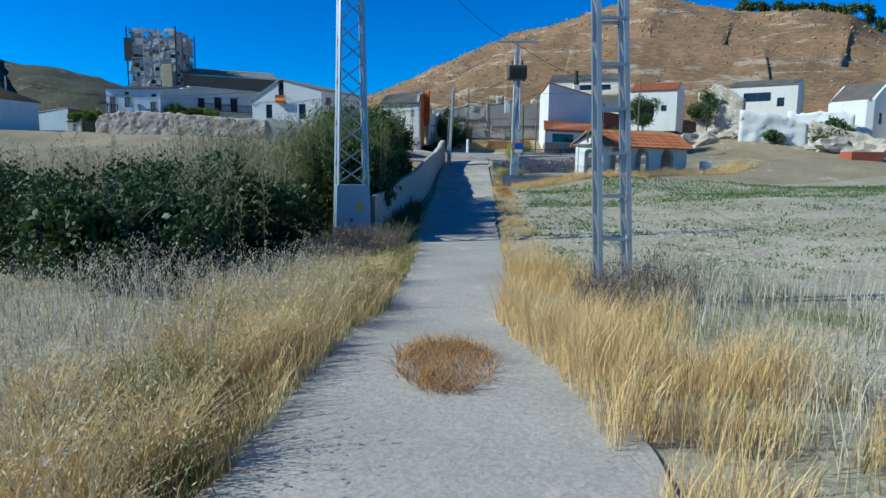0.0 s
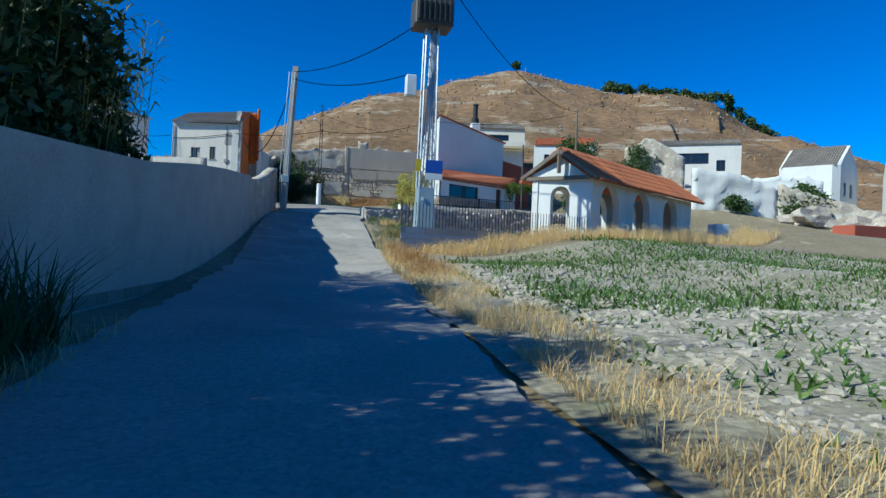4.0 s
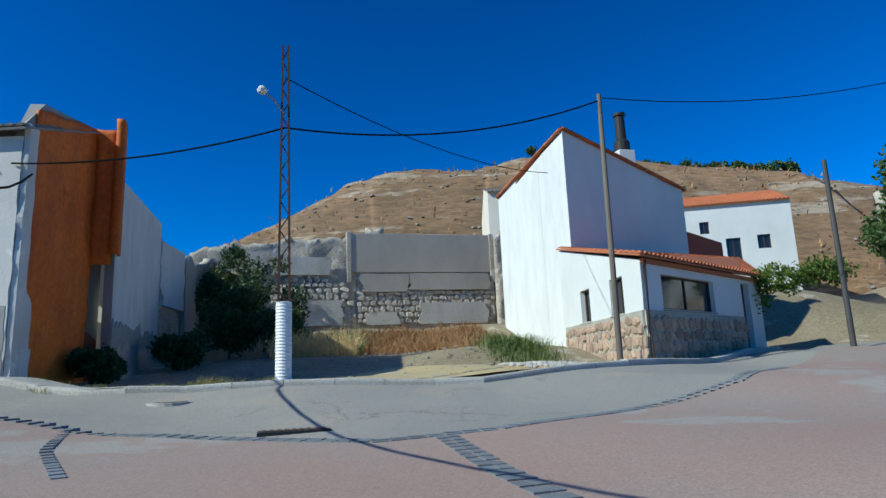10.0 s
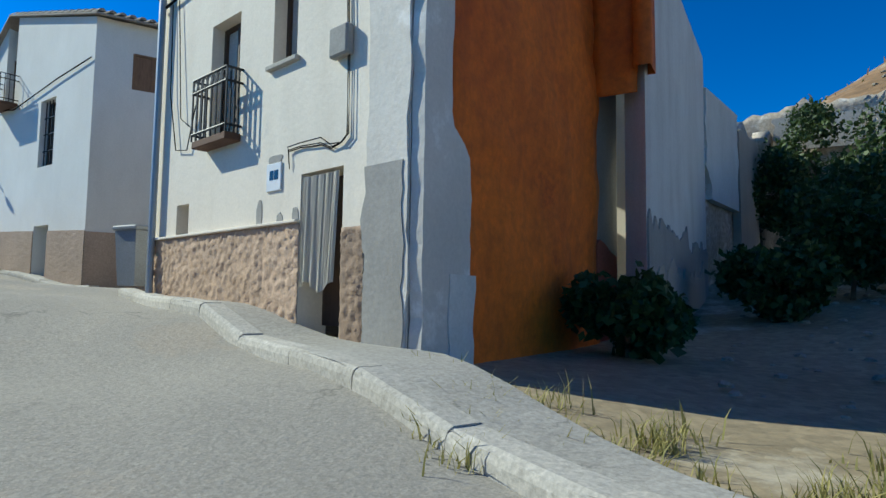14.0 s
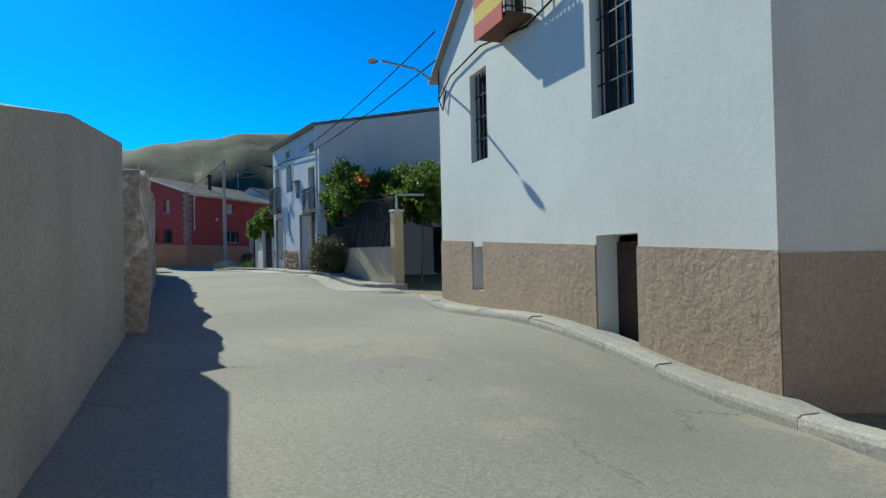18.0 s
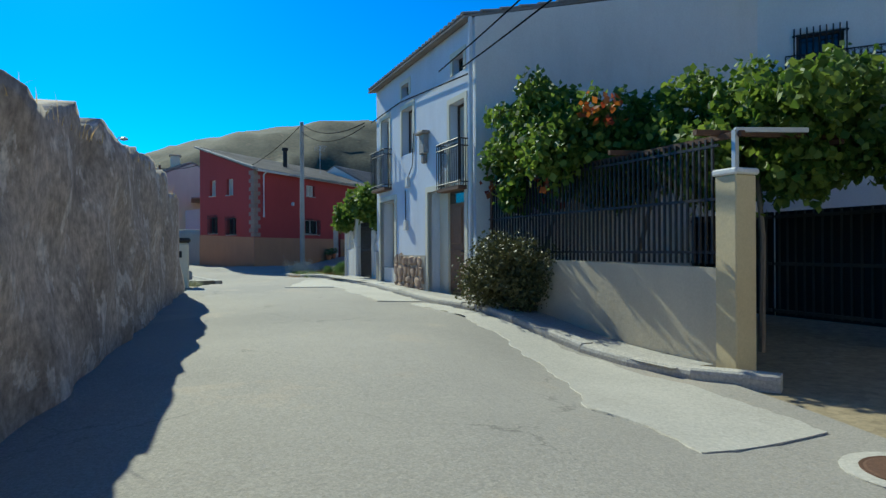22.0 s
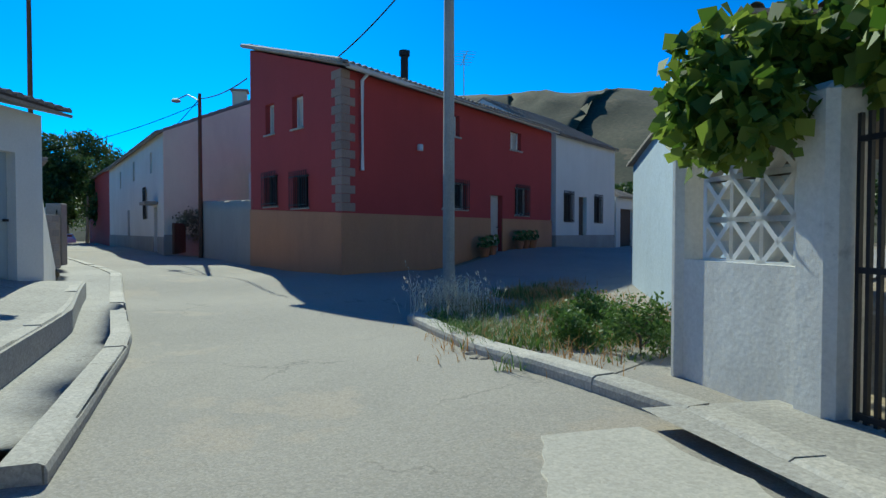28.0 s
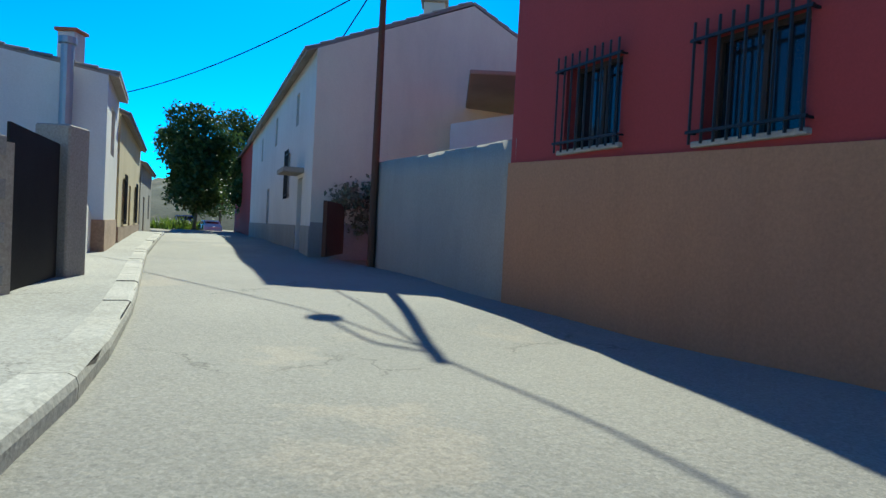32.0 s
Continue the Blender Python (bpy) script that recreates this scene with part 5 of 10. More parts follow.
# ---- retaining stone wall, railing and poles by the ramp ----
def stone_wall():
    w = thing("stone_retaining_wall", "retaining wall of rounded grey field stones in mortar", "wall", kind="structure")
    f = Face((5.55, 60.9), (26.0, 66.5))
    top = [(0, 2.43), (2.78, 2.43), (2.8, 2.72), (5.2, 2.77), (8.7, 2.95), (f.length, 3.2)]
    low = [(0, 1.5), (4, 0.85), (9, 0.7), (f.length, 0.7)]
    core = rough_wall("masonry", (5.55, 60.9), (26.0, 66.5), low, top, 0.45, M_MORTAR, "", seed=51, amp=0.03, step=0.3, jag=0.02, parent=w)
    stones(f, core, 0.1, 13.0, lambda u: float(np.interp(u, *zip(*low))) + 0.05, lambda u: float(np.interp(u, *zip(*top))) - 0.04, M_STONE, 0.34, 0.07, 52, n0=0.005, limit=620)
    part("wall_end", f.boxes((-0.05, 0.02, 0.02, 0.44, 1.3, 2.4, 0.02)), M_MORTAR, w, "pale mortared end of the stone wall")
    part("coping", f.boxes((0.0, 2.78, -0.03, 0.45, 2.42, 2.47, 0.015)), M_MORTAR, w)
    # the retaining face leans back into the bank
    batter = 0.2
    for ob in [core] + [c for c in w.children if c.name.startswith(("wall_end", "coping"))]:
        for v in ob.data.vertices:
            v.co += f.n * (batter * (v.co.z - 1.5))
    for ob in core.children:
        m = ob.matrix_basis.copy()
        up = m.col[2].to_3d()
        m.col[2][:3] = up + f.n * (batter * up.z)
        m.translation = m.translation + f.n * (batter * (m.translation.z - 1.5))
        ob.matrix_basis = m
    upper = thing("stone_parapet", "low stone wall with white coping set back behind a walk", "wall", kind="structure")
    g = Face((8.0, 64.2), (26.5, 69.2))
    utop = [(0, 2.92), (g.length, 3.15)]
    ucore = rough_wall("masonry", (8.0, 64.2), (26.5, 69.2), 1.8, utop, 0.4, M_MORTAR, "", seed=54, amp=0.02, step=0.35, jag=0.01, parent=upper)
    stones(g, ucore, 0.36, 11.0, lambda u: 1.95, lambda u: float(np.interp(u, *zip(*utop))) - 0.02, M_STONE, 0.26, 0.05, 55, n0=0.005, limit=160)
    part("wall_end", g.boxes((-0.03, 0.34, -0.025, 0.42, 1.9, 2.97, 0.03)), M_WHITE_OLD, upper, "white painted end of the parapet")
    for k in range(9):
        u0 = 0.7 + k * 1.95
        z0 = float(np.interp(u0, *zip(*utop)))
        part("coping", g.boxes((u0 + 0.005, u0 + 1.945, -0.04, 0.42, z0 - 0.01, z0 + 0.07, 0.015)), M_WHITE_OLD, upper)
    terrace = part("pavement_walk", f.boxes((0.32, f.length, 0.46, 3.4, 1.6, 2.06)), M_PAVE)
    tagged(terrace, "pale concrete walk between the stone walls", "pavement", kind="structure")
    r = thing("railing", "dark iron railing along the top of the stone wall", "railing", (9, 64.6, 2.9))
    parts = []
    zt = lambda u: float(np.interp(u, *zip(*utop))) + 0.06
    for k in range(4):
        u0, u1 = 0.9 + k * 4.4, 0.9 + (k + 1) * 4.4
        for z in (0.1, 0.62):
            parts.append(part("rail", beam(bmesh.new(), g.p(u0, 0.2, zt(u0) + z), g.p(u1, 0.2, zt(u1) + z), 0.04), M_IRON))
        parts.append(part("post", beam(bmesh.new(), g.p(u0, 0.2, zt(u0) - 0.02), g.p(u0, 0.2, zt(u0) + 0.68), 0.05), M_IRON))
        us = [u0 + (u1 - u0) * (i + 0.5) / 36 for i in range(36)]
        bar_row("baluster", [g.p(u, 0.2, zt(u) + 0.08) for u in us], 0.55, 0.02, M_IRON, r)
    own(r, parts)


stone_wall()


def block_wall(name, a, b, z0, top, thick, label, mat, bh=0.2, bl=0.4, limit=300, seed=1):
    """A wall of concrete blocks laid in courses."""
    w = thing(name, label, "wall", kind="structure")
    f = Face(a, b)
    prof = [(0, top), (f.length, top)] if isinstance(top, (int, float)) else list(top)
    zt = lambda u: float(np.interp(u, *zip(*prof)))
    part("wall_core", wall_mesh(a, b, z0, [(u, z - 0.01) for u, z in prof], thick - 0.02), M_MORTAR, w)
    me = bpy.data.meshes.new("block")
    bb = bx(0.008, -0.012, 0.008, bl - 0.008, 0.02, bh - 0.008)
    bmesh.ops.bevel(bb, geom=[e for e in bb.edges if all(v.co.y < 0 for v in e.verts)], offset=0.008, segments=1, affect="EDGES")
    bb.to_mesh(me)
    bb.free()
    me.materials.append(mat)
    rs = random.Random(seed)
    n = 0
    row = 0
    z = z0
    while z < max(q[1] for q in prof):
        u = -bl / 2 if row % 2 else 0.0
        while u < f.length - 0.05:
            if u >= -0.01 and z + bh <= zt(u + bl / 2) + 0.06 and n < limit and u + bl <= f.length + 0.05:
                ob = new("block", me)
                ob.parent = w
                m = Matrix.Identity(4)
                m.col[0][:3], m.col[1][:3], m.col[2][:3] = f.d, f.n, Vector((0, 0, 1))
                m.translation = f.p(u, rs.uniform(-0.004, 0.004), z)
                ob.matrix_basis = m
                n += 1
            u += bl
        z += bh
        row += 1
    return w


# ---- left side of the track and of the street ----
block_wall("track_wall", (-1.75, 24.5), (0.3, 55.0), -1.4, [(0, 0.55), (4, 0.75), (8, 1.05), (11.5, 1.25), (16.5, 1.6), (20.5, 2.1), (24.5, 2.5), (30.6, 3.0)], 0.25, "weathered brown-grey block wall stepping up beside the track", M_BLOCKOLD, limit=300, seed=7)
rough_wall("track_stone_wall", (0.3, 55.0), (1.15, 63.0), [(0, 0.3), (8, 1.9)], [(0, 2.85), (3, 3.2), (5, 3.6), (8, 4.35)], 0.5, M_RUBBLE, "old rubble wall at the head of the ramp", seed=61, amp=0.08, step=0.18, jag=0.05)
service = thing("metal_cabinet", "narrow whitish service cabinet by the pole", "cabinet", (1.45, 62.6, 2.1))
service.matrix_basis = pose(1.45, 62.6, 2.1)
for nm_, bm_, mt_ in (("body", bx(1.35, 62.2, 2.1, 1.6, 63.0, 3.86, 0.02), M_WHITE_OLD), ("lid", bx(1.33, 62.17, 3.86, 1.63, 63.03, 3.9, 0.01), M_STEELBOX), ("door", bx(1.6, 62.26, 2.25, 1.615, 62.94, 3.78, 0.004), M_WHITE_OLD), ("handle", bx(1.615, 62.86, 3.0, 1.64, 62.89, 3.14, 0.004), M_STEEL)):
    ob_ = part(nm_, bm_, mt_)
    ob_.parent = service
    ob_.matrix_parent_inverse = service.matrix_basis.inverted()
rough_wall("street_wall_far", (-3.0, 66.0), (-7.2, 74.6), 2.6, [(0, 5.0), (5, 5.5), (9.5, 5.9)], 0.3, M_CEMENT, "plain grey garden wall", seed=62, amp=0.02, step=0.4, jag=0.02, side=-1)
rough_wall("street_wall_near", (-7.2, 74.6), (-10.6, 76.75), 3.2, [(0, 5.9), (4.0, 6.1)], 0.25, M_CEMENT, "plain grey rendered wall beside a garden gate", seed=64, amp=0.015, step=0.4, jag=0.02, side=-1)
garden_gate = thing("garden_gate", "grey sheet metal garden gate with glazed top between posts", "gate", (-11.35, 77.2, 4.0))
gg = Face((-10.9, 76.95), (-11.8, 77.42))
own(garden_gate, [part("gate_sheet", gg.boxes((0, gg.length, 0.0, 0.04, 4.0, 5.5)), M_STEELBOX), part("gate_pane", gg.boxes((0.06, gg.length / 2 - 0.03, 0.0, 0.02, 5.55, 6.05), (gg.length / 2 + 0.03, gg.length - 0.06, 0.0, 0.02, 5.55, 6.05)), M_GLASS), part("gate_frame", gg.boxes((0, 0.06, -0.01, 0.04, 5.5, 6.1), (gg.length - 0.06, gg.length, -0.01, 0.04, 5.5, 6.1), (0.06, gg.length - 0.06, -0.01, 0.04, 6.05, 6.1)), M_STEEL)])
block_wall("street_block_wall", (-20.8, 78.6), (-12.1, 77.5), 3.9, [(0, 7.45), (4, 7.0), (8.8, 6.1)], 0.25, "bare concrete block garden wall", M_BLOCK, limit=260, seed=8)
for x, y, zt in ((-10.75, 76.85, 6.45), (-11.95, 77.5, 6.4)):
    gp = part("gate_post", bx(x - 0.18, y - 0.18, 3.8, x + 0.18, y + 0.18, zt, 0.02), M_CEMENT)
    tagged(gp, "square grey rendered gate post", "post", "gate posts")
rough_wall("street_rubble_wall", (-42.6, 80.12), (-20.8, 78.45), [(0, 5.0), (21.9, 4.7)], [(0, 6.7), (0.5, 7.45), (1.6, 7.8), (3.4, 8.05), (6.6, 8.1), (12, 7.78), (17, 7.45), (20.6, 7.3), (21.9, 7.1)], 0.6, M_MUDWALL, "tall crumbling rubble wall with peeling mud plaster", seed=63, amp=0.13, step=0.16, jag=0.2)
rub_f = Face((-20.8, 78.52), (-42.6, 80.19))
stones(rub_f, bpy.data.objects["street_rubble_wall"], 12.5, 21.6, lambda u: 5.3, lambda u: 7.0, M_RUINSTONE, 0.3, 0.09, 93, n0=0.0, limit=190)

# ---- corner house ----
def corner_house():
    h = thing("house", "tall white corner house with rough tan plinth", "house", (-20, 85.5, 4.5))
    a, b = (-24.57, 85.77), (-15.1, 84.4)
    f = Face(a, b)
    L = f.length
    holes = [(6.42, 7.4, 7.8, 9.75), (1.9, 2.75, 7.82, 9.68), (6.45, 7.4, 3.8, 6.1), (1.88, 2.45, 5.14, 6.05), (3.65, 4.4, 10.0, 11.64)]
    parts = [part("wall", wall_mesh(a, b, 3.8, [(0, 10.3), (4.0, 12.9), (L, 11.5)], 0.4, holes), M_WHITE, None, "off-white render")]
    parts.append(part("plinth", wall_mesh(f.p(0, -0.03, 0)[:2], f.p(L + 0.03, -0.03, 0)[:2], 3.8, [(0, 6.25), (L, 5.83)], 0.029, [(6.45, 7.4, 3.7, 6.5), (1.88, 2.45, 5.14, 6.05)]), M_PLINTH, None, "rough sprayed tan plinth"))
    for u0, u1, z0, z1 in holes[:2]:
        w = window(f, None, u0, u1, z0, z1, 0.28, sill=False)
        bar_row("grille_bar", [f.p(u0 + (u1 - u0) * (i + 0.5) / 5, 0.12, z0) for i in range(5)], z1 - z0, 0.02, M_IRON, w)
        g = bmesh.new()
        for i in range(1, 4):
            beam(g, f.p(u0, 0.12, z0 + (z1 - z0) * i / 4), f.p(u1, 0.12, z0 + (z1 - z0) * i / 4), 0.022)
        part("grille", g, M_IRON, w)
        parts.append(w)
    parts.append(window(f, None, 3.65, 4.4, 10.0, 11.64, 0.25))
    parts.append(door(f, None, 6.45, 7.4, 4.25, 6.0, 0.35, M_DARKWOOD, label="low dark wooden door in a deep reveal"))
    parts.append(part("niche", f.boxes((1.88, 2.45, 0.33, 0.36, 5.14, 6.05)), M_PLINTH))
    bal = balcony(f, None, 3.4, 4.7, 10.0, 0.85, 0.5, "small balcony with a flag draped over it")
    fl = bmesh.new()
    for z0, z1 in ((9.85, 10.15), (10.45, 10.8)):
        f.box(fl, 3.45, 4.65, -0.55, -0.53, z0, z1)
    part("flag_band", fl, M_REDCLOTH, bal, "red band of a draped flag")
    part("flag_middle", f.boxes((3.45, 4.65, -0.55, -0.53, 10.15, 10.45)), M_GOLDCLOTH, bal, "yellow band of a draped flag")
    parts.append(bal)
    e = (-11.0, 91.6)
    s = Face(b, e)
    parts.append(part("side_wall", wall_mesh(b, e, 3.8, 11.5, 0.4, [(0.9, 1.9, 9.7, 10.7)]), M_GREYWHITE))
    parts.append(part("side_plinth", s.boxes((0.0, s.length, -0.03, -0.001, 3.8, 5.8)), M_PLINTH))
    parts.append(window(s, None, 0.9, 1.9, 9.7, 10.7, 0.06, pane_mat=M_DOOR, frame_mat=M_DOOR, sill=False, label="closed red-brown wooden shutter"))
    mb = part("letter_box", s.boxes((2.5, 2.95, -0.16, 0.0, 6.1, 6.75, 0.02)), M_YSIGN, None, "yellow wall letter box")
    part("letter_flap", s.boxes((2.56, 2.9, -0.175, -0.16, 6.55, 6.6)), M_BLACK, mb)
    parts.append(mb)
    g2 = (-21.0, 93.6)
    parts.append(part("wall", wall_mesh(e, g2, 3.8, [(0, 11.5), (6, 12.9), (10.2, 10.3)], 0.3), M_GREYWHITE))
    parts.append(part("wall", wall_mesh(g2, a, 3.8, 10.3, 0.3), M_GREYWHITE))
    r0, r1 = f.p(4.0, -0.15, 12.9), Vector((-16.9, 92.6, 12.9))
    parts.append(tiled_roof(None, f.p(-0.2, -0.15, 10.2), (-21.2, 93.7, 10.2), r0, r1, M_TILE_OLD, over=0.2))
    parts.append(tiled_roof(None, f.p(L + 0.1, -0.15, 11.5), (-10.8, 91.6, 11.5), r0, r1, M_TILE_OLD, over=0.2))
    wires = bmesh.new()
    tube(wires, [f.p(0.1, -0.05, 9.6), f.p(0.9, -0.06, 9.95), f.p(2.6, -0.06, 10.1), f.p(4.6, -0.06, 9.8), f.p(7.5, -0.06, 10.2), f.p(L - 0.1, -0.05, 10.4)], 0.018)
    tube(wires, [f.p(0.15, -0.05, 10.3), f.p(0.15, -0.06, 9.6), f.p(0.4, -0.06, 9.3), f.p(0.6, -0.05, 9.7)], 0.016)
    parts.append(part("wiring", wires, M_CABLE))
    arm = bmesh.new()
    tube(arm, [f.p(0.05, -0.02, 10.0), f.p(0.0, -0.6, 10.35), f.p(-0.1, -1.4, 10.5)], 0.03, 8)
    la = part("wall_lamp_arm", arm, M_STEEL)
    part("lamp_head", lathe(bmesh.new(), f.p(-0.12, -1.6, 10.42), [(0.04, 0), (0.11, 0.03), (0.13, 0.08), (0.05, 0.12)], 12), M_STEEL, la)
    parts.append(la)
    return own(h, parts)


corner_house()


# ---- white house with balconies ----
def white_balcony_house():
    h = thing("house", "bluish white three-storey house with stone plinth, balconies and tan surrounds", "house", (-41, 87, 5.4))
    a, b = (-45.0, 86.55), (-37.2, 86.75)
    f = Face(a, b)
    x = lambda v: v + 45.0
    holes = [(5.0, 7.25, 4.8, 7.98), (x(-38.6), x(-37.75), 7.95, 9.95), (x(-42.0), x(-41.1), 9.2, 10.5), (x(-43.95), x(-43.15), 8.4, 10.55), (0.95, 2.35, 4.8, 8.0),
             (x(-38.4), x(-37.8), 10.6, 11.0), (x(-42.0), x(-41.4), 10.85, 11.2)]
    parts = [part("wall", wall_mesh(f.p(0.55, 0, 0)[:2], b, 4.8, 11.6, 0.4, [(h0 - 0.55, h1 - 0.55, h2, h3) for h0, h1, h2, h3 in holes]), M_BLUEWHITE, None, "bluish white limewashed render")]
    parts.append(door(f, None, 5.55, 7.15, 5.45, 7.95, 0.38, M_DOOR, 2, "double brown wooden door with a dark transom", transom=0.3))
    parts.append(part("door_reveal", f.boxes((5.0, 5.55, 0.32, 0.4, 5.2, 7.98)), M_BEIGE))
    sur = part("door_surround", f.boxes((4.85, 5.0, -0.03, 0.1, 5.4, 8.12), (7.25, 7.4, -0.03, 0.1, 5.4, 8.12), (5.0, 7.25, -0.03, 0.1, 7.98, 8.12)), M_BEIGE, None, "tan painted surround")
    parts.append(sur)
    parts.append(door(f, None, 1.35, 2.2, 5.95, 7.9, 0.38, M_DOOR, 1, "narrow brown wooden door", transom=0.25))
    parts.append(part("door_surround", f.boxes((0.8, 0.95, -0.03, 0.1, 5.4, 8.15), (2.35, 2.5, -0.03, 0.1, 5.4, 8.15), (0.95, 2.35, -0.03, 0.1, 8.0, 8.15)), M_BEIGE))
    parts.append(part("door_step", f.boxes((0.95, 2.35, 0.1, 0.4, 5.3, 5.95)), M_WHITE))
    for u0, u1, z0, z1 in holes[1:4]:
        parts.append(window(f, None, u0, u1, z0, z1, 0.25, pane_mat=M_SHUTTER, sill=False, surround=M_BEIGE))
    for u0, u1, z0, z1 in holes[5:]:
        parts.append(window(f, None, u0, u1, z0, z1, 0.2, sill=False, surround=M_BEIGE))
    parts.append(balcony(f, None, x(-38.85), x(-37.6), 7.95, 1.05, 0.24, "black wrought iron balcony"))
    parts.append(balcony(f, None, x(-44.3), x(-42.95), 8.4, 1.15, 0.24, "black wrought iron balcony"))
    pl = part("plinth", f.boxes((2.5, 4.85, -0.04, 0, 4.8, 6.35), (7.4, 7.8, -0.04, 0, 4.8, 6.3), (0.56, 0.8, -0.04, 0, 4.8, 6.45)), M_TANMORTAR)
    stones(f, pl, 2.52, 4.82, lambda u: 5.3, lambda u: 6.4, M_TANSTONE, 0.3, 0.05, 71, n0=-0.04)
    stones(f, pl, 7.42, 7.78, lambda u: 5.3, lambda u: 6.35, M_TANSTONE, 0.24, 0.05, 72, n0=-0.04)
    parts.append(pl)
    sh = part("wall_shrine", f.boxes((x(-40.3), x(-39.95), -0.14, 0, 9.0, 9.5, 0.02)), M_CEMENT, None, "small carved wall shrine with a canopy")
    part("shrine_canopy", f.boxes((x(-40.4), x(-39.85), -0.22, 0, 9.5, 9.58, 0.02), (x(-40.22), x(-40.03), -0.12, 0, 8.75, 9.0, 0.03)), M_TILE_OLD, sh)
    parts.append(sh)
    for xx, z in ((-41.55, 8.25), (-41.7, 7.05)):
        parts.append(part("wall_box", f.boxes((x(xx), x(xx) + 0.2, -0.09, 0, z, z + 0.28, 0.01)), M_GREYWHITE))
    wires = bmesh.new()
    tube(wires, [f.p(3.3, -0.02, 8.2), f.p(3.35, -0.03, 7.3)], 0.012)
    tube(wires, [f.p(4.0, -0.02, 9.7), f.p(3.9, -0.03, 8.8), f.p(3.5, -0.03, 8.5)], 0.012)
    tube(wires, [f.p(0.1, -0.04, 10.7), f.p(3.0, -0.06, 10.75), f.p(7.7, -0.05, 10.4)], 0.016)
    parts.append(part("wiring", wires, M_CABLE))
    parts.append(part("downpipe", tube(bmesh.new(), [f.p(7.72, -0.08, 11.6), f.p(7.72, -0.08, 5.4)], 0.05, 10), M_ENAMEL))
    s1, s2 = (-37.2, 86.75), (-33.8, 97.5)
    parts.append(part("side_wall", wall_mesh(s1, s2, 4.8, [(0, 11.6), (6, 12.45), (11.3, 12.3)], 0.4), M_GREYWHITE, None, "shaded greyish white side wall"))
    parts.append(part("wall", wall_mesh(s2, (-44.0, 98), 4.8, 11.7, 0.3), M_GREYWHITE))
    parts.append(part("wall", wall_mesh((-44.0, 98), f.p(0.55, 0, 0)[:2], 4.8, 11.6, 0.3), M_GREYWHITE))
    parts.append(tiled_roof(None, (-44.6, 86.45, 11.6), (-37.25, 86.65, 11.6), (-44.2, 92.2, 12.5), (-35.55, 92.3, 12.5), M_TILE_OLD, over=0.12, pieces=True))
    return own(h, parts)


white_balcony_house()


def back_house():
    h = thing("house", "white house with a long first-floor balcony behind the pergola", "house", (-30, 96, 5.3))
    a, b = (-35.6, 92.6), (-27.5, 99.2)
    f = Face(a, b)
    holes = [(1.2, 2.1, 9.6, 11.2), (3.6, 4.6, 9.6, 11.5), (6.0, 7.0, 9.6, 11.5), (3.0, 5.5, 5.4, 7.6)]
    parts = [part("wall", wall_mesh(a, b, 4.6, 12.6, 0.35, holes), M_WHITE)]
    for u0, u1, z0, z1 in holes[:3]:
        parts.append(window(f, None, u0, u1, z0, z1, 0.2, bars=-0.08, sill=False))
    parts.append(door(f, None, 3.0, 5.5, 5.2, 7.6, 0.25, M_DARKWOOD, 2))
    parts.append(balcony(f, None, 1.0, 9.5, 9.5, 1.0, 0.9, "long balcony with a pale slab and iron railing"))
    parts.append(part("slab_edge", f.boxes((0.9, 9.6, -0.95, 0, 9.3, 9.41, 0.01)), M_WHITE))
    parts.append(part("roof", f.boxes((-0.2, f.length + 0.5, -0.6, 6.0, 12.6, 12.75, 0.02)), M_WHITE))
    parts.append(part("wall", wall_mesh(b, (-32, 104), 4.6, 12.6, 0.3), M_WHITE))
    return own(h, parts)


back_house()


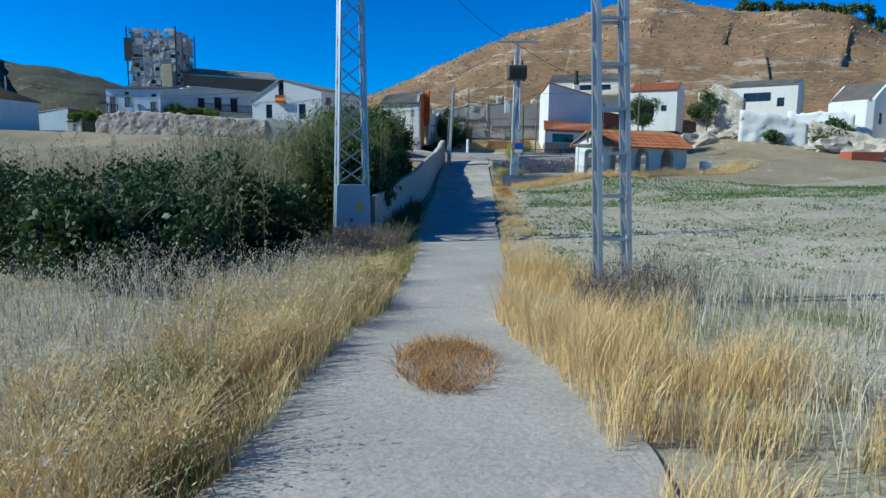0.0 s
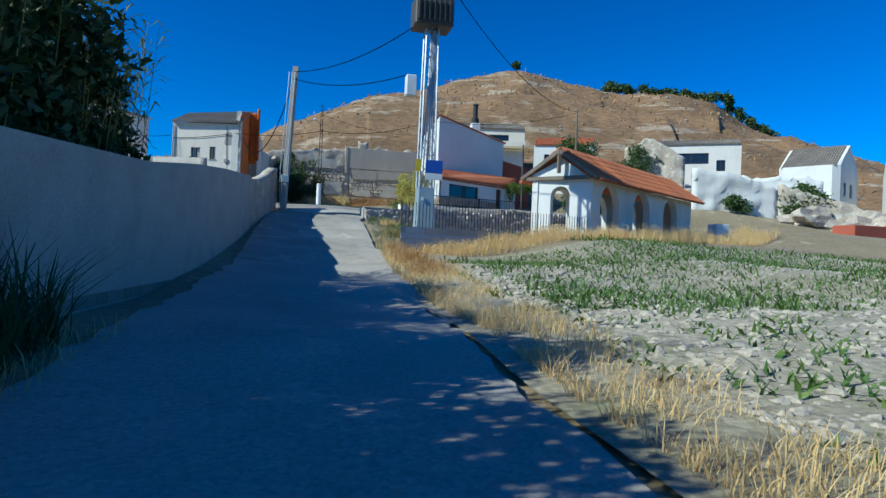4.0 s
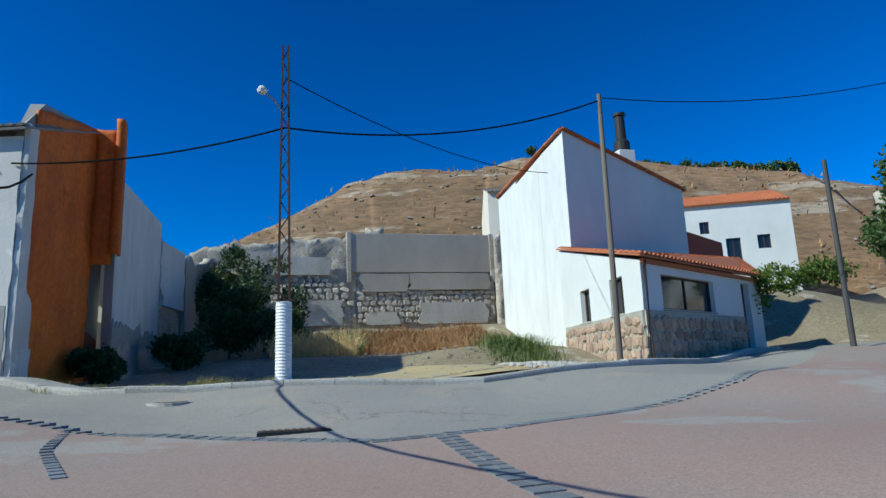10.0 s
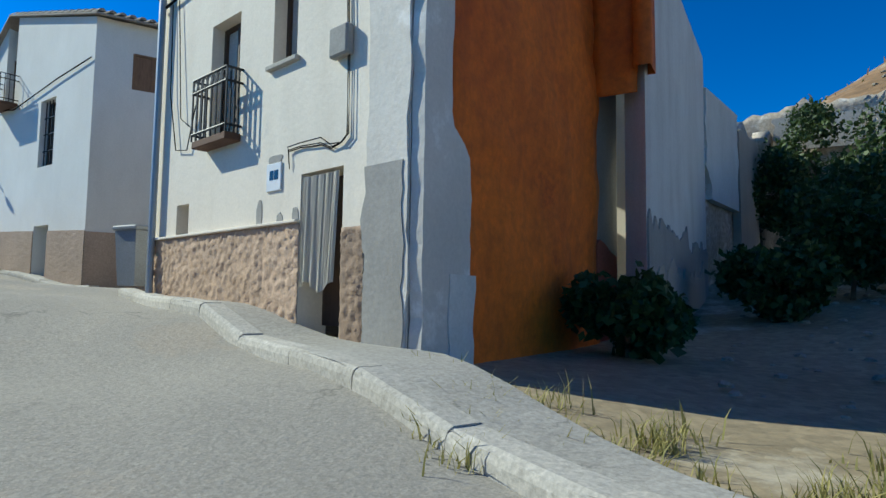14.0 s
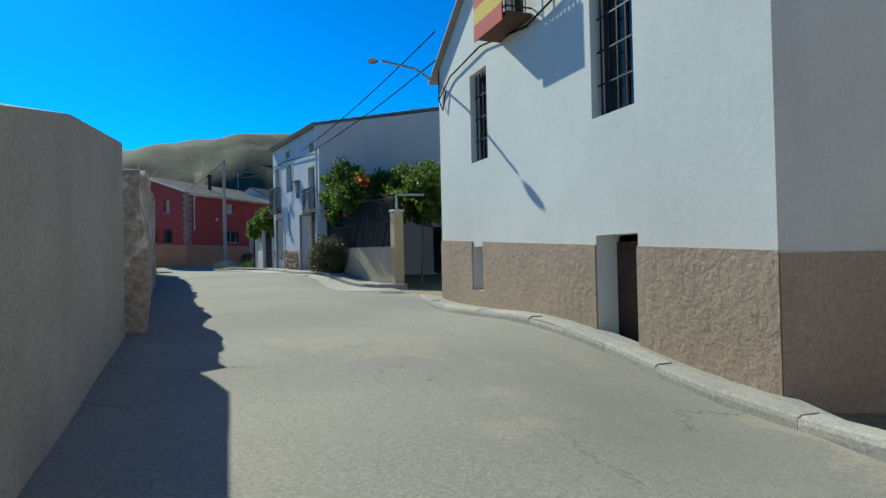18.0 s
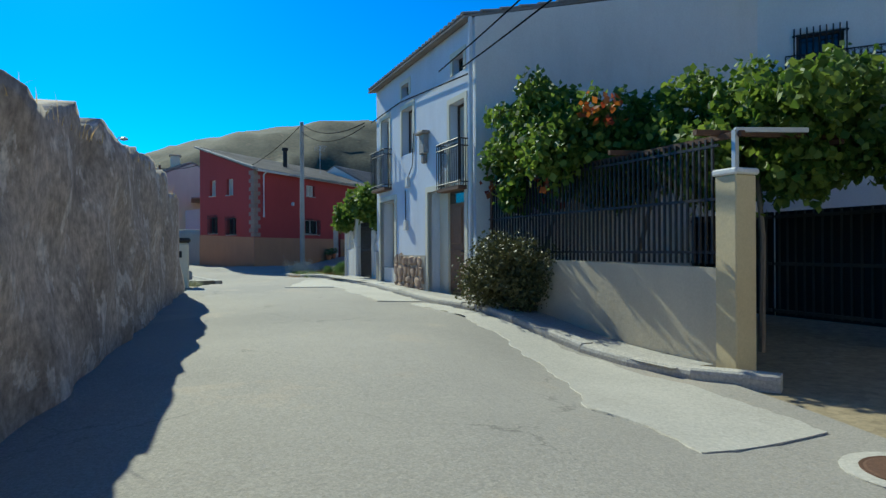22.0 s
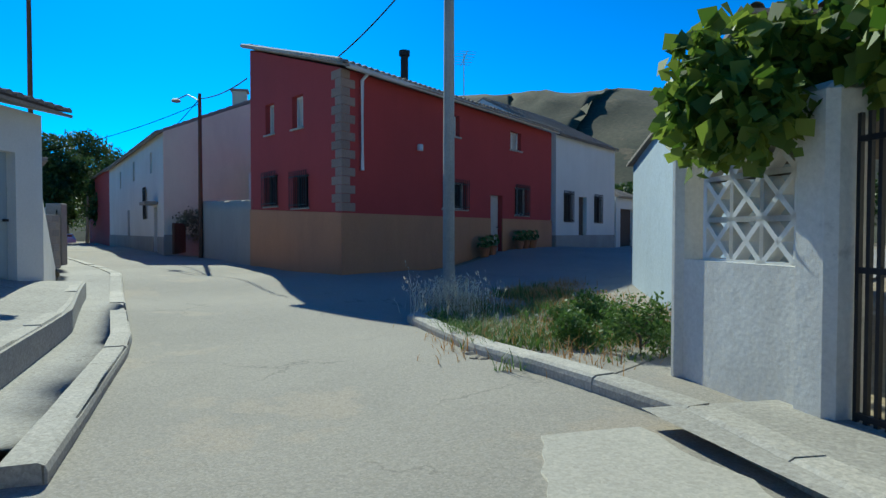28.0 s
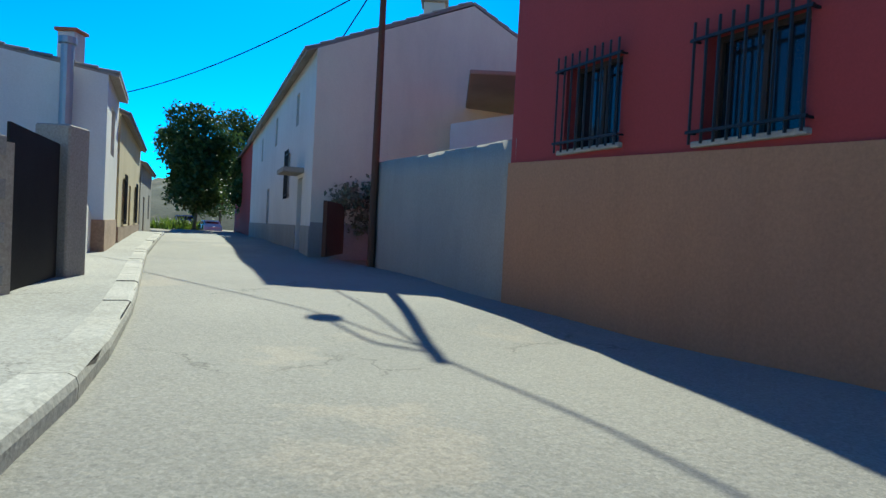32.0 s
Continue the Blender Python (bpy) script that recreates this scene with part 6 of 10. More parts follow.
# ---- yard wall, gate posts and railing under the vine ----
def yard():
    w = thing("yard_wall", "low cream wall with iron railing and yellow gate posts", "wall", (-34, 87, 5.1))
    a, b = (-37.1, 86.85), (-30.85, 87.25)
    f = Face(a, b)
    parts = [part("low_wall", wall_mesh(a, b, 4.7, [(0, 6.35), (f.length, 6.25)], 0.25), M_CREAMWALL, None, "low cream rendered wall")]
    b1 = bmesh.new()
    for z in (6.45, 7.15, 7.85):
        beam(b1, f.p(0.1, 0.12, z), f.p(f.length - 0.1, 0.12, z), 0.035)
    parts.append(part("rail_frame", b1, M_IRON))
    bar_row("baluster", [f.p(0.15 + (f.length - 0.3) * (i + 0.5) / 56, 0.12, 6.3) for i in range(56)], 1.65, 0.03, M_IRON, w)
    own(w, parts)
    for x, y, s in ((-30.68, 87.35, 0.34), (-30.7, 91.0, 0.34)):
        p = thing("gate_post", "square yellow rendered gate post with a capped top", "post", (x, y, 4.7), group="gate posts")
        own(p, [part("shaft", bx(x - s / 2, y - s / 2, 4.6, x + s / 2, y + s / 2, 7.42, 0.015), M_YELLOW), part("cap", bx(x - s / 2 - 0.03, y - s / 2 - 0.03, 7.42, x + s / 2 + 0.03, y + s / 2 + 0.03, 7.5, 0.02), M_WHITE_OLD),
                part("arm", beam(beam(bmesh.new(), (x, y, 7.5), (x, y, 8.0), 0.06), (x, y, 8.0), (x + 0.3, y + 0.9, 8.0), 0.06), M_STEEL)])
    g = thing("yard_gate", "dark iron sheet gate standing open into the yard", "gate", (-33, 91, 5.1))
    leaves = []
    for x0 in (-36.0, -33.58):
        leaf = part("gate_leaf", bx(x0, 91.42, 5.2, x0 + 2.38, 91.45, 7.2, 0.005), M_IRON)
        for z in (5.3, 6.2, 7.1):
            part("rail", bx(x0 + 0.02, 91.37, z - 0.03, x0 + 2.36, 91.42, z + 0.03, 0.005), M_DARKPOLE, leaf)
        bar_row("bar", [Vector((x0 + 0.12 + i * 0.178, 91.39, 5.25)) for i in range(13)], 1.95, 0.03, M_DARKPOLE, leaf)
        leaves.append(leaf)
    own(g, leaves)
    fw = Face((-30.6, 91.2), (-27.4, 94.2))
    y2 = thing("hedge_wall", "yellow rendered garden wall below a clipped hedge", "wall", (-29, 92.5, 5))
    own(y2, [part("wall", wall_mesh((-30.5, 91.2), (-26.6, 94.8), 4.6, 6.2, 0.25), M_YELLOW)])


yard()


def lattice_yard():
    w = thing("patio_wall", "white patio wall with pierced lattice blocks and rounded pillar", "wall", (-47, 87, 5.4))
    parts = []
    f = Face((-50.2, 86.8), (-44.4, 86.9))
    x = lambda v: v + 50.2
    parts.append(part("low_wall", f.boxes((x(-46.1), x(-44.46), 0, 0.22, 5.0, 6.42), (x(-46.1), x(-44.46), 0, 0.22, 7.5, 8.3), (x(-49.9), x(-48.45), 0, 0.22, 5.0, 6.5)), M_WHITE_OLD, None, "whitewashed low wall"))
    for x0, x1, z0, z1 in ((-45.95, -44.5, 6.42, 7.5), (-49.55, -48.5, 6.5, 7.55)):
        n, m = 3, 3
        for i in range(n):
            for j in range(m):
                u0, u1 = x(x0) + (x1 - x0) * i / n, x(x0) + (x1 - x0) * (i + 1) / n
                q0, q1 = z0 + (z1 - z0) * j / m, z0 + (z1 - z0) * (j + 1) / m
                b = bmesh.new()
                t = 0.025
                for p, q in (((u0, q0), (u1, q0)), ((u0, q1), (u1, q1)), ((u0, q0), (u0, q1)), ((u1, q0), (u1, q1)), ((u0, q0), (u1, q1)), ((u0, q1), (u1, q0))):
                    dx, dz = q[0] - p[0], q[1] - p[1]
                    k = 0.022 / math.hypot(dx, dz)
                    v = [b.verts.new(f.p(c[0] + s * dz * k, nn, c[1] - s * dx * k)) for nn in (0.04, 0.16) for c, s in ((p, 1), (q, 1), (q, -1), (p, -1))]
                    for fc in ((0, 1, 2, 3), (7, 6, 5, 4), (0, 4, 5, 1), (1, 5, 6, 2), (2, 6, 7, 3), (3, 7, 4, 0)):
                        b.faces.new([v[c] for c in fc])
                parts.append(part("lattice_block", b, M_WHITE))
    for x0, zt in ((-48.45, 7.75), (-49.95, 7.6), (-46.12, 7.4)):
        parts.append(part("pillar", f.boxes((x(x0), x(x0) + (0.36 if zt > 7.7 else 0.16), -0.06, 0.3, 5.0, zt, 0.06)), M_WHITE_OLD))
    b = bmesh.new()
    for z in (5.55, 6.5, 7.35):
        beam(b, f.p(x(-48.05), 0.12, z), f.p(x(-46.15), 0.12, z), 0.04)
    own(w, parts)
    g = thing("patio_gate", "black iron bar gate between white pillars", "gate", (-47, 87, 5.4))
    own(g, [part("gate_frame", b, M_IRON)])
    bar_row("gate_bar", [f.p(x(-48.05) + 1.9 * i / 24, 0.12, 5.4) for i in range(25)], 2.12, 0.03, M_IRON, g)
    # wall colour is darkened to imitate shade, as the sun strikes these walls
    s = thing("outbuilding", "low bluish limewashed outbuilding, coloured darker as if in shade, with a tiled edge", "building", (-52, 90, 5.4))
    own(s, [part("wall", wall_mesh((-58.3, 90.9), (-50.5, 88.0), 5.0, [(0, 8.3), (3.5, 8.75), (8.3, 9.0)], 0.3), M_BLUEWHITE_SHADE), part("wall", wall_mesh((-57.0, 96), (-58.3, 90.9), 5.0, 8.3, 0.3), M_BLUEWHITE_SHADE),
            tiled_roof(None, (-58.4, 90.8, 8.32), (-57.1, 96.1, 8.32), (-50.5, 87.95, 9.05), (-49.2, 93.2, 9.05), M_TILE_OLD, over=0.15)])


lattice_yard()


# ---- red corner house ----
def red_house():
    h = thing("house", "dark red rendered two-storey house with ochre base and grey quoins", "house", (-65, 87, 5.8))
    a, c, e = (-66.6, 81.5), (-61.3, 84.25), (-70.4, 93.6)
    f, l = Face(a, c), Face(c, e)
    hg = [(1.12, 2.06, 7.54, 8.52), (3.12, 4.1, 7.44, 8.4), (1.2, 1.85, 9.8, 10.75), (3.1, 3.8, 9.75, 10.7)]
    parts = [part("gable_wall", wall_mesh(a, c, 5.2, [(0, 12.75), (f.length, 11.0)], 0.35, hg), M_RED, None, "dark red render")]
    for i, (u0, u1, z0, z1) in enumerate(hg):
        parts.append(window(f, None, u0, u1, z0, z1, 0.2, bars=-0.1 if i < 2 else False, pane_mat=M_SHUTTER if i > 1 else None, frame_mat=M_WHITE if i > 1 else M_DARKWOOD))
    hl = [(4.7, 6.15, 7.5, 8.4), (7.8, 8.7, 5.6, 8.1), (9.7, 10.8, 7.4, 8.5), (4.8, 5.7, 9.9, 10.6), (9.3, 10.2, 9.9, 10.6)]
    parts.append(part("long_wall", wall_mesh(c, e, 5.2, 11.0, 0.35, hl), M_RED, None, "dark red render"))
    for i in (0, 2, 3, 4):
        u0, u1, z0, z1 = hl[i]
        parts.append(window(l, None, u0, u1, z0, z1, 0.2, bars=-0.08 if i in (0, 2) else False, pane_mat=M_SHUTTER if i > 2 else None, frame_mat=M_WHITE))
    parts.append(door(l, None, 7.8, 8.7, 5.9, 8.1, 0.2, M_SHUTTER, 1, "pale door"))
    gbase = wall_mesh(f.p(0, -0.04, 0)[:2], f.p(f.length + 0.045, -0.04, 0)[:2], 5.2, [(0, 7.48), (f.length + 0.04, 7.24)], 0.038)
    parts.append(part("base", gbase, M_OCHRE, None, "ochre painted base course"))
    lb = wall_mesh(l.p(-0.045, -0.04, 0)[:2], l.p(l.length, -0.04, 0)[:2], 5.2, 7.24, 0.038, [(7.8, 8.7, 5.0, 8.1)])
    parts.append(part("base", lb, M_OCHRE))
    for i in range(16):
        z = 7.28 + i * 0.232
        w = 0.5 if i % 2 else 0.3
        q = f.boxes((f.length - w, f.length + 0.028, -0.03, 0.02, z + 0.004, z + 0.228, 0.012))
        lo = l.boxes((-0.028, 0.8 - w, -0.03, 0.02, z + 0.004, z + 0.228, 0.012))
        me = bpy.data.meshes.new("tmp")
        lo.to_mesh(me)
        lo.free()
        q.from_mesh(me)
        bpy.data.meshes.remove(me)
        parts.append(part("quoin", q, M_OLDQUOIN))
    parts.append(part("wall", wall_mesh(e, (-75.7, 90.8), 5.2, [(0, 11.0), (6.0, 12.75)], 0.3), M_RED))
    parts.append(part("wall", wall_mesh((-75.7, 90.8), a, 5.2, 12.75, 0.3), M_RED))
    parts.append(tiled_roof(None, (-61.1, 84.1, 11.05), (-70.3, 93.7, 11.05), (-66.6, 81.3, 12.85), (-75.8, 90.9, 12.85), M_TILE_OLD, over=0.35))
    for i in range(26):
        p = Vector((-61.0, 84.2, 11.12)).lerp(Vector((-66.7, 81.25, 12.92)), i / 26)
        q = Vector((-61.0, 84.2, 11.12)).lerp(Vector((-66.7, 81.25, 12.92)), (i + 0.9) / 26)
        parts.append(part("verge_tile", beam(bmesh.new(), p, q, 0.2, 0.14, 6), M_KERB))
    gut = tube(bmesh.new(), [l.p(-0.1, -0.32, 11.0), l.p(l.length, -0.32, 11.0)], 0.08, 8)
    parts.append(part("gutter", gut, M_ENAMEL))
    parts.append(part("downpipe", tube(bmesh.new(), [l.p(0.75, -0.3, 11.0), l.p(0.72, -0.08, 10.8), l.p(0.72, -0.08, 8.4)], 0.05, 8), M_ENAMEL))
    parts.append(part("wall_lamp", l.boxes((3.3, 3.45, -0.14, 0, 9.2, 9.4, 0.02)), M_ENAMEL))
    parts.append(part("flue", lathe(bmesh.new(), (-67.5, 86.8, 11.6), [(0.14, 0), (0.14, 1.5), (0.2, 1.52), (0.2, 1.7)], 12), M_BLACK))
    aer = bmesh.new()
    beam(aer, (-69.5, 89.5, 11.8), (-69.5, 89.5, 13.9), 0.03)
    for i in range(6):
        beam(aer, (-69.5 + 0.2 * i - 0.5, 89.1, 13.6 + 0.05 * i), (-69.5 + 0.2 * i - 0.5, 89.9, 13.6 + 0.05 * i), 0.012)
    beam(aer, (-70.1, 89.5, 13.55), (-68.9, 89.5, 13.85), 0.02)
    parts.append(part("aerial", aer, M_STEEL))
    own(h, parts)
    for u in (6.6, 7.1, 9.2, 9.7, 10.3):
        p = l.p(u, -0.45, 0)
        pot = thing("flower_pot", "terracotta pot with a red-flowering plant by the door", "plant pot", (p.x, p.y, Z(p.x, p.y)), group="pots by the red house")
        z = Z(p.x, p.y)
        own(pot, [part("pot", lathe(bmesh.new(), (p.x, p.y, z), [(0.14, 0), (0.2, 0.3), (0.22, 0.32), (0.19, 0.33)], 12), M_TILE), leaves("plant", [(p.x, p.y, z + 0.5, 0.3, 0.3, 0.25)], 90, 0.08, M_WEED, 5), leaves("flowers", [(p.x, p.y, z + 0.6, 0.28, 0.28, 0.2)], 25, 0.06, M_VINE_RED, 6)])


def leaves(name, blobs, count, size, mat, seed, flat=0.5, shell=0.55, kind=""):
    """Small leaf blades scattered through ellipsoids (x, y, z, rx, ry, rz)."""
    rs = np.random.RandomState(seed)
    vol = np.array([b[3] * b[4] * b[5] for b in blobs]) ** 0.8
    which = rs.choice(len(blobs), count, p=vol / vol.sum())
    bl = np.array(blobs)[which]
    d = rs.normal(size=(count, 3))
    d /= np.linalg.norm(d, axis=1)[:, None]
    r = (shell + (1 - shell) * rs.rand(count)) * (0.8 + 0.35 * rs.rand(count))
    c = bl[:, :3] + d * bl[:, 3:6] * r[:, None]
    u = rs.normal(size=(count, 3))
    u /= np.linalg.norm(u, axis=1)[:, None]
    w = np.cross(u, rs.normal(size=(count, 3)))
    w /= np.linalg.norm(w, axis=1)[:, None]
    s = size * rs.uniform(0.6, 1.3, count)[:, None]
    v = np.stack([c - u * s, c + w * s * flat, c + u * s, c - w * s * flat], 1).reshape(-1, 3)
    f = np.arange(count * 4).reshape(-1, 4)
    ob = mesh_ob(name, v.tolist(), f.tolist(), mat)
    return ob





# ---- farther houses along the street ----
def simple_house(label, corners, z0, eave, mat, roof_mat, ridge, windows=(), name="house", base=None, roof_over=0.2):
    """A house on four plan corners (the first two on the seen side), with a gabled roof along that side."""
    h = thing(name, label, "house", (*corners[0], z0))
    parts = []
    n = len(corners)
    for i in range(4):
        p, q = corners[i], corners[(i + 1) % 4]
        mine = [w for w in windows if w[0] == i]
        L = (Vector(q) - Vector(p)).length
        prof = eave if i in (0, 2) else [(0, eave), (L / 2, ridge), (L, eave)]
        parts.append(part("wall", wall_mesh(p, q, z0, prof, 0.3, [w[1:5] for w in mine]), mat))
        f = Face(p, q)
        for w in mine:
            if len(w) > 5 and w[5] == "door":
                parts.append(door(f, None, *w[1:5], 0.2, M_DARKWOOD))
            else:
                parts.append(window(f, None, *w[1:5], 0.15, sill=False, bars=-0.06 if len(w) > 5 else False))
        if base:
            parts.append(part("base", f.boxes((0, L, -0.03, 0, z0, base[0])), base[1]))
    c = [Vector((*p, eave)) for p in corners]
    m1, m2 = (c[1] + c[2]) / 2, (c[3] + c[0]) / 2
    m1.z = m2.z = ridge
    parts.append(tiled_roof(None, c[0], c[1], m2, m1, roof_mat, over=roof_over))
    parts.append(tiled_roof(None, c[2], c[3], m1, m2, roof_mat, over=roof_over))
    return own(h, parts)
red_house()

# ---- beige row down the street ----
def beige_house():
    h = thing("house", "long beige rendered row house with a stained base and roof chimney", "house", (-80, 76, 5.8))
    c, far = (-74.9, 77.0), (-95.0, 69.0)
    side = (-77.0, 81.2)
    f, s = Face(far, c), Face(c, (-78.9, 85.2))
    L = f.length
    holes = [(L - 3.6, L - 3.0, 9.6, 10.6), (L - 5.4, L - 4.6, 7.4, 8.9), (L - 9.5, L - 8.8, 9.6, 10.7), (L - 12, L - 11, 5.2, 8.0), (L - 15.5, L - 14.8, 9.5, 10.6), (L - 2.6, L - 1.7, 5.2, 7.9)]
    parts = [part("front_wall", wall_mesh(far, c, 5.2, 11.2, 0.3, holes), M_GREYWHITE, None, "off-white street front")]
    for i, (u0, u1, z0, z1) in enumerate(holes):
        if i in (3, 5):
            parts.append(door(f, None, u0, u1, 5.6, z1, 0.2, M_DARKWOOD))
        else:
            parts.append(window(f, None, u0, u1, z0, z1, 0.15, bars=-0.08 if i == 1 else False, sill=False))
    Ls = s.length
    parts.append(part("side_wall", wall_mesh(c, (-78.9, 85.2), 5.2, [(0, 11.2), (Ls * 0.5, 13.2), (Ls, 11.2)], 0.3, [(2.5, 3.0, 10.9, 11.4)]), M_BEIGE, None, "beige gable wall"))
    parts.append(window(s, None, 2.5, 3.0, 10.9, 11.4, 0.15, sill=False))
    parts.append(part("base", s.boxes((0, Ls, -0.03, 0, 5.2, 6.6)), M_CEMENT))
    parts.append(part("base", f.boxes((0, L - 2.7, -0.03, 0, 5.2, 6.5), (L - 1.6, L, -0.03, 0, 5.2, 6.5)), M_CEMENT))
    parts.append(part("wall", wall_mesh((-78.9, 85.2), (-99, 77), 5.2, 11.2, 0.3), M_BEIGE))
    parts.append(tiled_roof(None, (-95, 69, 11.2), (-74.9, 77, 11.2), (-97, 73, 13.2), (-76.9, 81.1, 13.25), M_TILE_OLD, over=0.3))
    parts.append(tiled_roof(None, (-78.9, 85.2, 11.2), (-99, 77, 11.2), (-76.9, 81.1, 13.25), (-97, 73, 13.2), M_TILE_OLD, over=0.3))
    ch = part("chimney", bx(-79.6, 79.5, 12.6, -78.9, 80.2, 14.0, 0.03), M_BEIGE)
    part("chimney_cap", bx(-79.7, 79.4, 14.0, -78.8, 80.3, 14.1, 0.02), M_CEMENT, ch)
    parts.append(ch)
    parts.append(part("porch_roof", f.boxes((L - 2.9, L - 1.4, -0.6, 0, 8.0, 8.15, 0.02)), M_TILE_OLD))
    own(h, parts)
    w = thing("lean_to", "whitewashed lean-to with a pale roof beside the beige house", "building", (-75, 82, 5.8))
    own(w, [part("wall", wall_mesh((-75.6, 80.6), (-72.6, 86.5), 5.2, [(0, 9.5), (6.6, 10.2)], 0.3), M_WHITE), part("roof", bx(-79, 81, 10.2, -72.8, 87, 10.3, 0.02), M_TILE_OLD)])
    rough_wall("garden_wall", (-72.4, 79.0), (-66.5, 81.55), 5.3, [(0, 8.0), (6.4, 7.8)], 0.25, M_PANEL, "brownish grey rendered garden wall", seed=81, amp=0.02, step=0.4, jag=0.02)
    ga = part("iron_gate", bx(-75.0, 77.8, 5.8, -72.6, 77.9, 7.1, 0.01), M_RUST)
    tagged(ga, "low rusty iron gate before a shrub", "gate")


beige_house()
simple_house("white terraced house with a garage door down the side street", [(-70.6, 93.9), (-75.2, 99.0), (-81.2, 94.0), (-76.6, 88.9)], 5.4, 11.0, M_WHITE, M_TILE_OLD, 13.0, [(0, 0.8, 1.7, 7.2, 8.5, "b"), (0, 2.4, 3.3, 5.6, 8.4, "door"), (0, 4.2, 5.1, 7.2, 8.5, "b")], base=(6.6, M_CEMENT))
simple_house("small white garage with a dark door", [(-75.4, 99.2), (-77.7, 101.8), (-81.2, 99.0), (-78.9, 96.4)], 5.4, 8.6, M_WHITE, M_TILE_OLD, 9.4, [(0, 0.6, 2.6, 5.2, 8.0, "door")])
simple_house("tall red house beyond the beige row", [(-112, 62.3), (-96.5, 68.6), (-99, 75), (-114, 69)], 5.2, 11.5, M_RED, M_TILE_OLD, 13.2)


def solid_strip(name, left, right, mat, lift):
    """A raised slab between two lines, with sides down into the ground."""
    n = 14
    a, b = ([Vector((*np.array([np.interp(k / n * (len(l) - 1), range(len(l)), [p[c] for p in l]) for c in (0, 1)]), 0)) for k in range(n + 1)] for l in (left, right))
    bm = bmesh.new()
    ring = []
    for p, q in zip(a, b):
        zp, zq = Z(p.x, p.y), Z(q.x, q.y)
        ring.append([bm.verts.new((p.x, p.y, zp - 0.4)), bm.verts.new((p.x, p.y, zp + lift)), bm.verts.new((q.x, q.y, zq + lift)), bm.verts.new((q.x, q.y, zq - 0.4))])
    for r0, r1 in zip(ring, ring[1:]):
        for k in range(3):
            bm.faces.new((r0[k], r0[k + 1], r1[k + 1], r1[k]))
    bm.faces.new(ring[0])
    bm.faces.new(ring[-1][::-1])
    bmesh.ops.recalc_face_normals(bm, faces=bm.faces)
    return part(name, bm, mat)


def left_side():
    s = thing("shed", "white rendered shed with a dark metal door and tiled eave", "shed", (-53, 77.5, 5.5))
    a, b = (-47.6, 76.9), (-56.5, 79.0)
    f = Face(a, b)
    parts = [part("front_wall", wall_mesh(a, b, 5.0, 8.7, 0.3, [(7.7, 8.5, 5.0, 8.0)]), M_WHITE, None, "bluish white render"), part("wall", wall_mesh(b, (-58.2, 73), 5.0, 8.7, 0.3), M_WHITE),
             part("wall", wall_mesh((-49.5, 70.8), a, 5.0, 8.7, 0.3), M_WHITE), door(f, None, 7.7, 8.5, 5.9, 8.0, 0.15, M_STEELBOX, 1, "dark grey metal door"),
             tiled_roof(None, (-47.4, 77.0, 8.75), (-56.7, 79.2, 8.75), (-49.2, 70.8, 10.2), (-58.5, 73, 10.2), M_TILE_OLD, over=0.25)]
    own(s, parts)
    pav = strip("pavement_left", [(-48.5, 81.98), (-53, 81.28), (-57.5, 79.98), (-61.4, 78.88), (-64, 77.78), (-73, 73.58), (-84, 68.98)], [(-48.5, 77.3), (-53, 78.3), (-57, 78.8), (-61.2, 77.6), (-63.9, 76.5), (-73, 72.2), (-84, 67.6)], M_PAVE, 0.125, 0.6, 5, ragged=0.01)
    tagged(pav, "dusty concrete pavement", "pavement", kind="structure")
    up = solid_strip("pavement_upper", [(-50.0, 81.0), (-53.5, 80.45), (-57.0, 79.5)], [(-49.5, 77.0), (-53.5, 77.9), (-56.4, 78.9)], M_PAVE, 0.42)
    tagged(up, "raised concrete ramp before the shed", "pavement", kind="structure")
    kerb("ramp_edge", [(-50.0, 81.0), (-53.5, 80.45), (-57.0, 79.5)], 0.2, 0.44, "concrete edge of the raised ramp", flip=1)
    rw = part("ramp_wall", wall_mesh((-56.5, 79.0), (-59.5, 78.1), 5.4, [(0, 7.3), (1.6, 6.6), (3.1, 6.0)], 0.2), M_WHITE_OLD)
    tagged(rw, "sloping white parapet beside the shed", "wall", kind="structure")
    block_wall("gate_wall", (-58.5, 76.5), (-64.0, 76.62), 5.2, 7.15, 0.22, "bare concrete block wall by the gate", M_BLOCK, limit=200, seed=9)
    for x, y, zt in ((-66.05, 75.8, 7.6),):
        p = part("gate_pillar", bx(x - 0.22, y - 0.22, 5.2, x + 0.22, y + 0.22, zt, 0.02), M_BLOCK)
        tagged(p, "concrete block gate pillar with a cap", "post", "gate posts")
    g = thing("yard_gate", "grey sheet metal gate with spiked bars on top", "gate", (-65.7, 76.1, 5.4))
    gf = Face((-64.05, 76.52), (-65.85, 75.88))
    own(g, [part("gate_sheet", gf.boxes((0, gf.length, 0.02, 0.05, 5.5, 7.0)), M_STEELBOX)])
    bar_row("gate_bar", [gf.p(gf.length * (i + 0.5) / 30, 0, 5.5) for i in range(30)], 1.85, 0.03, M_IRON, g)
    w3 = part("white_wall", wall_mesh((-66.3, 75.62), (-71.3, 73.2), 5.2, [(0, 7.5), (3, 7.0), (5.6, 6.5)], 0.2), M_WHITE)
    tagged(w3, "low white sloping garden wall", "wall", kind="structure")
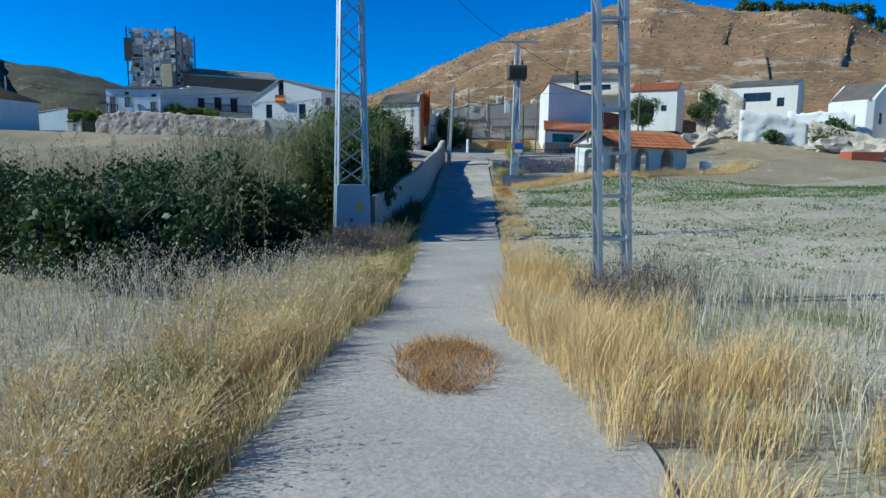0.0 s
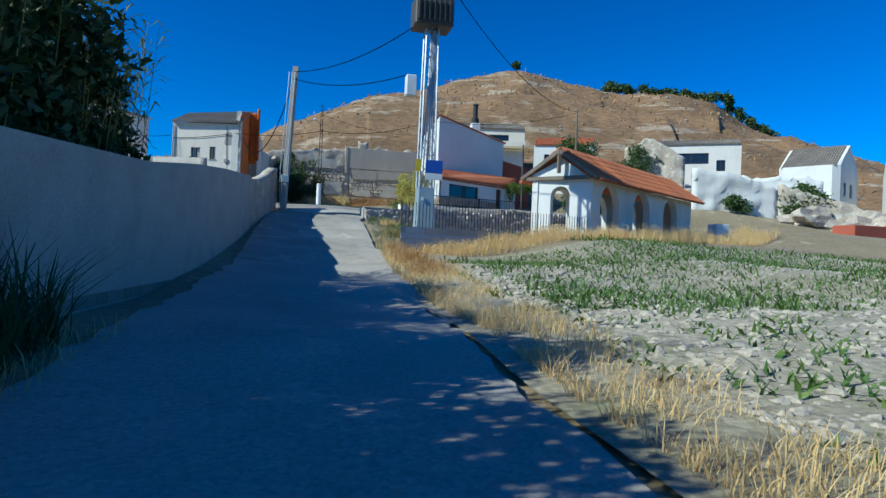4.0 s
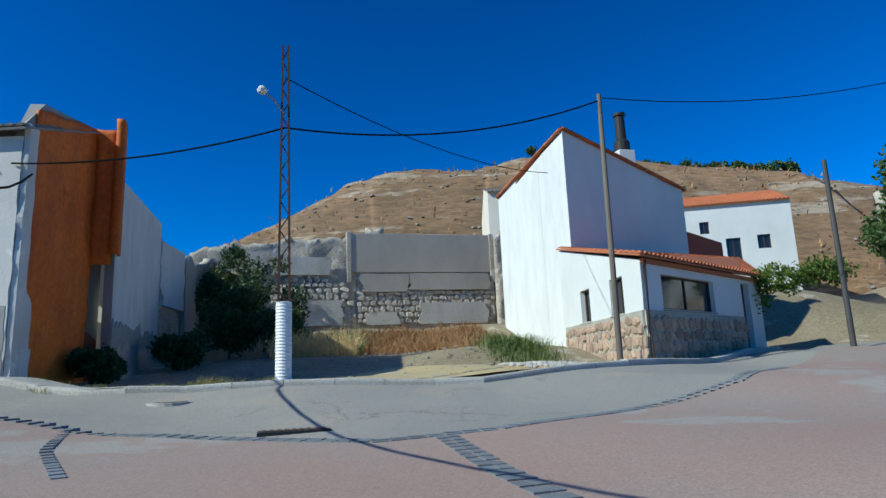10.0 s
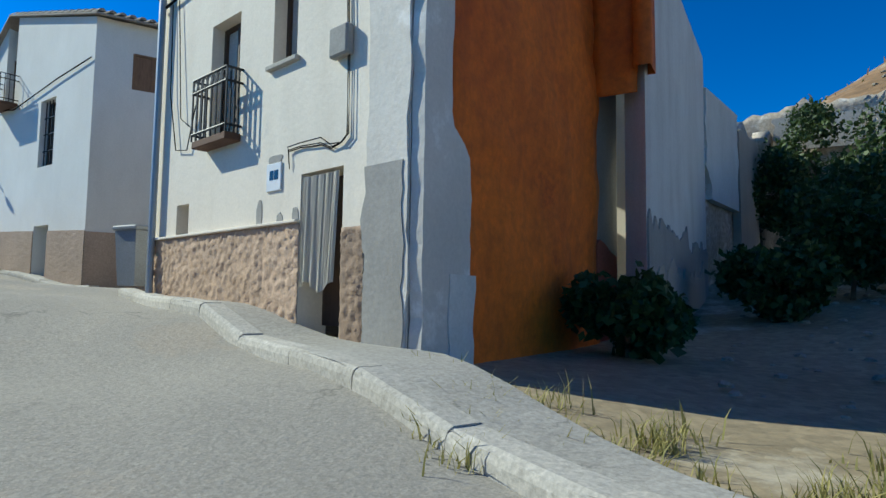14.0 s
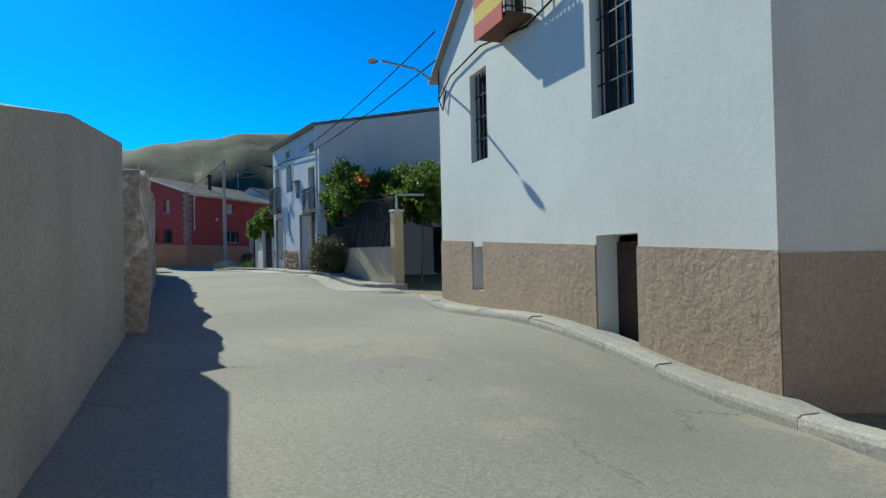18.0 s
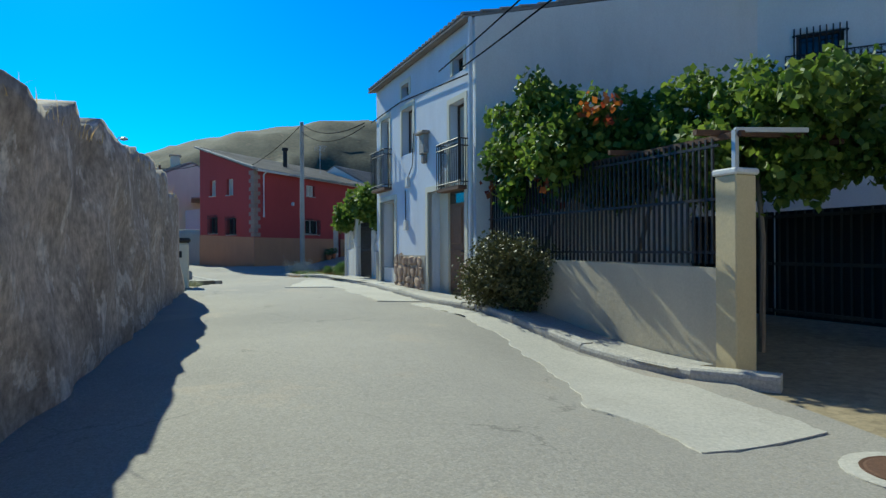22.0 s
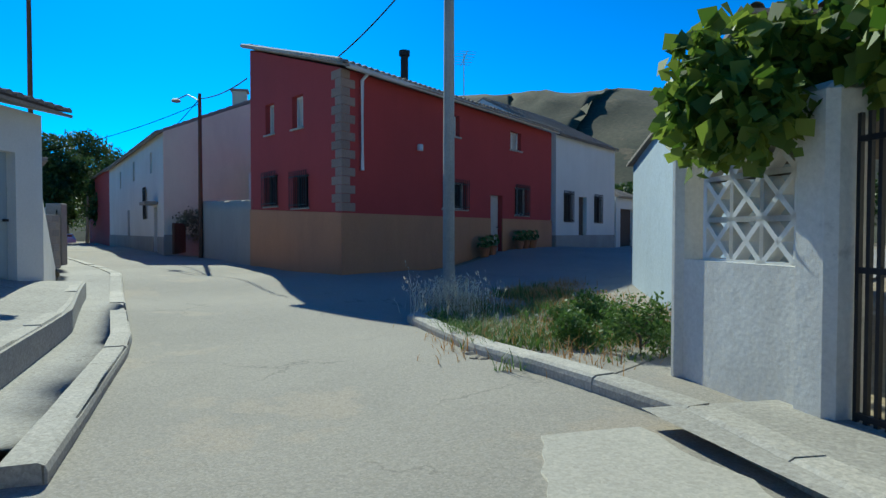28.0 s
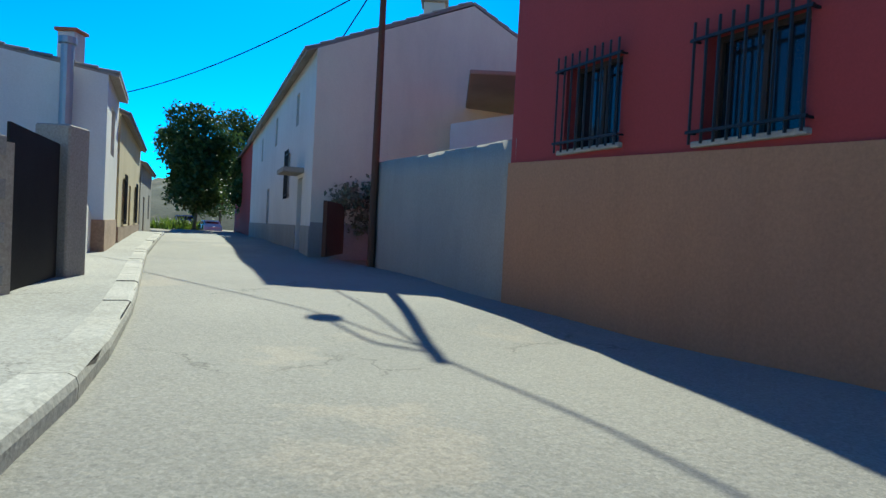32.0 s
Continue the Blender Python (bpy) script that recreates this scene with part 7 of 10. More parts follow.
    simple_house("white house with metal flues and a brick chimney", [(-71.4, 73.4), (-74.5, 72.0), (-72.2, 66.2), (-69.1, 67.5)], 5.2, 9.45, M_WHITE, M_TILE_OLD, 9.9, [(0, 1.2, 2.2, 7.9, 9.0), (3, 2.0, 3.0, 8.1, 9.1)], base=(6.4, M_TANSTONE))
    fl = thing("flue_pipe", "tall galvanised flue pipe fixed to the white wall", "pipe", (-70.89, 72.83, 8))
    own(fl, [part("pipe", lathe(bmesh.new(), (-70.89, 72.83, 6.6), [(0.12, 0), (0.12, 3.3), (0.17, 3.32), (0.17, 3.45)], 12), M_STEEL)])
    ck = thing("chimney", "slim rendered chimney with a capped top on the white house", "chimney", (-71.9, 72.3, 10))
    own(ck, [part("stack", bx(-72.4, 71.9, 9.3, -72.0, 72.3, 10.5, 0.02), M_WHITE_OLD), part("cap", bx(-72.45, 71.85, 10.5, -71.95, 72.35, 10.57, 0.01), M_TILE)])
    simple_house("yellow ochre terraced house with a stone base", [(-74.8, 71.9), (-84.0, 67.9), (-81.6, 62.0), (-72.5, 66.0)], 5.2, 9.2, M_YELLOW, M_TILE_OLD, 10.6, [(0, 1.5, 2.3, 6.3, 7.6, "b"), (0, 4.0, 4.9, 5.4, 7.5, "door"), (0, 7.0, 7.8, 6.3, 7.6, "b")], base=(6.2, M_TANSTONE))
    simple_house("grey rendered terraced house with dark shutters", [(-84.3, 67.8), (-92.4, 64.4), (-90, 58.6), (-82, 62.0)], 5.2, 8.7, M_CEMENT, M_TILE_OLD, 10.0, [(0, 2, 3, 5.4, 7.4, "door"), (0, 6, 7, 6.4, 7.6)])
    bx_l = thing("recycling_bin", "beige concrete street bin with a dark slot on top", "bin", (-45.8, 80.5, 5.25))
    own(bx_l, [part("body", bx(-46.2, 80.15, 5.25, -45.4, 80.9, 6.75, 0.06), M_BEIGE), part("lid", bx(-46.25, 80.1, 6.75, -45.35, 80.95, 6.9, 0.05), M_BLACK), part("slot", bx(-45.42, 80.35, 6.3, -45.38, 80.7, 6.5), M_BLACK)])


left_side()


# ---- chapel-like porch with arches ----
def arch_wall(f, z0, top, thick, arches, side_top=None):
    """A wall pierced by round-headed arches (u centre, half width, spring height)."""
    bm = bmesh.new()
    prof = [(0, top), (f.length, top)] if isinstance(top, (int, float)) else top
    zt = lambda u: float(np.interp(u, *zip(*prof)))
    cuts = {0.0, f.length, *[p[0] for p in prof]}
    for c, w, s in arches:
        for k in range(13):
            cuts.add(round(c - w * math.cos(math.pi * k / 12), 4))
    cuts = sorted(u for u in cuts if 0 <= u <= f.length)

    def soffit(u0, u1, u):
        m = (u0 + u1) / 2
        for c, w, s in arches:
            if abs(m - c) < w:
                return s + math.sqrt(max(0, w * w - (u - c) ** 2))
        return None
    for u0, u1 in zip(cuts, cuts[1:]):
        l0, l1 = soffit(u0, u1, u0), soffit(u0, u1, u1)
        b0, b1 = (z0, z0) if l0 is None else (l0, l1)
        pts = [(u0, b0), (u1, b1), (u1, zt(u1)), (u0, zt(u0))]
        fr = [bm.verts.new(f.p(u, 0, z)) for u, z in pts]
        bk = [bm.verts.new(f.p(u, thick, z)) for u, z in pts]
        bm.faces.new(fr)
        bm.faces.new(bk[::-1])
        bm.faces.new((fr[0], bk[0], bk[1], fr[1]))
        bm.faces.new((fr[3], fr[2], bk[2], bk[3]))
    for c, w, s in arches:
        for u in (c - w, c + w):
            q = [bm.verts.new(f.p(u, n, z)) for n, z in ((0, z0), (thick, z0), (thick, s), (0, s))]
            bm.faces.new(q)
    for u in (0, f.length):
        q = [bm.verts.new(f.p(u, n, z)) for n, z in ((0, z0), (thick, z0), (thick, zt(u)), (0, zt(u)))]
        bm.faces.new(q)
    bmesh.ops.recalc_face_normals(bm, faces=bm.faces)
    return bm


def chapel():
    h = thing("pavilion", "whitewashed open pavilion with round arches and terracotta roof", "pavilion", (18, 58, 1.2))
    c, r, l = (14.6, 54.0), (24.2, 60.6), (12.6, 55.95)
    back = (22.2, 62.6)
    fl, fg, fb, fr = Face(c, r), Face(l, c), Face(back, l), Face(r, back)
    parts = [part("arcade_wall", arch_wall(fl, 0.8, 3.75, 0.35, [(1.75, 0.95, 2.7), (5.1, 0.95, 2.7), (8.7, 0.95, 2.7)]), M_WHITE_OLD, None, "bluish white arcade"),
             part("gable_wall", arch_wall(fg, 0.8, [(0, 4.0), (fg.length * 0.5, 4.7), (fg.length, 3.75)], 0.35, [(1.35, 0.45, 3.0)]), M_WHITE, None, "sunlit white gable"),
             part("wall", arch_wall(fb, 0.8, 3.75, 0.3, [(2.2, 0.9, 2.7), (5.8, 0.9, 2.7), (9.5, 0.9, 2.7)]), M_WHITE_OLD), part("wall", wall_mesh(r, back, 0.8, 3.75, 0.3), M_WHITE_OLD)]
    m0, m1 = Vector((13.35, 54.75, 5.1)), Vector((23.6, 61.9, 5.1))
    parts.append(tiled_roof(None, (14.5, 53.6, 3.8), (24.6, 60.4, 3.8), m0, m1, M_TILE, over=0.3, pieces=True))
    parts.append(tiled_roof(None, (22.4, 63.0, 3.8), (12.3, 56.2, 3.8), m1, m0, M_TILE, over=0.3))
    for e0, e1, w_ in (((14.6, 53.5, 3.75), m0 - Vector((0, 0, 0.12)), 0.16), ((12.2, 56.3, 3.8), m0 - Vector((0, 0, 0.12)), 0.16), ((13.35, 54.75, 4.0), m0, 0.14), ((14.4, 53.8, 3.8), (12.4, 56.1, 3.8), 0.16)):
        parts.append(part("roof_timber", beam(bmesh.new(), e0, e1, w_), M_WOOD_POLE))
    own(h, parts)
    fw = thing("fence_wall", "low painted block wall with a black iron railing", "wall", (9, 52.5, 0.3), kind="structure")
    f = Face((5.75, 51.3), (14.6, 54.0))
    w = block_wall("fence_base", (5.75, 51.3), (14.6, 54.0), -0.5, 1.15, 0.25, "pale painted block base wall", M_BLOCKBLUE, limit=160, seed=11)
    b = bmesh.new()
    for z in (1.25, 2.0):
        beam(b, f.p(0.1, 0.12, z), f.p(f.length, 0.12, z), 0.04)
    part("rail_frame", b, M_IRON, fw)
    bar_row("baluster", [f.p(0.1 + (f.length - 0.2) * i / 63, 0.12, 1.15) for i in range(64)], 0.9, 0.02, M_IRON, fw)
    sq = strip("pavement_square", [(7.7, 53.2), (8.2, 57.0), (9.6, 60.2), (16, 62.5)], [(14.2, 54.4), (13, 57), (16, 60), (22, 63)], M_PAVE, 0.03, 0.3, 14, ragged=0.05)
    tagged(sq, "pale concrete paving of a small square", "pavement", kind="structure")


chapel()


# ---- pylons and poles ----
def lattice(bm, base, size0, size1, height, panels, thick):
    """Four legs and zigzag braces."""
    x, y, z = base

    def corner(k, t):
        s = (size0 + (size1 - size0) * t) / 2
        return Vector((x + s * (1 if k in (1, 2) else -1), y + s * (1 if k in (2, 3) else -1), z + height * t))
    legs = [[corner(k, i / panels) for i in range(panels + 1)] for k in range(4)]
    for k in range(4):
        beam(bm, legs[k][0], legs[k][-1], thick)
        n = (k + 1) % 4
        for i in range(panels):
            a, b = (legs[k][i], legs[n][i + 1]) if i % 2 else (legs[n][i], legs[k][i + 1])
            beam(bm, a, b, thick * 0.55)
        for i in (0, panels):
            beam(bm, legs[k][i], legs[n][i], thick * 0.7)
    return bm


def sign_triangle(parent, centre, normal, size):
    c, n = Vector(centre), Vector(normal).normalized()
    s = Vector((0, 0, 1)).cross(n)
    b = bmesh.new()
    v = [b.verts.new(c + n * 0.012 + s * dx * size + Vector((0, 0, dz * size))) for dx, dz in ((-0.5, -0.4), (0.5, -0.4), (0, 0.5))]
    b.faces.new(v)
    r = bmesh.ops.extrude_face_region(b, geom=b.faces[:])
    for e in r["geom"]:
        if isinstance(e, bmesh.types.BMVert):
            e.co -= n * 0.01
    return part("warning_triangle", b, M_YSIGN, parent, "yellow warning triangle")


def pylon_left():
    t = thing("pylon", "slender galvanised lattice pylon with a sheet metal skirt", "pylon", (-2.65, 24.3, -1.4))
    x, y, z = -2.65, 24.3, -1.35
    sk = bmesh.new()
    r = bmesh.ops.create_cube(sk, size=1.0)
    for v in r["verts"]:
        top = v.co.z > 0
        v.co = Vector((x + v.co.x * (1.22 if top else 1.4), y + v.co.y * (1.22 if top else 1.4), 1.0 if top else z - 0.2))
    parts = [part("lattice", lattice(bmesh.new(), (x, y, 0.98), 1.12, 0.66, 10.8, 14, 0.09), M_STEEL)]
    s = part("skirt", sk, M_STEELBOX, None, "grey sheet metal anti-climb skirt")
    sign_triangle(s, (x + 0.24, y - 0.655, 0.22), (0, -1, 0.0), 0.36)
    tx = bpy.data.curves.new("pylon_number", "FONT")
    tx.body, tx.size, tx.extrude = "9", 0.26, 0.004
    o = new("number", tx)
    o.matrix_basis = pose(x - 0.16, y - 0.665, -0.42, 90, 0, 0)
    tx.materials.append(M_BLACK)
    o.parent = s
    parts.append(s)
    own(t, parts)
    t.matrix_basis = Matrix.Translation((x, y, 0)) @ pose(0, 0, 0, 0, 0, 15) @ Matrix.Translation((-x, -y, 0)) @ t.matrix_basis


def pylon_right():
    t = thing("pylon", "galvanised ladder-like lattice pylon standing in dry grass", "pylon", (4.5, 12.3, -1.2))
    x, y, z = 4.42, 12.3, -1.4
    lean = -0.055
    parts = []
    for dx in (-0.3, 0.3):
        for dy in (-0.24, 0.24):
            parts.append(part("leg", beam(bmesh.new(), (x + dx, y + dy, z), (x + dx * 0.75 + 12 * lean, y + dy * 0.75, z + 12), 0.085), M_STEEL))
    for i in range(13):
        zz = z + 0.9 + i * 0.85
        k = 1 - 0.25 * (zz - z) / 12
        xc = x + lean * (zz - z)
        for dy in (-0.24, 0.24):
            parts.append(part("rung", beam(bmesh.new(), (xc - 0.3 * k, y + dy * k, zz), (xc + 0.3 * k, y + dy * k, zz), 0.1, 0.05), M_STEEL))
        for dx in (-0.3, 0.3):
            parts.append(part("brace", beam(bmesh.new(), (xc + dx * k, y - 0.24 * k, zz), (xc + dx * k + 0.5 * lean, y + 0.24 * k, zz + 0.5), 0.05), M_STEEL))
    own(t, parts)


def transformer_pylon():
    t = thing("transformer_pylon", "lattice pylon with a sheet metal skirt and a transformer on top", "pylon", (6.6, 52.5, 0.2))
    x, y = 6.9, 52.77
    b = bmesh.new()
    r = bmesh.ops.create_cube(b, size=1.0)
    for v in r["verts"]:
        top = v.co.z > 0
        v.co = Vector((x + v.co.x * (0.62 if top else 0.78), y + v.co.y * (0.62 if top else 0.78), 2.7 if top else 0.32))
    bmesh.ops.bevel(b, geom=b.edges[:], offset=0.02, segments=1, affect="EDGES")
    sk = part("skirt", b, M_STEELBOX, None, "grey-blue sheet metal anti-climb skirt")
    plate = part("plate", bx(x - 0.2, y - 0.38, 2.2, x - 0.1, y - 0.335, 2.33), M_ENAMEL, sk)
    feet = []
    for dx in (-0.33, 0.33):
        for dy in (-0.33, 0.33):
            feet.append(part("foot", beam(bmesh.new(), (x + dx, y + dy, -0.3), (x + dx, y + dy, 0.5), 0.08), M_STEEL))
    parts = feet + [sk, part("lattice", lattice(bmesh.new(), (x, y, 2.7), 0.58, 0.42, 8.6, 16, 0.055), M_STEEL)]
    tr = part("transformer", bx(x - 0.75, y - 0.55, 8.9, x + 0.75, y + 0.55, 10.0, 0.05), M_DARKPOLE, None, "dark grey pole transformer")
    for i in range(7):
        part("cooling_fin", bx(x - 0.66 + i * 0.2, y - 0.7, 9.05, x - 0.62 + i * 0.2, y - 0.55, 9.85), M_DARKPOLE, tr)
    for i in range(3):
        ins = lathe(bmesh.new(), (x - 0.4 + i * 0.4, y, 10.0), [(0.05, 0), (0.1, 0.08), (0.05, 0.14), (0.1, 0.22), (0.05, 0.28), (0.09, 0.36), (0.03, 0.45)], 8)
        part("insulator", ins, M_RUST, tr)
    parts.append(tr)
    arm = bmesh.new()
    beam(arm, (x - 1.7, y, 11.9), (x + 1.7, y, 11.9), 0.12)
    beam(arm, (x, y, 10.0), (x, y, 12.0), 0.14)
    parts.append(part("cross_arm", arm, M_STEEL))
    cab = part("cabinet", bx(x - 0.95, y - 0.3, 6.2, x - 0.55, y + 0.1, 7.0, 0.03), M_ENAMEL, None, "white fuse cabinet")
    parts.append(cab)
    sg = part("blue_sign", bx(x - 0.1, y - 0.5, 3.25, x + 0.55, y - 0.47, 3.75), M_BLUE, None, "blue and white notice plate")
    part("white_sign", bx(x - 0.1, y - 0.5, 3.0, x + 0.55, y - 0.47, 3.24), M_ENAMEL, sg)
    parts.append(sg)
    parts.append(part("yellow_plate", bx(x - 0.5, y - 0.5, 3.3, x - 0.3, y - 0.47, 3.75), M_YSIGN))
    for i in range(5):
        cb = bmesh.new()
        tube(cb, [Vector((x - 0.3 + 0.12 * i, y - 0.25, 2.5)), Vector((x - 0.25 + 0.1 * i, y - 0.3, 4)), Vector((x - 0.1 + 0.06 * i, y - 0.2, 6)), Vector((x + 0.05 * i, y, 8.9))], 0.03)
        parts.append(part("conduit", cb, M_STEEL))
    own(t, parts)


pylon_left()
pylon_right()
transformer_pylon()


def ramp_pole():
    t = thing("utility_pole", "concrete utility pole with cables and a grey junction box", "pole", (1.5, 61.1, 2.0))
    x, y = 1.5, 60.75
    b = bmesh.new()
    beam(b, (x, y, 1.4), (x + 0.35, y - 0.1, 9.1), 0.17, 0.26)
    parts = [part("shaft", b, M_CONC_POLE)]
    for i in range(3):
        parts.append(part("conduit", tube(bmesh.new(), [Vector((x - 0.16 + 0.14 * i, y - 0.19, 1.6)), Vector((x - 0.18 + 0.14 * i, y - 0.22, 4.0)), Vector((x + 0.05 + 0.14 * i, y - 0.26, 8.8))], 0.02), M_STEEL))
    parts.append(part("junction_box", bx(x - 0.12, y - 0.4, 3.35, x + 0.24, y - 0.16, 3.72, 0.03), M_STEELBOX, None, "grey junction box"))
    own(t, parts)


def lattice_lamp_pole():
    t = thing("street_lamp_pole", "rusty lattice pole in a ribbed white pipe with a lamp", "pole", (3.9, 76.5, 3.3))
    x, y, z = 3.9, 76.5, 3.2
    prof = [(0.17, 0)]
    for i in range(28):
        zz = 0.01 + i * 0.066
        prof += [(0.175, zz), (0.16, zz + 0.04)]
    prof += [(0.17, 1.87), (0.15, 1.88)]
    parts = [part("pipe", lathe(bmesh.new(), (x, y, z), prof, 18), M_PVC, None, "white ribbed plastic pipe guard")]
    b = bmesh.new()
    for dx in (-0.12, 0.12):
        beam(b, (x + dx, y, z + 1.5), (x + dx * 0.5, y, 11.0), 0.05)
    for i in range(18):
        z0 = 5.0 + i * 0.33
        k0, k1 = 1 - 0.5 * (z0 - 4.7) / 7.5, 1 - 0.5 * (z0 + 0.33 - 4.7) / 7.5
        s = 1 if i % 2 else -1
        beam(b, (x - 0.12 * k0 * s, y, z0), (x + 0.12 * k1 * s, y, z0 + 0.33), 0.025)
    parts.append(part("lattice", b, M_RUST))
    a = bmesh.new()
    tube(a, [(x, y, 9.3), (x - 0.25, y - 0.1, 9.6), (x - 0.45, y - 0.15, 9.75)], 0.025)
    la = part("lamp_arm", a, M_STEEL)
    part("lamp_globe", lathe(bmesh.new(), (x - 0.5, y - 0.15, 9.7), [(0.03, 0), (0.1, 0.03), (0.12, 0.1), (0.08, 0.17), (0.03, 0.2)], 14), M_ENAMEL, la)
    parts.append(la)
    own(t, parts)


def plain_pole(name, at, h, r, mat, label, lean=(0, 0), arm=False):
    x, y, z = at
    t = thing(name, label, "pole", at, group="street poles")
    b = bmesh.new()
    tube(b, [(x, y, z - 0.3), (x + lean[0] * 0.5, y + lean[1] * 0.5, z + h / 2), (x + lean[0], y + lean[1], z + h)], [r, r * 0.9, r * 0.75], 10)
    parts = [part("shaft", b, mat)]
    if arm:
        a = bmesh.new()
        tube(a, [(x + lean[0], y + lean[1], z + h - 0.3), (x + lean[0] + arm[0] * 0.5, y + lean[1] + arm[1] * 0.5, z + h + 0.1), (x + lean[0] + arm[0], y + lean[1] + arm[1], z + h)], 0.025)
        q = part("lamp_arm", a, M_STEEL)
        part("lamp_head", lathe(bmesh.new(), (x + lean[0] + arm[0], y + lean[1] + arm[1], z + h - 0.12), [(0.05, 0), (0.17, 0.03), (0.2, 0.1), (0.08, 0.18)], 12), M_STEEL, q)
        parts.append(q)
    return own(t, parts)


ramp_pole()
lattice_lamp_pole()
plain_pole("steel_pole", (9.05, 65.1, 2.7), 5.4, 0.085, M_DARKPOLE, "dark grey steel pole rising behind the railing")
plain_pole("wooden_pole", (12.1, 77.2, 3.4), 7.4, 0.08, M_WOOD_POLE, "weathered wooden pole leaning by the annex", lean=(0.15, 0.1))
plain_pole("wooden_pole", (23.9, 75.4, 3.6), 8.7, 0.1, M_WOOD_POLE, "weathered wooden pole beside the trees", lean=(0, 0))
plain_pole("steel_pole", (20.5, 78.2, 3.6), 6.0, 0.09, M_DARKPOLE, "dark steel gate-side pole")
plain_pole("concrete_pole", (-57.6, 86.3, 5.3), 7.8, 0.13, M_CONC_POLE, "tall grey concrete pole at the corner of the side street")
plain_pole("lattice_pole", (-72.2, 79.0, 5.8), 6.6, 0.09, M_RUST, "thin dark steel pole with a street lamp by the garden wall", arm=(-1.5, -1.2))
plain_pole("lamp_post", (-60.2, 77.4, 5.6), 6.5, 0.06, M_RUST, "slim dark lamp post behind the shed", arm=(0.6, 0.5))
cable("cable", sag((1.6, 60.9, 8.9), (6.3, 52.7, 9.0), 0.5), 0.02)
cable("cable", sag((1.6, 60.9, 8.6), (6.0, 52.6, 7.0), 0.4), 0.02)
cable("cable", sag((1.7, 60.9, 8.2), (-1.8, 78.75, 8.4), 2.1), 0.026)
cable("cable", sag((-2.3, 78.9, 8.7), (3.9, 76.5, 9.0), 0.25), 0.022)
cable("cable", sag((3.9, 76.5, 9.0), (12.2, 77.3, 10.6), 0.5), 0.022)
cable("cable", sag((3.9, 76.5, 10.2), (14.0, 84.7, 11.0), 0.5), 0.014)
cable("cable", sag((12.2, 77.3, 10.7), (23.9, 75.4, 12.0), 0.6), 0.014)
cable("cable", sag((6.7, 52.7, 11.8), (23.9, 75.4, 12.1), 1.4), 0.02)
cable("cable", sag((6.7, 52.7, 11.8), (-2.4, 22.1, 11.6), 0.9), 0.018)
cable("cable", sag((-24.6, 85.7, 10.6), (-37.4, 86.5, 10.5), 0.12), 0.016)
cable("cable", sag((-24.6, 85.7, 11.3), (-38.5, 86.4, 10.7), 0.15), 0.016)
cable("cable", sag((-12.6, 86.6, 9.6), (-7.0, 80.1, 8.4), 0.3), 0.02)
cable("cable", sag((-45.0, 86.3, 10.7), (-57.6, 86.3, 13.0), 0.4), 0.022)
cable("cable", sag((-45.0, 86.3, 10.6), (-57.6, 86.3, 12.6), 0.5), 0.018)
cable("cable", sag((-57.6, 86.3, 13.0), (-61.6, 84.0, 11.2), 0.2), 0.018)
cable("cable", sag((-66.5, 81.4, 11.8), (-72.2, 79.0, 12.2), 0.15), 0.02)
cable("cable", sag((-72.2, 79.0, 12.2), (-95.0, 69.0, 11.0), 0.6), 0.018)
cable("cable", sag((-72.2, 79.0, 12.0), (-79.5, 68.8, 10.5), 0.4), 0.015)

# ---- bins, drains ----
wb = thing("wheelie_bin", "grey plastic wheelie bin by the house wall", "bin", (-8.3, 81.0, 4.3))
bb = bmesh.new()
r = bmesh.ops.create_cube(bb, size=1.0)
for v in r["verts"]:
    k = 1.0 if v.co.z > 0 else 0.8
    v.co = Vector((-8.25 + v.co.x * 0.5 * k, 80.95 + v.co.y * 0.5 * k, 4.75 + v.co.z * 0.85))
own(wb, [part("body", bb, M_BIN), part("lid", bx(-8.53, 80.66, 5.18, -7.96, 81.24, 5.25, 0.02), M_BIN), part("handle", bx(-8.5, 81.24, 5.1, -8.0, 81.3, 5.16), M_BIN)])


def manhole(x, y, r, label, up=0.0):
    z = Z(x, y) + up
    m = thing("manhole_cover", label, "manhole cover", (x, y, z), group="manhole covers")
    parts = [part("collar", lathe(bmesh.new(), (x, y, z - 0.135), [(r * 1.35, 0), (r * 1.35, 0.118), (r * 1.05, 0.12)], 22), M_PATCH), part("lid", lathe(bmesh.new(), (x, y, z - 0.132), [(r, 0), (r, 0.124), (r * 0.92, 0.12), (r * 0.87, 0.125), (r * 0.5, 0.125), (r * 0.45, 0.121), (r * 0.4, 0.125), (0.05, 0.125)], 22), M_RUST)]
    own(m, parts)


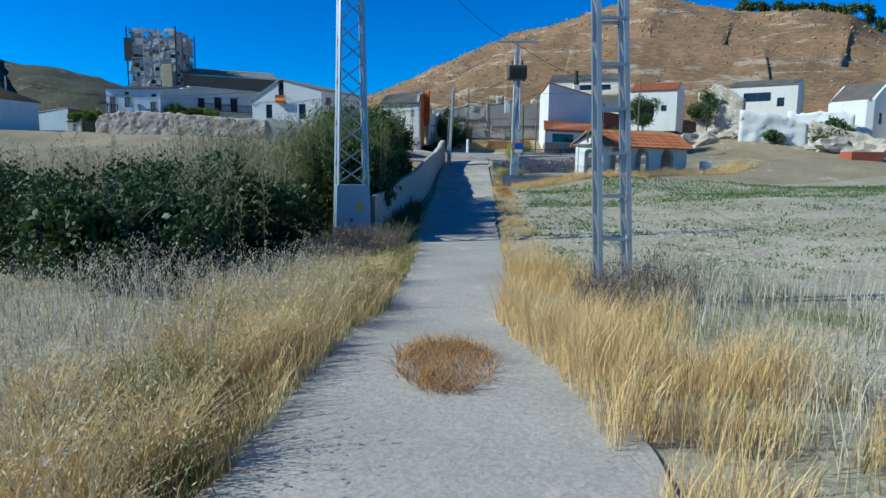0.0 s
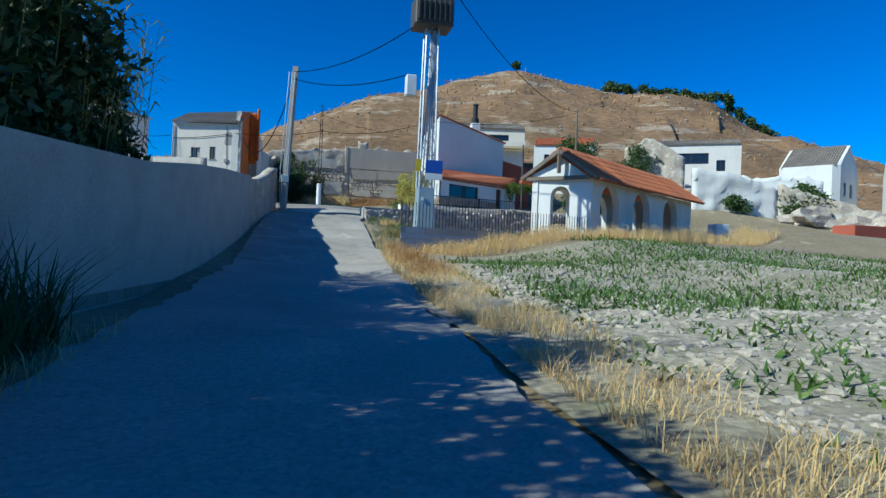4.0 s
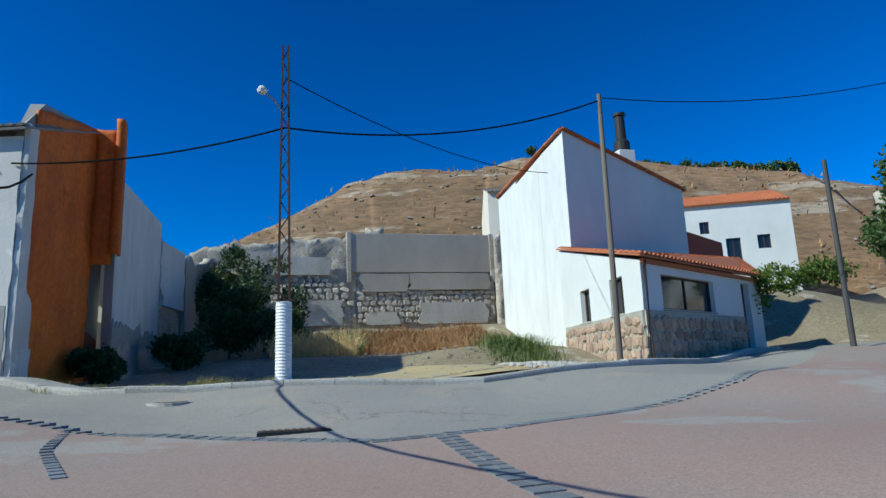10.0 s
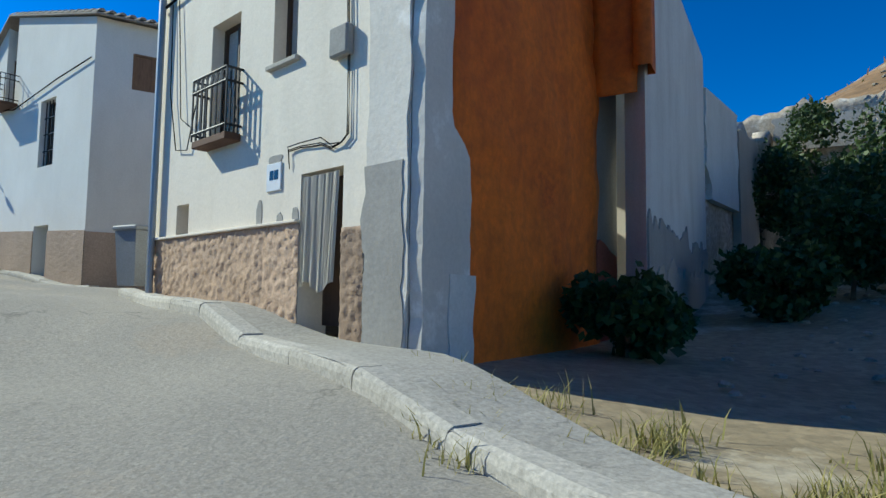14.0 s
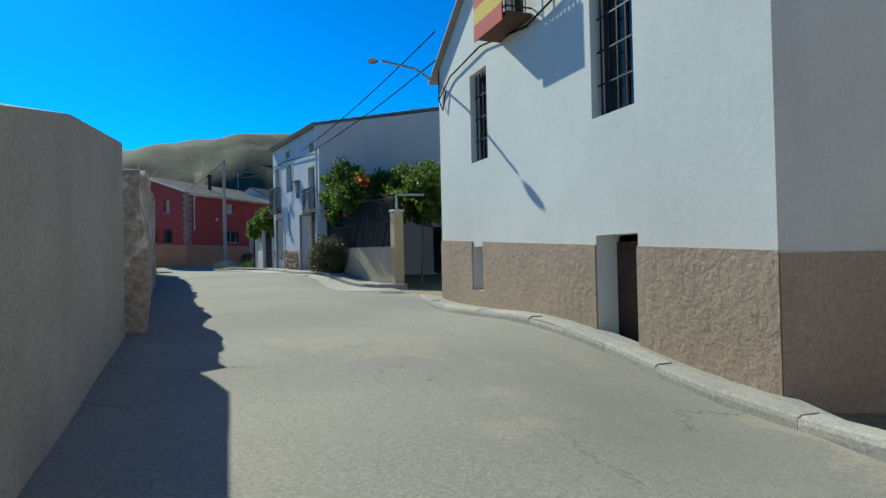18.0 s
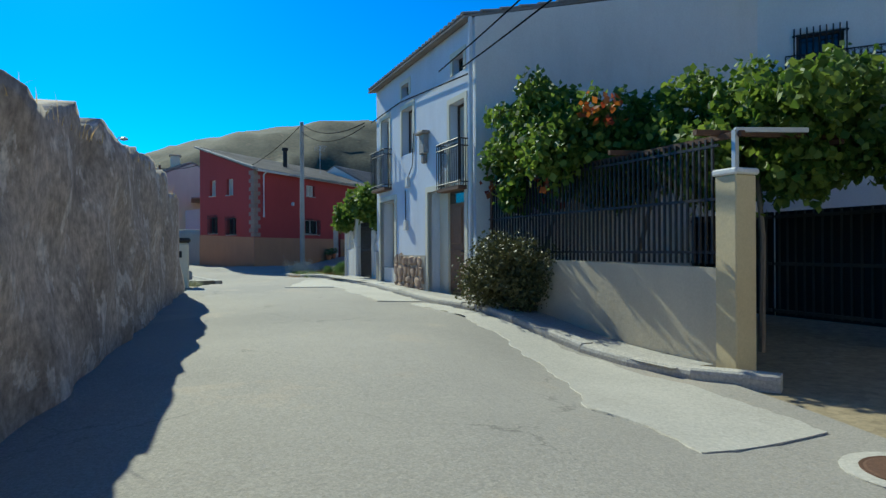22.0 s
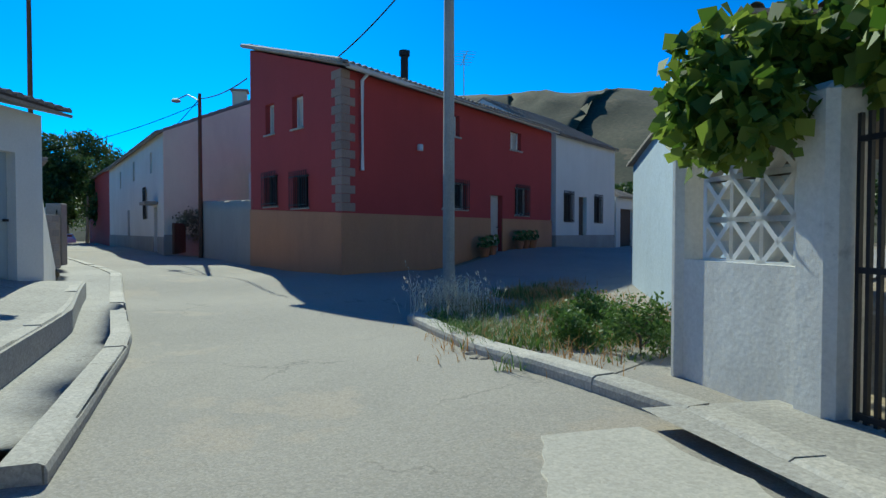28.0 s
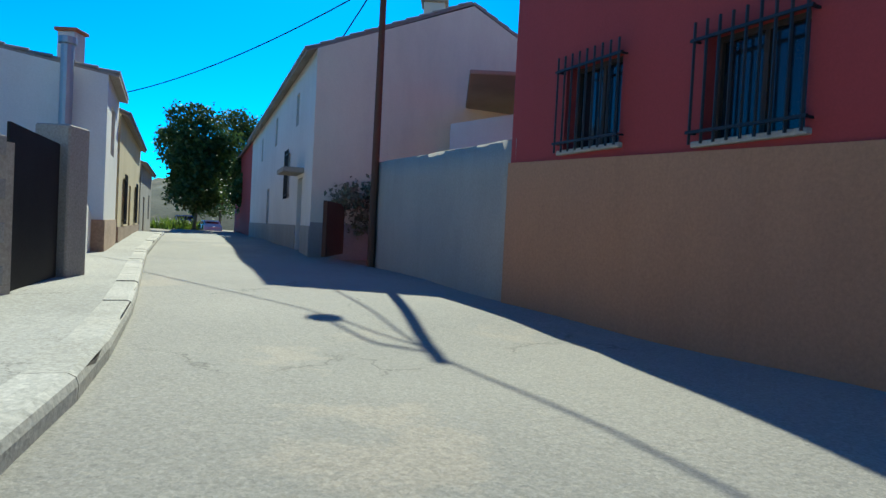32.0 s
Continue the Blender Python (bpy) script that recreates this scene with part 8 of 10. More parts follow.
manhole(1.95, 75.3, 0.33, "round cast iron manhole cover in a cracked concrete collar", 0.02)
manhole(-27.55, 85.75, 0.36, "round cast iron manhole cover in patched concrete", 0.05)
dr = thing("drain_grate", "rectangular cast iron drain grate sunk in the street", "drain", (4.0, 71.95, Z(4, 71.95)))
zd = Z(4.0, 71.95)
own(dr, [part("bar", bx(3.58 + i * 0.1, 71.8, zd + 0.0, 3.64 + i * 0.1, 72.1, zd + 0.05), M_RUST) for i in range(9)] + [part("frame", bx(3.52, 71.75, zd - 0.05, 4.5, 72.15, zd + 0.036), M_BLACK)])
for k, (l_, r_) in enumerate((([(-28.3, 84.5), (-29.5, 84.35), (-31, 85.0), (-34, 85.6), (-38, 85.5)], [(-28.5, 86.1), (-29.5, 86.25), (-31, 86.3), (-34, 86.2), (-38, 85.95)]), ([(-38.5, 84.9), (-41.5, 84.9), (-45, 85.1)], [(-38.5, 85.95), (-41.5, 85.95), (-45, 85.9)]), ([(-43.6, 83.6), (-46, 84.2), (-48.5, 84.9)], [(-43.0, 85.9), (-46, 85.85), (-48.5, 85.6)]))):
    pt_ = strip("concrete_patch", l_, r_, M_PATCH, 0.03, 0.15, 10, ragged=0.14)
    tagged(pt_, "pale concrete repair along the kerb", "patch", kind="structure")
for nm, l_, r_ in (("pavement_house", [(3.9, 76.07), (0.7, 76.52), (-2.5, 78.12), (-5.3, 79.27), (-8.2, 80.62)], [(3.9, 76.5), (0.7, 77.0), (-1.7, 78.85), (-4.5, 79.6), (-7.3, 80.45)]), ("pavement_corner_house", [(-13.6, 83.62), (-16.5, 84.12), (-19, 84.42), (-22.0, 84.77), (-25.05, 85.37)], [(-15.0, 84.45), (-17, 84.75), (-22, 85.45), (-24.8, 85.9)]),
                   ("pavement_white_house", [(-30.9, 86.52), (-33, 86.32), (-36, 86.22), (-37.5, 86.02), (-42.5, 86.02), (-46, 85.92), (-48.6, 85.72)], [(-30.9, 87.2), (-36, 86.95), (-42.5, 86.65), (-46, 87.1), (-48.6, 87.0)])):
    pv = strip(nm, l_, r_, M_PAVE, 0.125, 0.5, 3)
    tagged(pv, "narrow worn concrete pavement", "pavement", kind="structure")

landing = strip("ramp_landing", [(1.45, 60.6), (3.2, 60.75), (5.65, 61.5)], [(1.6, 64.0), (3.3, 63.7), (6.1, 64.1)], M_PATCH, 0.075, 0.3, 8, ragged=0.03)
tagged(landing, "pale concrete slab at the head of the ramp", "slab", kind="structure")
gk = kerb("kerb_gutter", [(6.2, 62.3), (6.9, 63.6), (7.9, 64.9), (10.5, 65.9)], 0.3, 0.13, "stained concrete gutter kerb by the stone wall", 0.9, flip=1)
band = thing("paver_band", "band of single grey-blue pavers edging the red paving", "paving", (5, 70.4, 2.7), kind="structure")
me_ = bpy.data.meshes.new("paver")
b_ = bx(-0.5, -0.5, -0.06, 0.5, 0.5, 0.0)
b_.to_mesh(me_)
b_.free()
me_.materials.append(M_PAVER_GREY)


def paver_row(line, rows=1, size=0.22):
    line = np.array(line, float)
    d_ = np.r_[0, np.cumsum(np.hypot(*np.diff(line, axis=0).T))]
    for k in range(int(d_[-1] / size)):
        s_ = (k + 0.5) * size
        p_ = np.array([np.interp(s_, d_, line[:, c]) for c in (0, 1)])
        q_ = np.array([np.interp(min(s_ + 0.1, d_[-1]), d_, line[:, c]) for c in (0, 1)])
        t_ = Vector((*(q_ - p_), 0)).normalized()
        n_ = Vector((-t_.y, t_.x, 0))
        for r_ in range(rows):
            c_ = Vector((*p_, 0)) + n_ * (r_ - (rows - 1) / 2) * size * 0.62
            o = new("paver", me_)
            o.parent = band
            o.matrix_parent_inverse = band.matrix_basis.inverted()
            m_ = Matrix.Identity(4)
            m_.col[0][:3], m_.col[1][:3] = t_ * size * 0.94, n_ * size * 0.58
            m_.col[2][:3] = Vector((0, 0, 1))
            m_.translation = (c_.x, c_.y, Z(c_.x, c_.y) + 0.068 + random.uniform(-0.003, 0.003))
            o.matrix_basis = m_


paver_row([(-5, 75.4), (-3, 75.2), (0.76, 73.1), (2.9, 71.7), (4.94, 70.35), (6.4, 70.3), (9, 71.5), (11.6, 72.4), (15, 75.0)], 2)
paver_row([(5.7, 70.2), (5.6, 68), (5.9, 64.3)], 2)
paver_row([(0.9, 73.0), (1.2, 71.2), (2.0, 69.0)], 1)

# ---- hills ----
def hill(name, crest, base, spread, mat, label, seed, rough=1.0, n=220, rows=60):
    """A rounded mass whose skyline passes through the crest points."""
    crest = np.array(crest, float)
    d = np.r_[0, np.cumsum(np.hypot(*np.diff(crest[:, :2], axis=0).T))]
    t = np.linspace(0, d[-1], n)
    c = np.stack([np.interp(t, d, crest[:, k]) for k in range(3)], 1)
    tang = np.gradient(c[:, :2], axis=0)
    tang /= np.hypot(*tang.T)[:, None]
    nor = np.stack([tang[:, 1], -tang[:, 0]], 1)
    v, f = [], []
    for j in range(rows + 1):
        s = -1 + 2.0 * j / rows
        for i in range(n):
            h = c[i, 2] - base
            fall = max(0.0, 1 - abs(s) ** 1.5)
            p = c[i, :2] + nor[i] * spread * s
            k = noise.fractal((p[0] * 0.03, p[1] * 0.03, seed), 1.0, 2.0, 5) * rough
            k2 = noise.fractal((p[0] * 0.16, p[1] * 0.16, seed), 0.8, 2.0, 4) * rough * 0.5
            z = base + h * fall + (k * 2.2 + k2) * min(1.0, 0.25 + abs(s) * 4) * (0.3 + fall)
            band_ = 5.5 + 1.5 * noise.noise((p[0] * 0.02, p[1] * 0.02, 1))
            fr = (z / band_) % 1.0
            z += rough * 0.45 * (fr ** 3 - fr) * min(1.0, fall * 3)
            v.append((p[0], p[1], z))
    for j in range(rows):
        for i in range(n - 1):
            a = j * n + i
            f.append((a, a + 1, a + n + 1, a + n))
    return tagged(mesh_ob(name, v, f, mat, smooth=True), label, "hill", kind="structure")


hill("backdrop_hill", [(-75, 230, 4), (-40, 215, 18), (-9, 208, 30.7), (19, 208, 42), (51, 202, 50.5), (65, 197.5, 53.7), (85, 188.5, 47.6), (110, 173, 43), (118, 166.5, 34.3), (135, 158, 28), (170, 135, 14), (200, 110, 4)], 2, 62, M_HILL, "dry ochre hill with bare rock bands", 3, 1.6)
hill("backdrop_spur", [(-40, 140, 8), (-18, 135, 13), (-4, 133.6, 16.9), (4, 134, 20.0), (14, 133.3, 24.0), (27, 131, 26.2), (40, 126, 27.5), (60, 120, 24), (80, 110, 16)], 6, 24, M_HILL, "dry grassy spur above the village", 5, 0.8)
hill("backdrop_mountain_west", [(-420, -160, 5), (-400, -60, 25), (-380, 41, 48), (-382, 83, 65), (-379, 129, 74), (-365, 192, 79), (-330, 235, 77), (-300, 250, 67), (-280, 278, 60), (-220, 330, 52), (-190, 330, 48), (-150, 330, 38), (-100, 330, 20)], 0, 130, M_MOUNT, "dark scrub-covered mountain ridge in haze", 7, 2.2, 140, 30)
hill("backdrop_ridge_north", [(120, 330, 10), (200, 260, 30), (260, 180, 26), (300, 60, 12)], 0, 90, M_HILL, "low dry ridge on the horizon", 9, 2.0)


# ---- church under scaffolding ----
def church():
    h = thing("church", "brown stone church with a tower wrapped in scaffolding and netting", "church", (-45, 105, 6))
    x, y = -44.6, 105.0
    w = 2.9
    parts = [part("tower", bx(x - w, y - w, 4, x + w, y + w, 21.2, 0.05), M_CHURCH), part("netting", rough_net(x, y, w + 0.7), M_NET, None, "pale scaffold netting")]
    b = bmesh.new()
    for sx in (-1, -0.33, 0.33, 1):
        for sy in (-1, 1):
            beam(b, (x + sx * (w + 0.9), y + sy * (w + 0.9), 4), (x + sx * (w + 0.9), y + sy * (w + 0.9), 22.8), 0.12)
            beam(b, (x + sy * (w + 0.9), y + sx * (w + 0.9), 4), (x + sy * (w + 0.9), y + sx * (w + 0.9), 22.8), 0.12)
    for i in range(9):
        z = 6 + i * 2
        for s in (-1, 1):
            beam(b, (x - w - 0.9, y + s * (w + 0.9), z), (x + w + 0.9, y + s * (w + 0.9), z), 0.1)
            beam(b, (x + s * (w + 0.9), y - w - 0.9, z), (x + s * (w + 0.9), y + w + 0.9, z), 0.1)
    parts.append(part("scaffold", b, M_STEEL))
    parts.append(part("chute", bx(x + 1.6, y - w - 1.3, 5, x + 3.2, y - w - 0.9, 17, 0.05), M_YELLOW, None, "yellow debris sheet hung on the scaffold"))
    parts.append(part("nave", wall_mesh((x + w, y - 1), (x + w + 14, y + 5), 4, 16.0, 7.0), M_CHURCH))
    parts.append(tiled_roof(None, (x + w, y - 1.5, 16.0), (x + w + 14.5, y + 4.5, 16.0), (x + w - 2, y + 3, 17.6), (x + w + 12.5, y + 9, 17.6), M_TILE_OLD))
    parts.append(part("banner", bx(x - w - 1.3, y - w - 1.0, 17.5, x - w - 0.2, y - w - 0.95, 21), M_BLACK, None, "dark banner on the scaffold"))
    own(h, parts)


def rough_net(x, y, w):
    bm = bmesh.new()
    n, m = 36, 24
    ring = []
    for j in range(m + 1):
        row = []
        for i in range(n):
            s = 4 * i / n
            k, t = int(s), s - int(s)
            px, py = ((-1 + 2 * t, -1), (1, -1 + 2 * t), (1 - 2 * t, 1), (-1, 1 - 2 * t))[k]
            z = 7 + 15.4 * j / m
            o = 1 + 0.05 * noise.noise((px * 3, py * 3, z * 0.6))
            row.append(bm.verts.new((x + px * w * o, y + py * w * o, z + 0.5 * noise.noise((px * 2, py * 2, j)))))
        ring.append(row)
    rs = random.Random(4)
    for j in range(m):
        for i in range(n):
            if rs.random() < 0.83:
                bm.faces.new((ring[j][i], ring[j][(i + 1) % n], ring[j + 1][(i + 1) % n], ring[j + 1][i]))
    return bm


church()

# ---- far houses on both sides of the track ----
simple_house("ochre rendered house behind the ruined wall", [(-6.5, 106.0), (1.2, 106.6), (0.6, 113.0), (-7.0, 112.4)], 6.0, 11.0, M_YELLOW, M_TILE_OLD, 11.5, [(0, 6.2, 6.9, 9.6, 10.6)])
simple_house("large pale house with long roof terraces up the slope", [(17.6, 102.3), (28.5, 99.1), (31, 108), (20, 111)], 9.0, 15.4, M_CREAM, M_TILE_OLD, 16.9, [(0, 4.5, 9.5, 13.6, 14.7), (0, 6.5, 8.2, 10.2, 12.2, "door"), (0, 1.0, 2.0, 13.4, 14.6)])
bal_b = thing("terrace", "long terrace with yellow coping on the pale house", "terrace", (23, 99.5, 12.9))
own(bal_b, [part("slab", Face((20.5, 101.3), (28.5, 98.95)).boxes((0, 8.3, -1.2, 0, 12.9, 13.15, 0.02)), M_YELLOW), part("parapet", Face((20.5, 101.3), (28.5, 98.95)).boxes((0, 8.3, -1.2, -1.05, 13.15, 13.75, 0.02)), M_CREAM)])
simple_house("white house with a red tiled roof and balcony window", [(29.3, 98.0), (35.4, 95.0), (38.7, 101), (32.5, 104.5)], 7.5, 13.5, M_WHITE, M_TILE, 14.9, [(0, 1.2, 1.8, 11.6, 12.4), (0, 2.7, 3.6, 9.6, 11.2), (0, 4.6, 5.4, 10.4, 11.3)])
simple_house("grey unfinished block house up the slope", [(41.8, 92.4), (49.0, 87.4), (53, 93), (46, 98)], 6.5, 13.6, M_GREYWHITE, M_TILE_OLD, 14.6, [(0, 2, 5.5, 11.4, 12.6), (0, 6.3, 7.2, 10.6, 11.8)])
simple_house("white gabled house low on the hillside", [(54.5, 80.5), (52.0, 85.0), (58, 88.5), (60.5, 84)], 5.0, 10.8, M_WHITE, M_TILE_OLD, 13.2, [(3, 2.2, 3.2, 7.8, 9.2), (3, 4.6, 5.4, 7.8, 9.2)])
simple_house("white terraced houses at the end of the field", [(58.0, 78.0), (66, 70), (70, 74), (62, 82)], 3.5, 10.0, M_WHITE, M_TILE_OLD, 11.4, [(0, 2, 3, 6.2, 7.6), (0, 5, 6, 6.2, 7.6), (0, 8, 9, 6.2, 7.6)])
for i, (p, q, z0, zt, mt) in enumerate((((38.0, 80.0), (45.5, 78.0), 2.5, [(0, 9.2), (3, 8.9), (7.7, 7.6)], M_WHITE_OLD), ((45.5, 78.0), (54.0, 72.5), 2.5, [(0, 8.0), (5, 6.4), (10, 5.0)], M_RUBBLE), ((36.5, 90), (41.5, 86.5), 5, [(0, 12.6), (3, 13.5), (6, 11.2)], M_RUBBLE), ((46, 84), (52, 79.5), 4, [(0, 9.5), (7.5, 9.0)], M_WHITE))):
    rough_wall("ruined_slope_wall", p, q, z0, zt, 0.6, mt, "weathered masonry wall of a ruined house on the slope", seed=90 + i, amp=0.3, step=0.4, jag=0.6, kind="", category="ruin")
for i, (x, y, s) in enumerate(((48, 76.5, 1.8), (52, 73.5, 2.2), (56, 71, 1.6), (40, 82, 1.8), (60, 69, 2.0), (37, 84, 1.4), (34, 83, 1.6))):
    b = bmesh.new()
    bmesh.ops.create_icosphere(b, subdivisions=3, radius=s)
    for v in b.verts:
        k = 1 + 0.5 * noise.noise(v.co * 0.8 + Vector((i * 7, 0, 0))) + 0.4 * noise.noise(v.co * 1.9) + 0.2 * noise.noise(v.co * 4.5)
        v.co = Vector((x, y, Z(x, y) + s * 0.1)) + Vector((v.co.x * k * 1.5, v.co.y * k, v.co.z * k * 0.75))
    o = part("boulder", b, M_RUBBLE)
    tagged(o, "pale weathered rock outcrop on the slope", "rock", "rock outcrops")
cont = thing("rusty_tank", "low rusty metal tank at the field's edge", "tank", (48, 70, 2.4))
own(cont, [part("body", bx(46.2, 70.4, 2.2, 49.8, 72.6, 4.0, 0.05), M_BRICKRED)])
cab = part("utility_cabinet", bx(25.6, 60.2, 1.0, 26.5, 61.0, 2.6, 0.04), M_ENAMEL)
tagged(cab, "white utility cabinet beside the pavilion", "cabinet")

# ---- plants ----
def poly_ob(name, verts, sizes, mat, smooth=False):
    """A mesh of loose polygons, whose corners follow one another in verts."""
    v = np.asarray(verts, np.float32).reshape(-1, 3)
    sizes = np.asarray(sizes, np.int32)
    me = bpy.data.meshes.new(name)
    me.vertices.add(len(v))
    me.vertices.foreach_set("co", v.ravel())
    me.loops.add(len(v))
    me.loops.foreach_set("vertex_index", np.arange(len(v), dtype=np.int32))
    me.polygons.add(len(sizes))
    me.polygons.foreach_set("loop_start", np.r_[0, np.cumsum(sizes)[:-1]].astype(np.int32))
    me.polygons.foreach_set("loop_total", sizes)
    me.materials.append(mat)
    me.update(calc_edges=True)
    return new(name, me)


def in_strip(rows, n, rs, bias=1.0):
    """Random places between two lines given as rows (along, low, high)."""
    rows = np.array(rows, float)
    s = rs.uniform(rows[0, 0], rows[-1, 0], n)
    lo, hi = np.interp(s, rows[:, 0], rows[:, 1]), np.interp(s, rows[:, 0], rows[:, 2])
    return s, lo + (hi - lo) * rs.rand(n) ** bias


def blades(name, x, y, height, width, mat, seed, lean=0.35, z=None, heads=0, head_size=0.03, clump=0.0, spread=0.35):
    """Bent grass blades; with heads, ears of small husks hang from their tips."""
    rs = np.random.RandomState(seed)
    n = len(x)
    if clump:
        k = rs.randint(0, max(1, n // 40), n)
        cx, cy = x[k] + rs.normal(0, clump, n), y[k] + rs.normal(0, clump, n)
        x, y = cx, cy
    z = (land_at(x, y) if z is None else np.broadcast_to(z, (n,))) - 0.04
    h = rs.uniform(height[0], height[1], n) * (0.85 + 0.55 * np.array([noise.noise((a * 0.7, b * 0.7, seed)) + 0.6 * noise.noise((a * 2.1, b * 2.1, seed)) for a, b in zip(x, y)]))
    an = rs.uniform(0, 2 * math.pi, n)
    d = np.stack([np.cos(an), np.sin(an), np.zeros(n)], 1)
    side = np.stack([-np.sin(an + rs.normal(0, 0.6, n)), np.cos(an), np.zeros(n)], 1)
    base = np.stack([x, y, z], 1)
    le = (lean * h * rs.uniform(0.2, 1.6, n))[:, None]
    w = (width * rs.uniform(0.6, 1.4, n))[:, None]
    up = np.array([0, 0, 1.0])
    mid = base + up * (h * 0.55)[:, None] + d * le * spread
    tip = base + up * (h * rs.uniform(0.82, 1.0, n))[:, None] + d * le
    q = np.stack([base - side * w, base + side * w, mid + side * w * 0.7, mid - side * w * 0.7], 1)
    t = np.stack([mid - side * w * 0.7, mid + side * w * 0.7, tip], 1)
    verts = np.concatenate([q.reshape(n, 12), t.reshape(n, 9)], 1).reshape(-1, 3)
    sizes = np.tile([4, 3], n)
    if heads:
        m = n * heads
        i = np.repeat(np.arange(n), heads)
        f = rs.uniform(0.35, 1.05, m)[:, None]
        c = mid[i] + (tip - mid)[i] * f + rs.normal(0, head_size * 0.9, (m, 3))
        u = rs.normal(size=(m, 3)) * 0.5 - up
        u /= np.linalg.norm(u, axis=1)[:, None]
        s = np.cross(u, rs.normal(size=(m, 3)))
        s /= np.linalg.norm(s, axis=1)[:, None]
        k = head_size * rs.uniform(0.6, 1.4, m)[:, None]
        hv = np.stack([c - u * k, c + s * k * 0.3, c + u * k, c - s * k * 0.3], 1).reshape(-1, 3)
        verts = np.concatenate([verts, hv])
        sizes = np.r_[sizes, np.full(m, 4)]
    return poly_ob(name, verts, sizes, mat)


def foliage(name, blobs, count, size, mat, seed, narrow=0.5, shell=0.55, droop=0.0):
    """Bent leaves through ellipsoids (x, y, z, rx, ry, rz), with gaps and an uneven outline."""
    rs = np.random.RandomState(seed)
    blobs = np.array(blobs, float)
    vol = (blobs[:, 3] * blobs[:, 4] * blobs[:, 5]) ** 0.8
    which = rs.choice(len(blobs), count, p=vol / vol.sum())
    bl = blobs[which]
    d = rs.normal(size=(count, 3))
    d /= np.linalg.norm(d, axis=1)[:, None]
    wave = 1 + 0.22 * np.sin(d[:, 0] * 5 + which) * np.sin(d[:, 1] * 6 + 2 * which) + 0.2 * np.sin(d[:, 2] * 9 + d[:, 0] * 7 + which)
    r = (shell + (1 - shell) * rs.rand(count)) * wave
    c = bl[:, :3] + d * bl[:, 3:6] * r[:, None]
    u = rs.normal(size=(count, 3)) + d * 0.8 - np.array([0, 0, droop])
    u /= np.linalg.norm(u, axis=1)[:, None]
    w = np.cross(u, rs.normal(size=(count, 3)))
    w /= np.linalg.norm(w, axis=1)[:, None]
    nn = np.cross(u, w)
    s = size * rs.uniform(0.55, 1.35, count)[:, None]
    v = np.stack([c - u * s, c + w * s * narrow + nn * s * 0.12, c + u * s * 0.9 - nn * s * 0.15, c - w * s * narrow + nn * s * 0.12], 1)
    return poly_ob(name, v.reshape(-1, 3), np.full(count, 4), mat)


def thin(x, y, seed, level):
    """Keep what falls in the thicker patches of an uneven stand."""
    keep = np.array([noise.noise((a * 0.8, b * 0.8, seed)) + 0.5 * noise.noise((a * 2.3, b * 2.3, seed + 9)) > level for a, b in zip(x, y)])
    return x[keep], y[keep]


def stuff(ob, label, category="grass"):
    return tagged(ob, label, category, kind="stuff")


def rocks(name, x, y, size, mat, seed, flat=0.6, z=None):
    """Small uneven stones, half sunk."""
    rs = np.random.RandomState(seed)
    a6 = np.arange(6) * math.pi / 3
    low = np.stack([np.cos(a6), np.sin(a6), np.full(6, -0.3)], 1)
    mid = np.stack([0.95 * np.cos(a6 + 0.3), 0.95 * np.sin(a6 + 0.3), np.full(6, 0.3)], 1)
    a3 = np.arange(3) * 2 * math.pi / 3 + 0.6
    top = np.stack([0.5 * np.cos(a3), 0.5 * np.sin(a3), np.full(3, 0.78)], 1)
    base = np.concatenate([low, mid, top])
    faces = []
    for k in range(6):
        j = (k + 1) % 6
        faces += [(k, j, 6 + j), (k, 6 + j, 6 + k), (6 + k, 6 + j, 12 + (k // 2 + (1 if k % 2 else 0)) % 3)]
    for k in range(3):
        faces += [(6 + 2 * k + 1, 12 + (k + 1) % 3, 12 + k)]
    faces += [(12, 13, 14)]
    fa = np.array(faces)
    z = land_at(x, y) if z is None else z
    out = []
    for i in range(len(x)):
        s = size * rs.uniform(0.35, 1.3)
        a = rs.uniform(0, 6.28)
        p = base * (1 + rs.uniform(-0.28, 0.28, base.shape)) * (1.0, rs.uniform(0.6, 1.0), 1.0)
        p = np.stack([p[:, 0] * math.cos(a) - p[:, 1] * math.sin(a), p[:, 0] * math.sin(a) + p[:, 1] * math.cos(a), p[:, 2] * flat], 1) * s + (x[i], y[i], z[i])
        out.append(p[fa].reshape(-1, 3))
    return poly_ob(name, np.concatenate(out), np.full(len(x) * len(faces), 3), mat)


rsp = np.random.RandomState(21)
# beside the track: tall dry grass, oats, tufts
LEFT_VERGE = [(-2, -3.5, -0.9), (3, -3.4, -0.9), (6, -3.2, -0.65), (9, -3.2, -0.45), (12, -3.2, -0.1), (15, -3.0, 0.0), (18, -2.8, -0.05), (21, -2.4, -0.1)]
RIGHT_VERGE = [(-2, 2.5, 6.5), (3, 2.5, 6.5), (6.4, 2.35, 6.0), (10, 2.3, 5.8), (12.6, 2.2, 5.2), (15, 2.4, 5.0), (18, 2.95, 4.6), (21.4, 3.3, 4.5)]
y, x = in_strip(LEFT_VERGE[:-2] + [(17, -2.6, -0.9)], 13000, rsp, 0.8)
x, y = thin(x, y, 1, 0.0)
stuff(blades("dry_grass", x, y, (0.3, 0.8), 0.0045, M_STRAW, 31, 0.5), "tall golden dry grass along the track")
y, x = in_strip(LEFT_VERGE, 13000, rsp, 0.8)
x, y = thin(x, y, 2, -0.1)
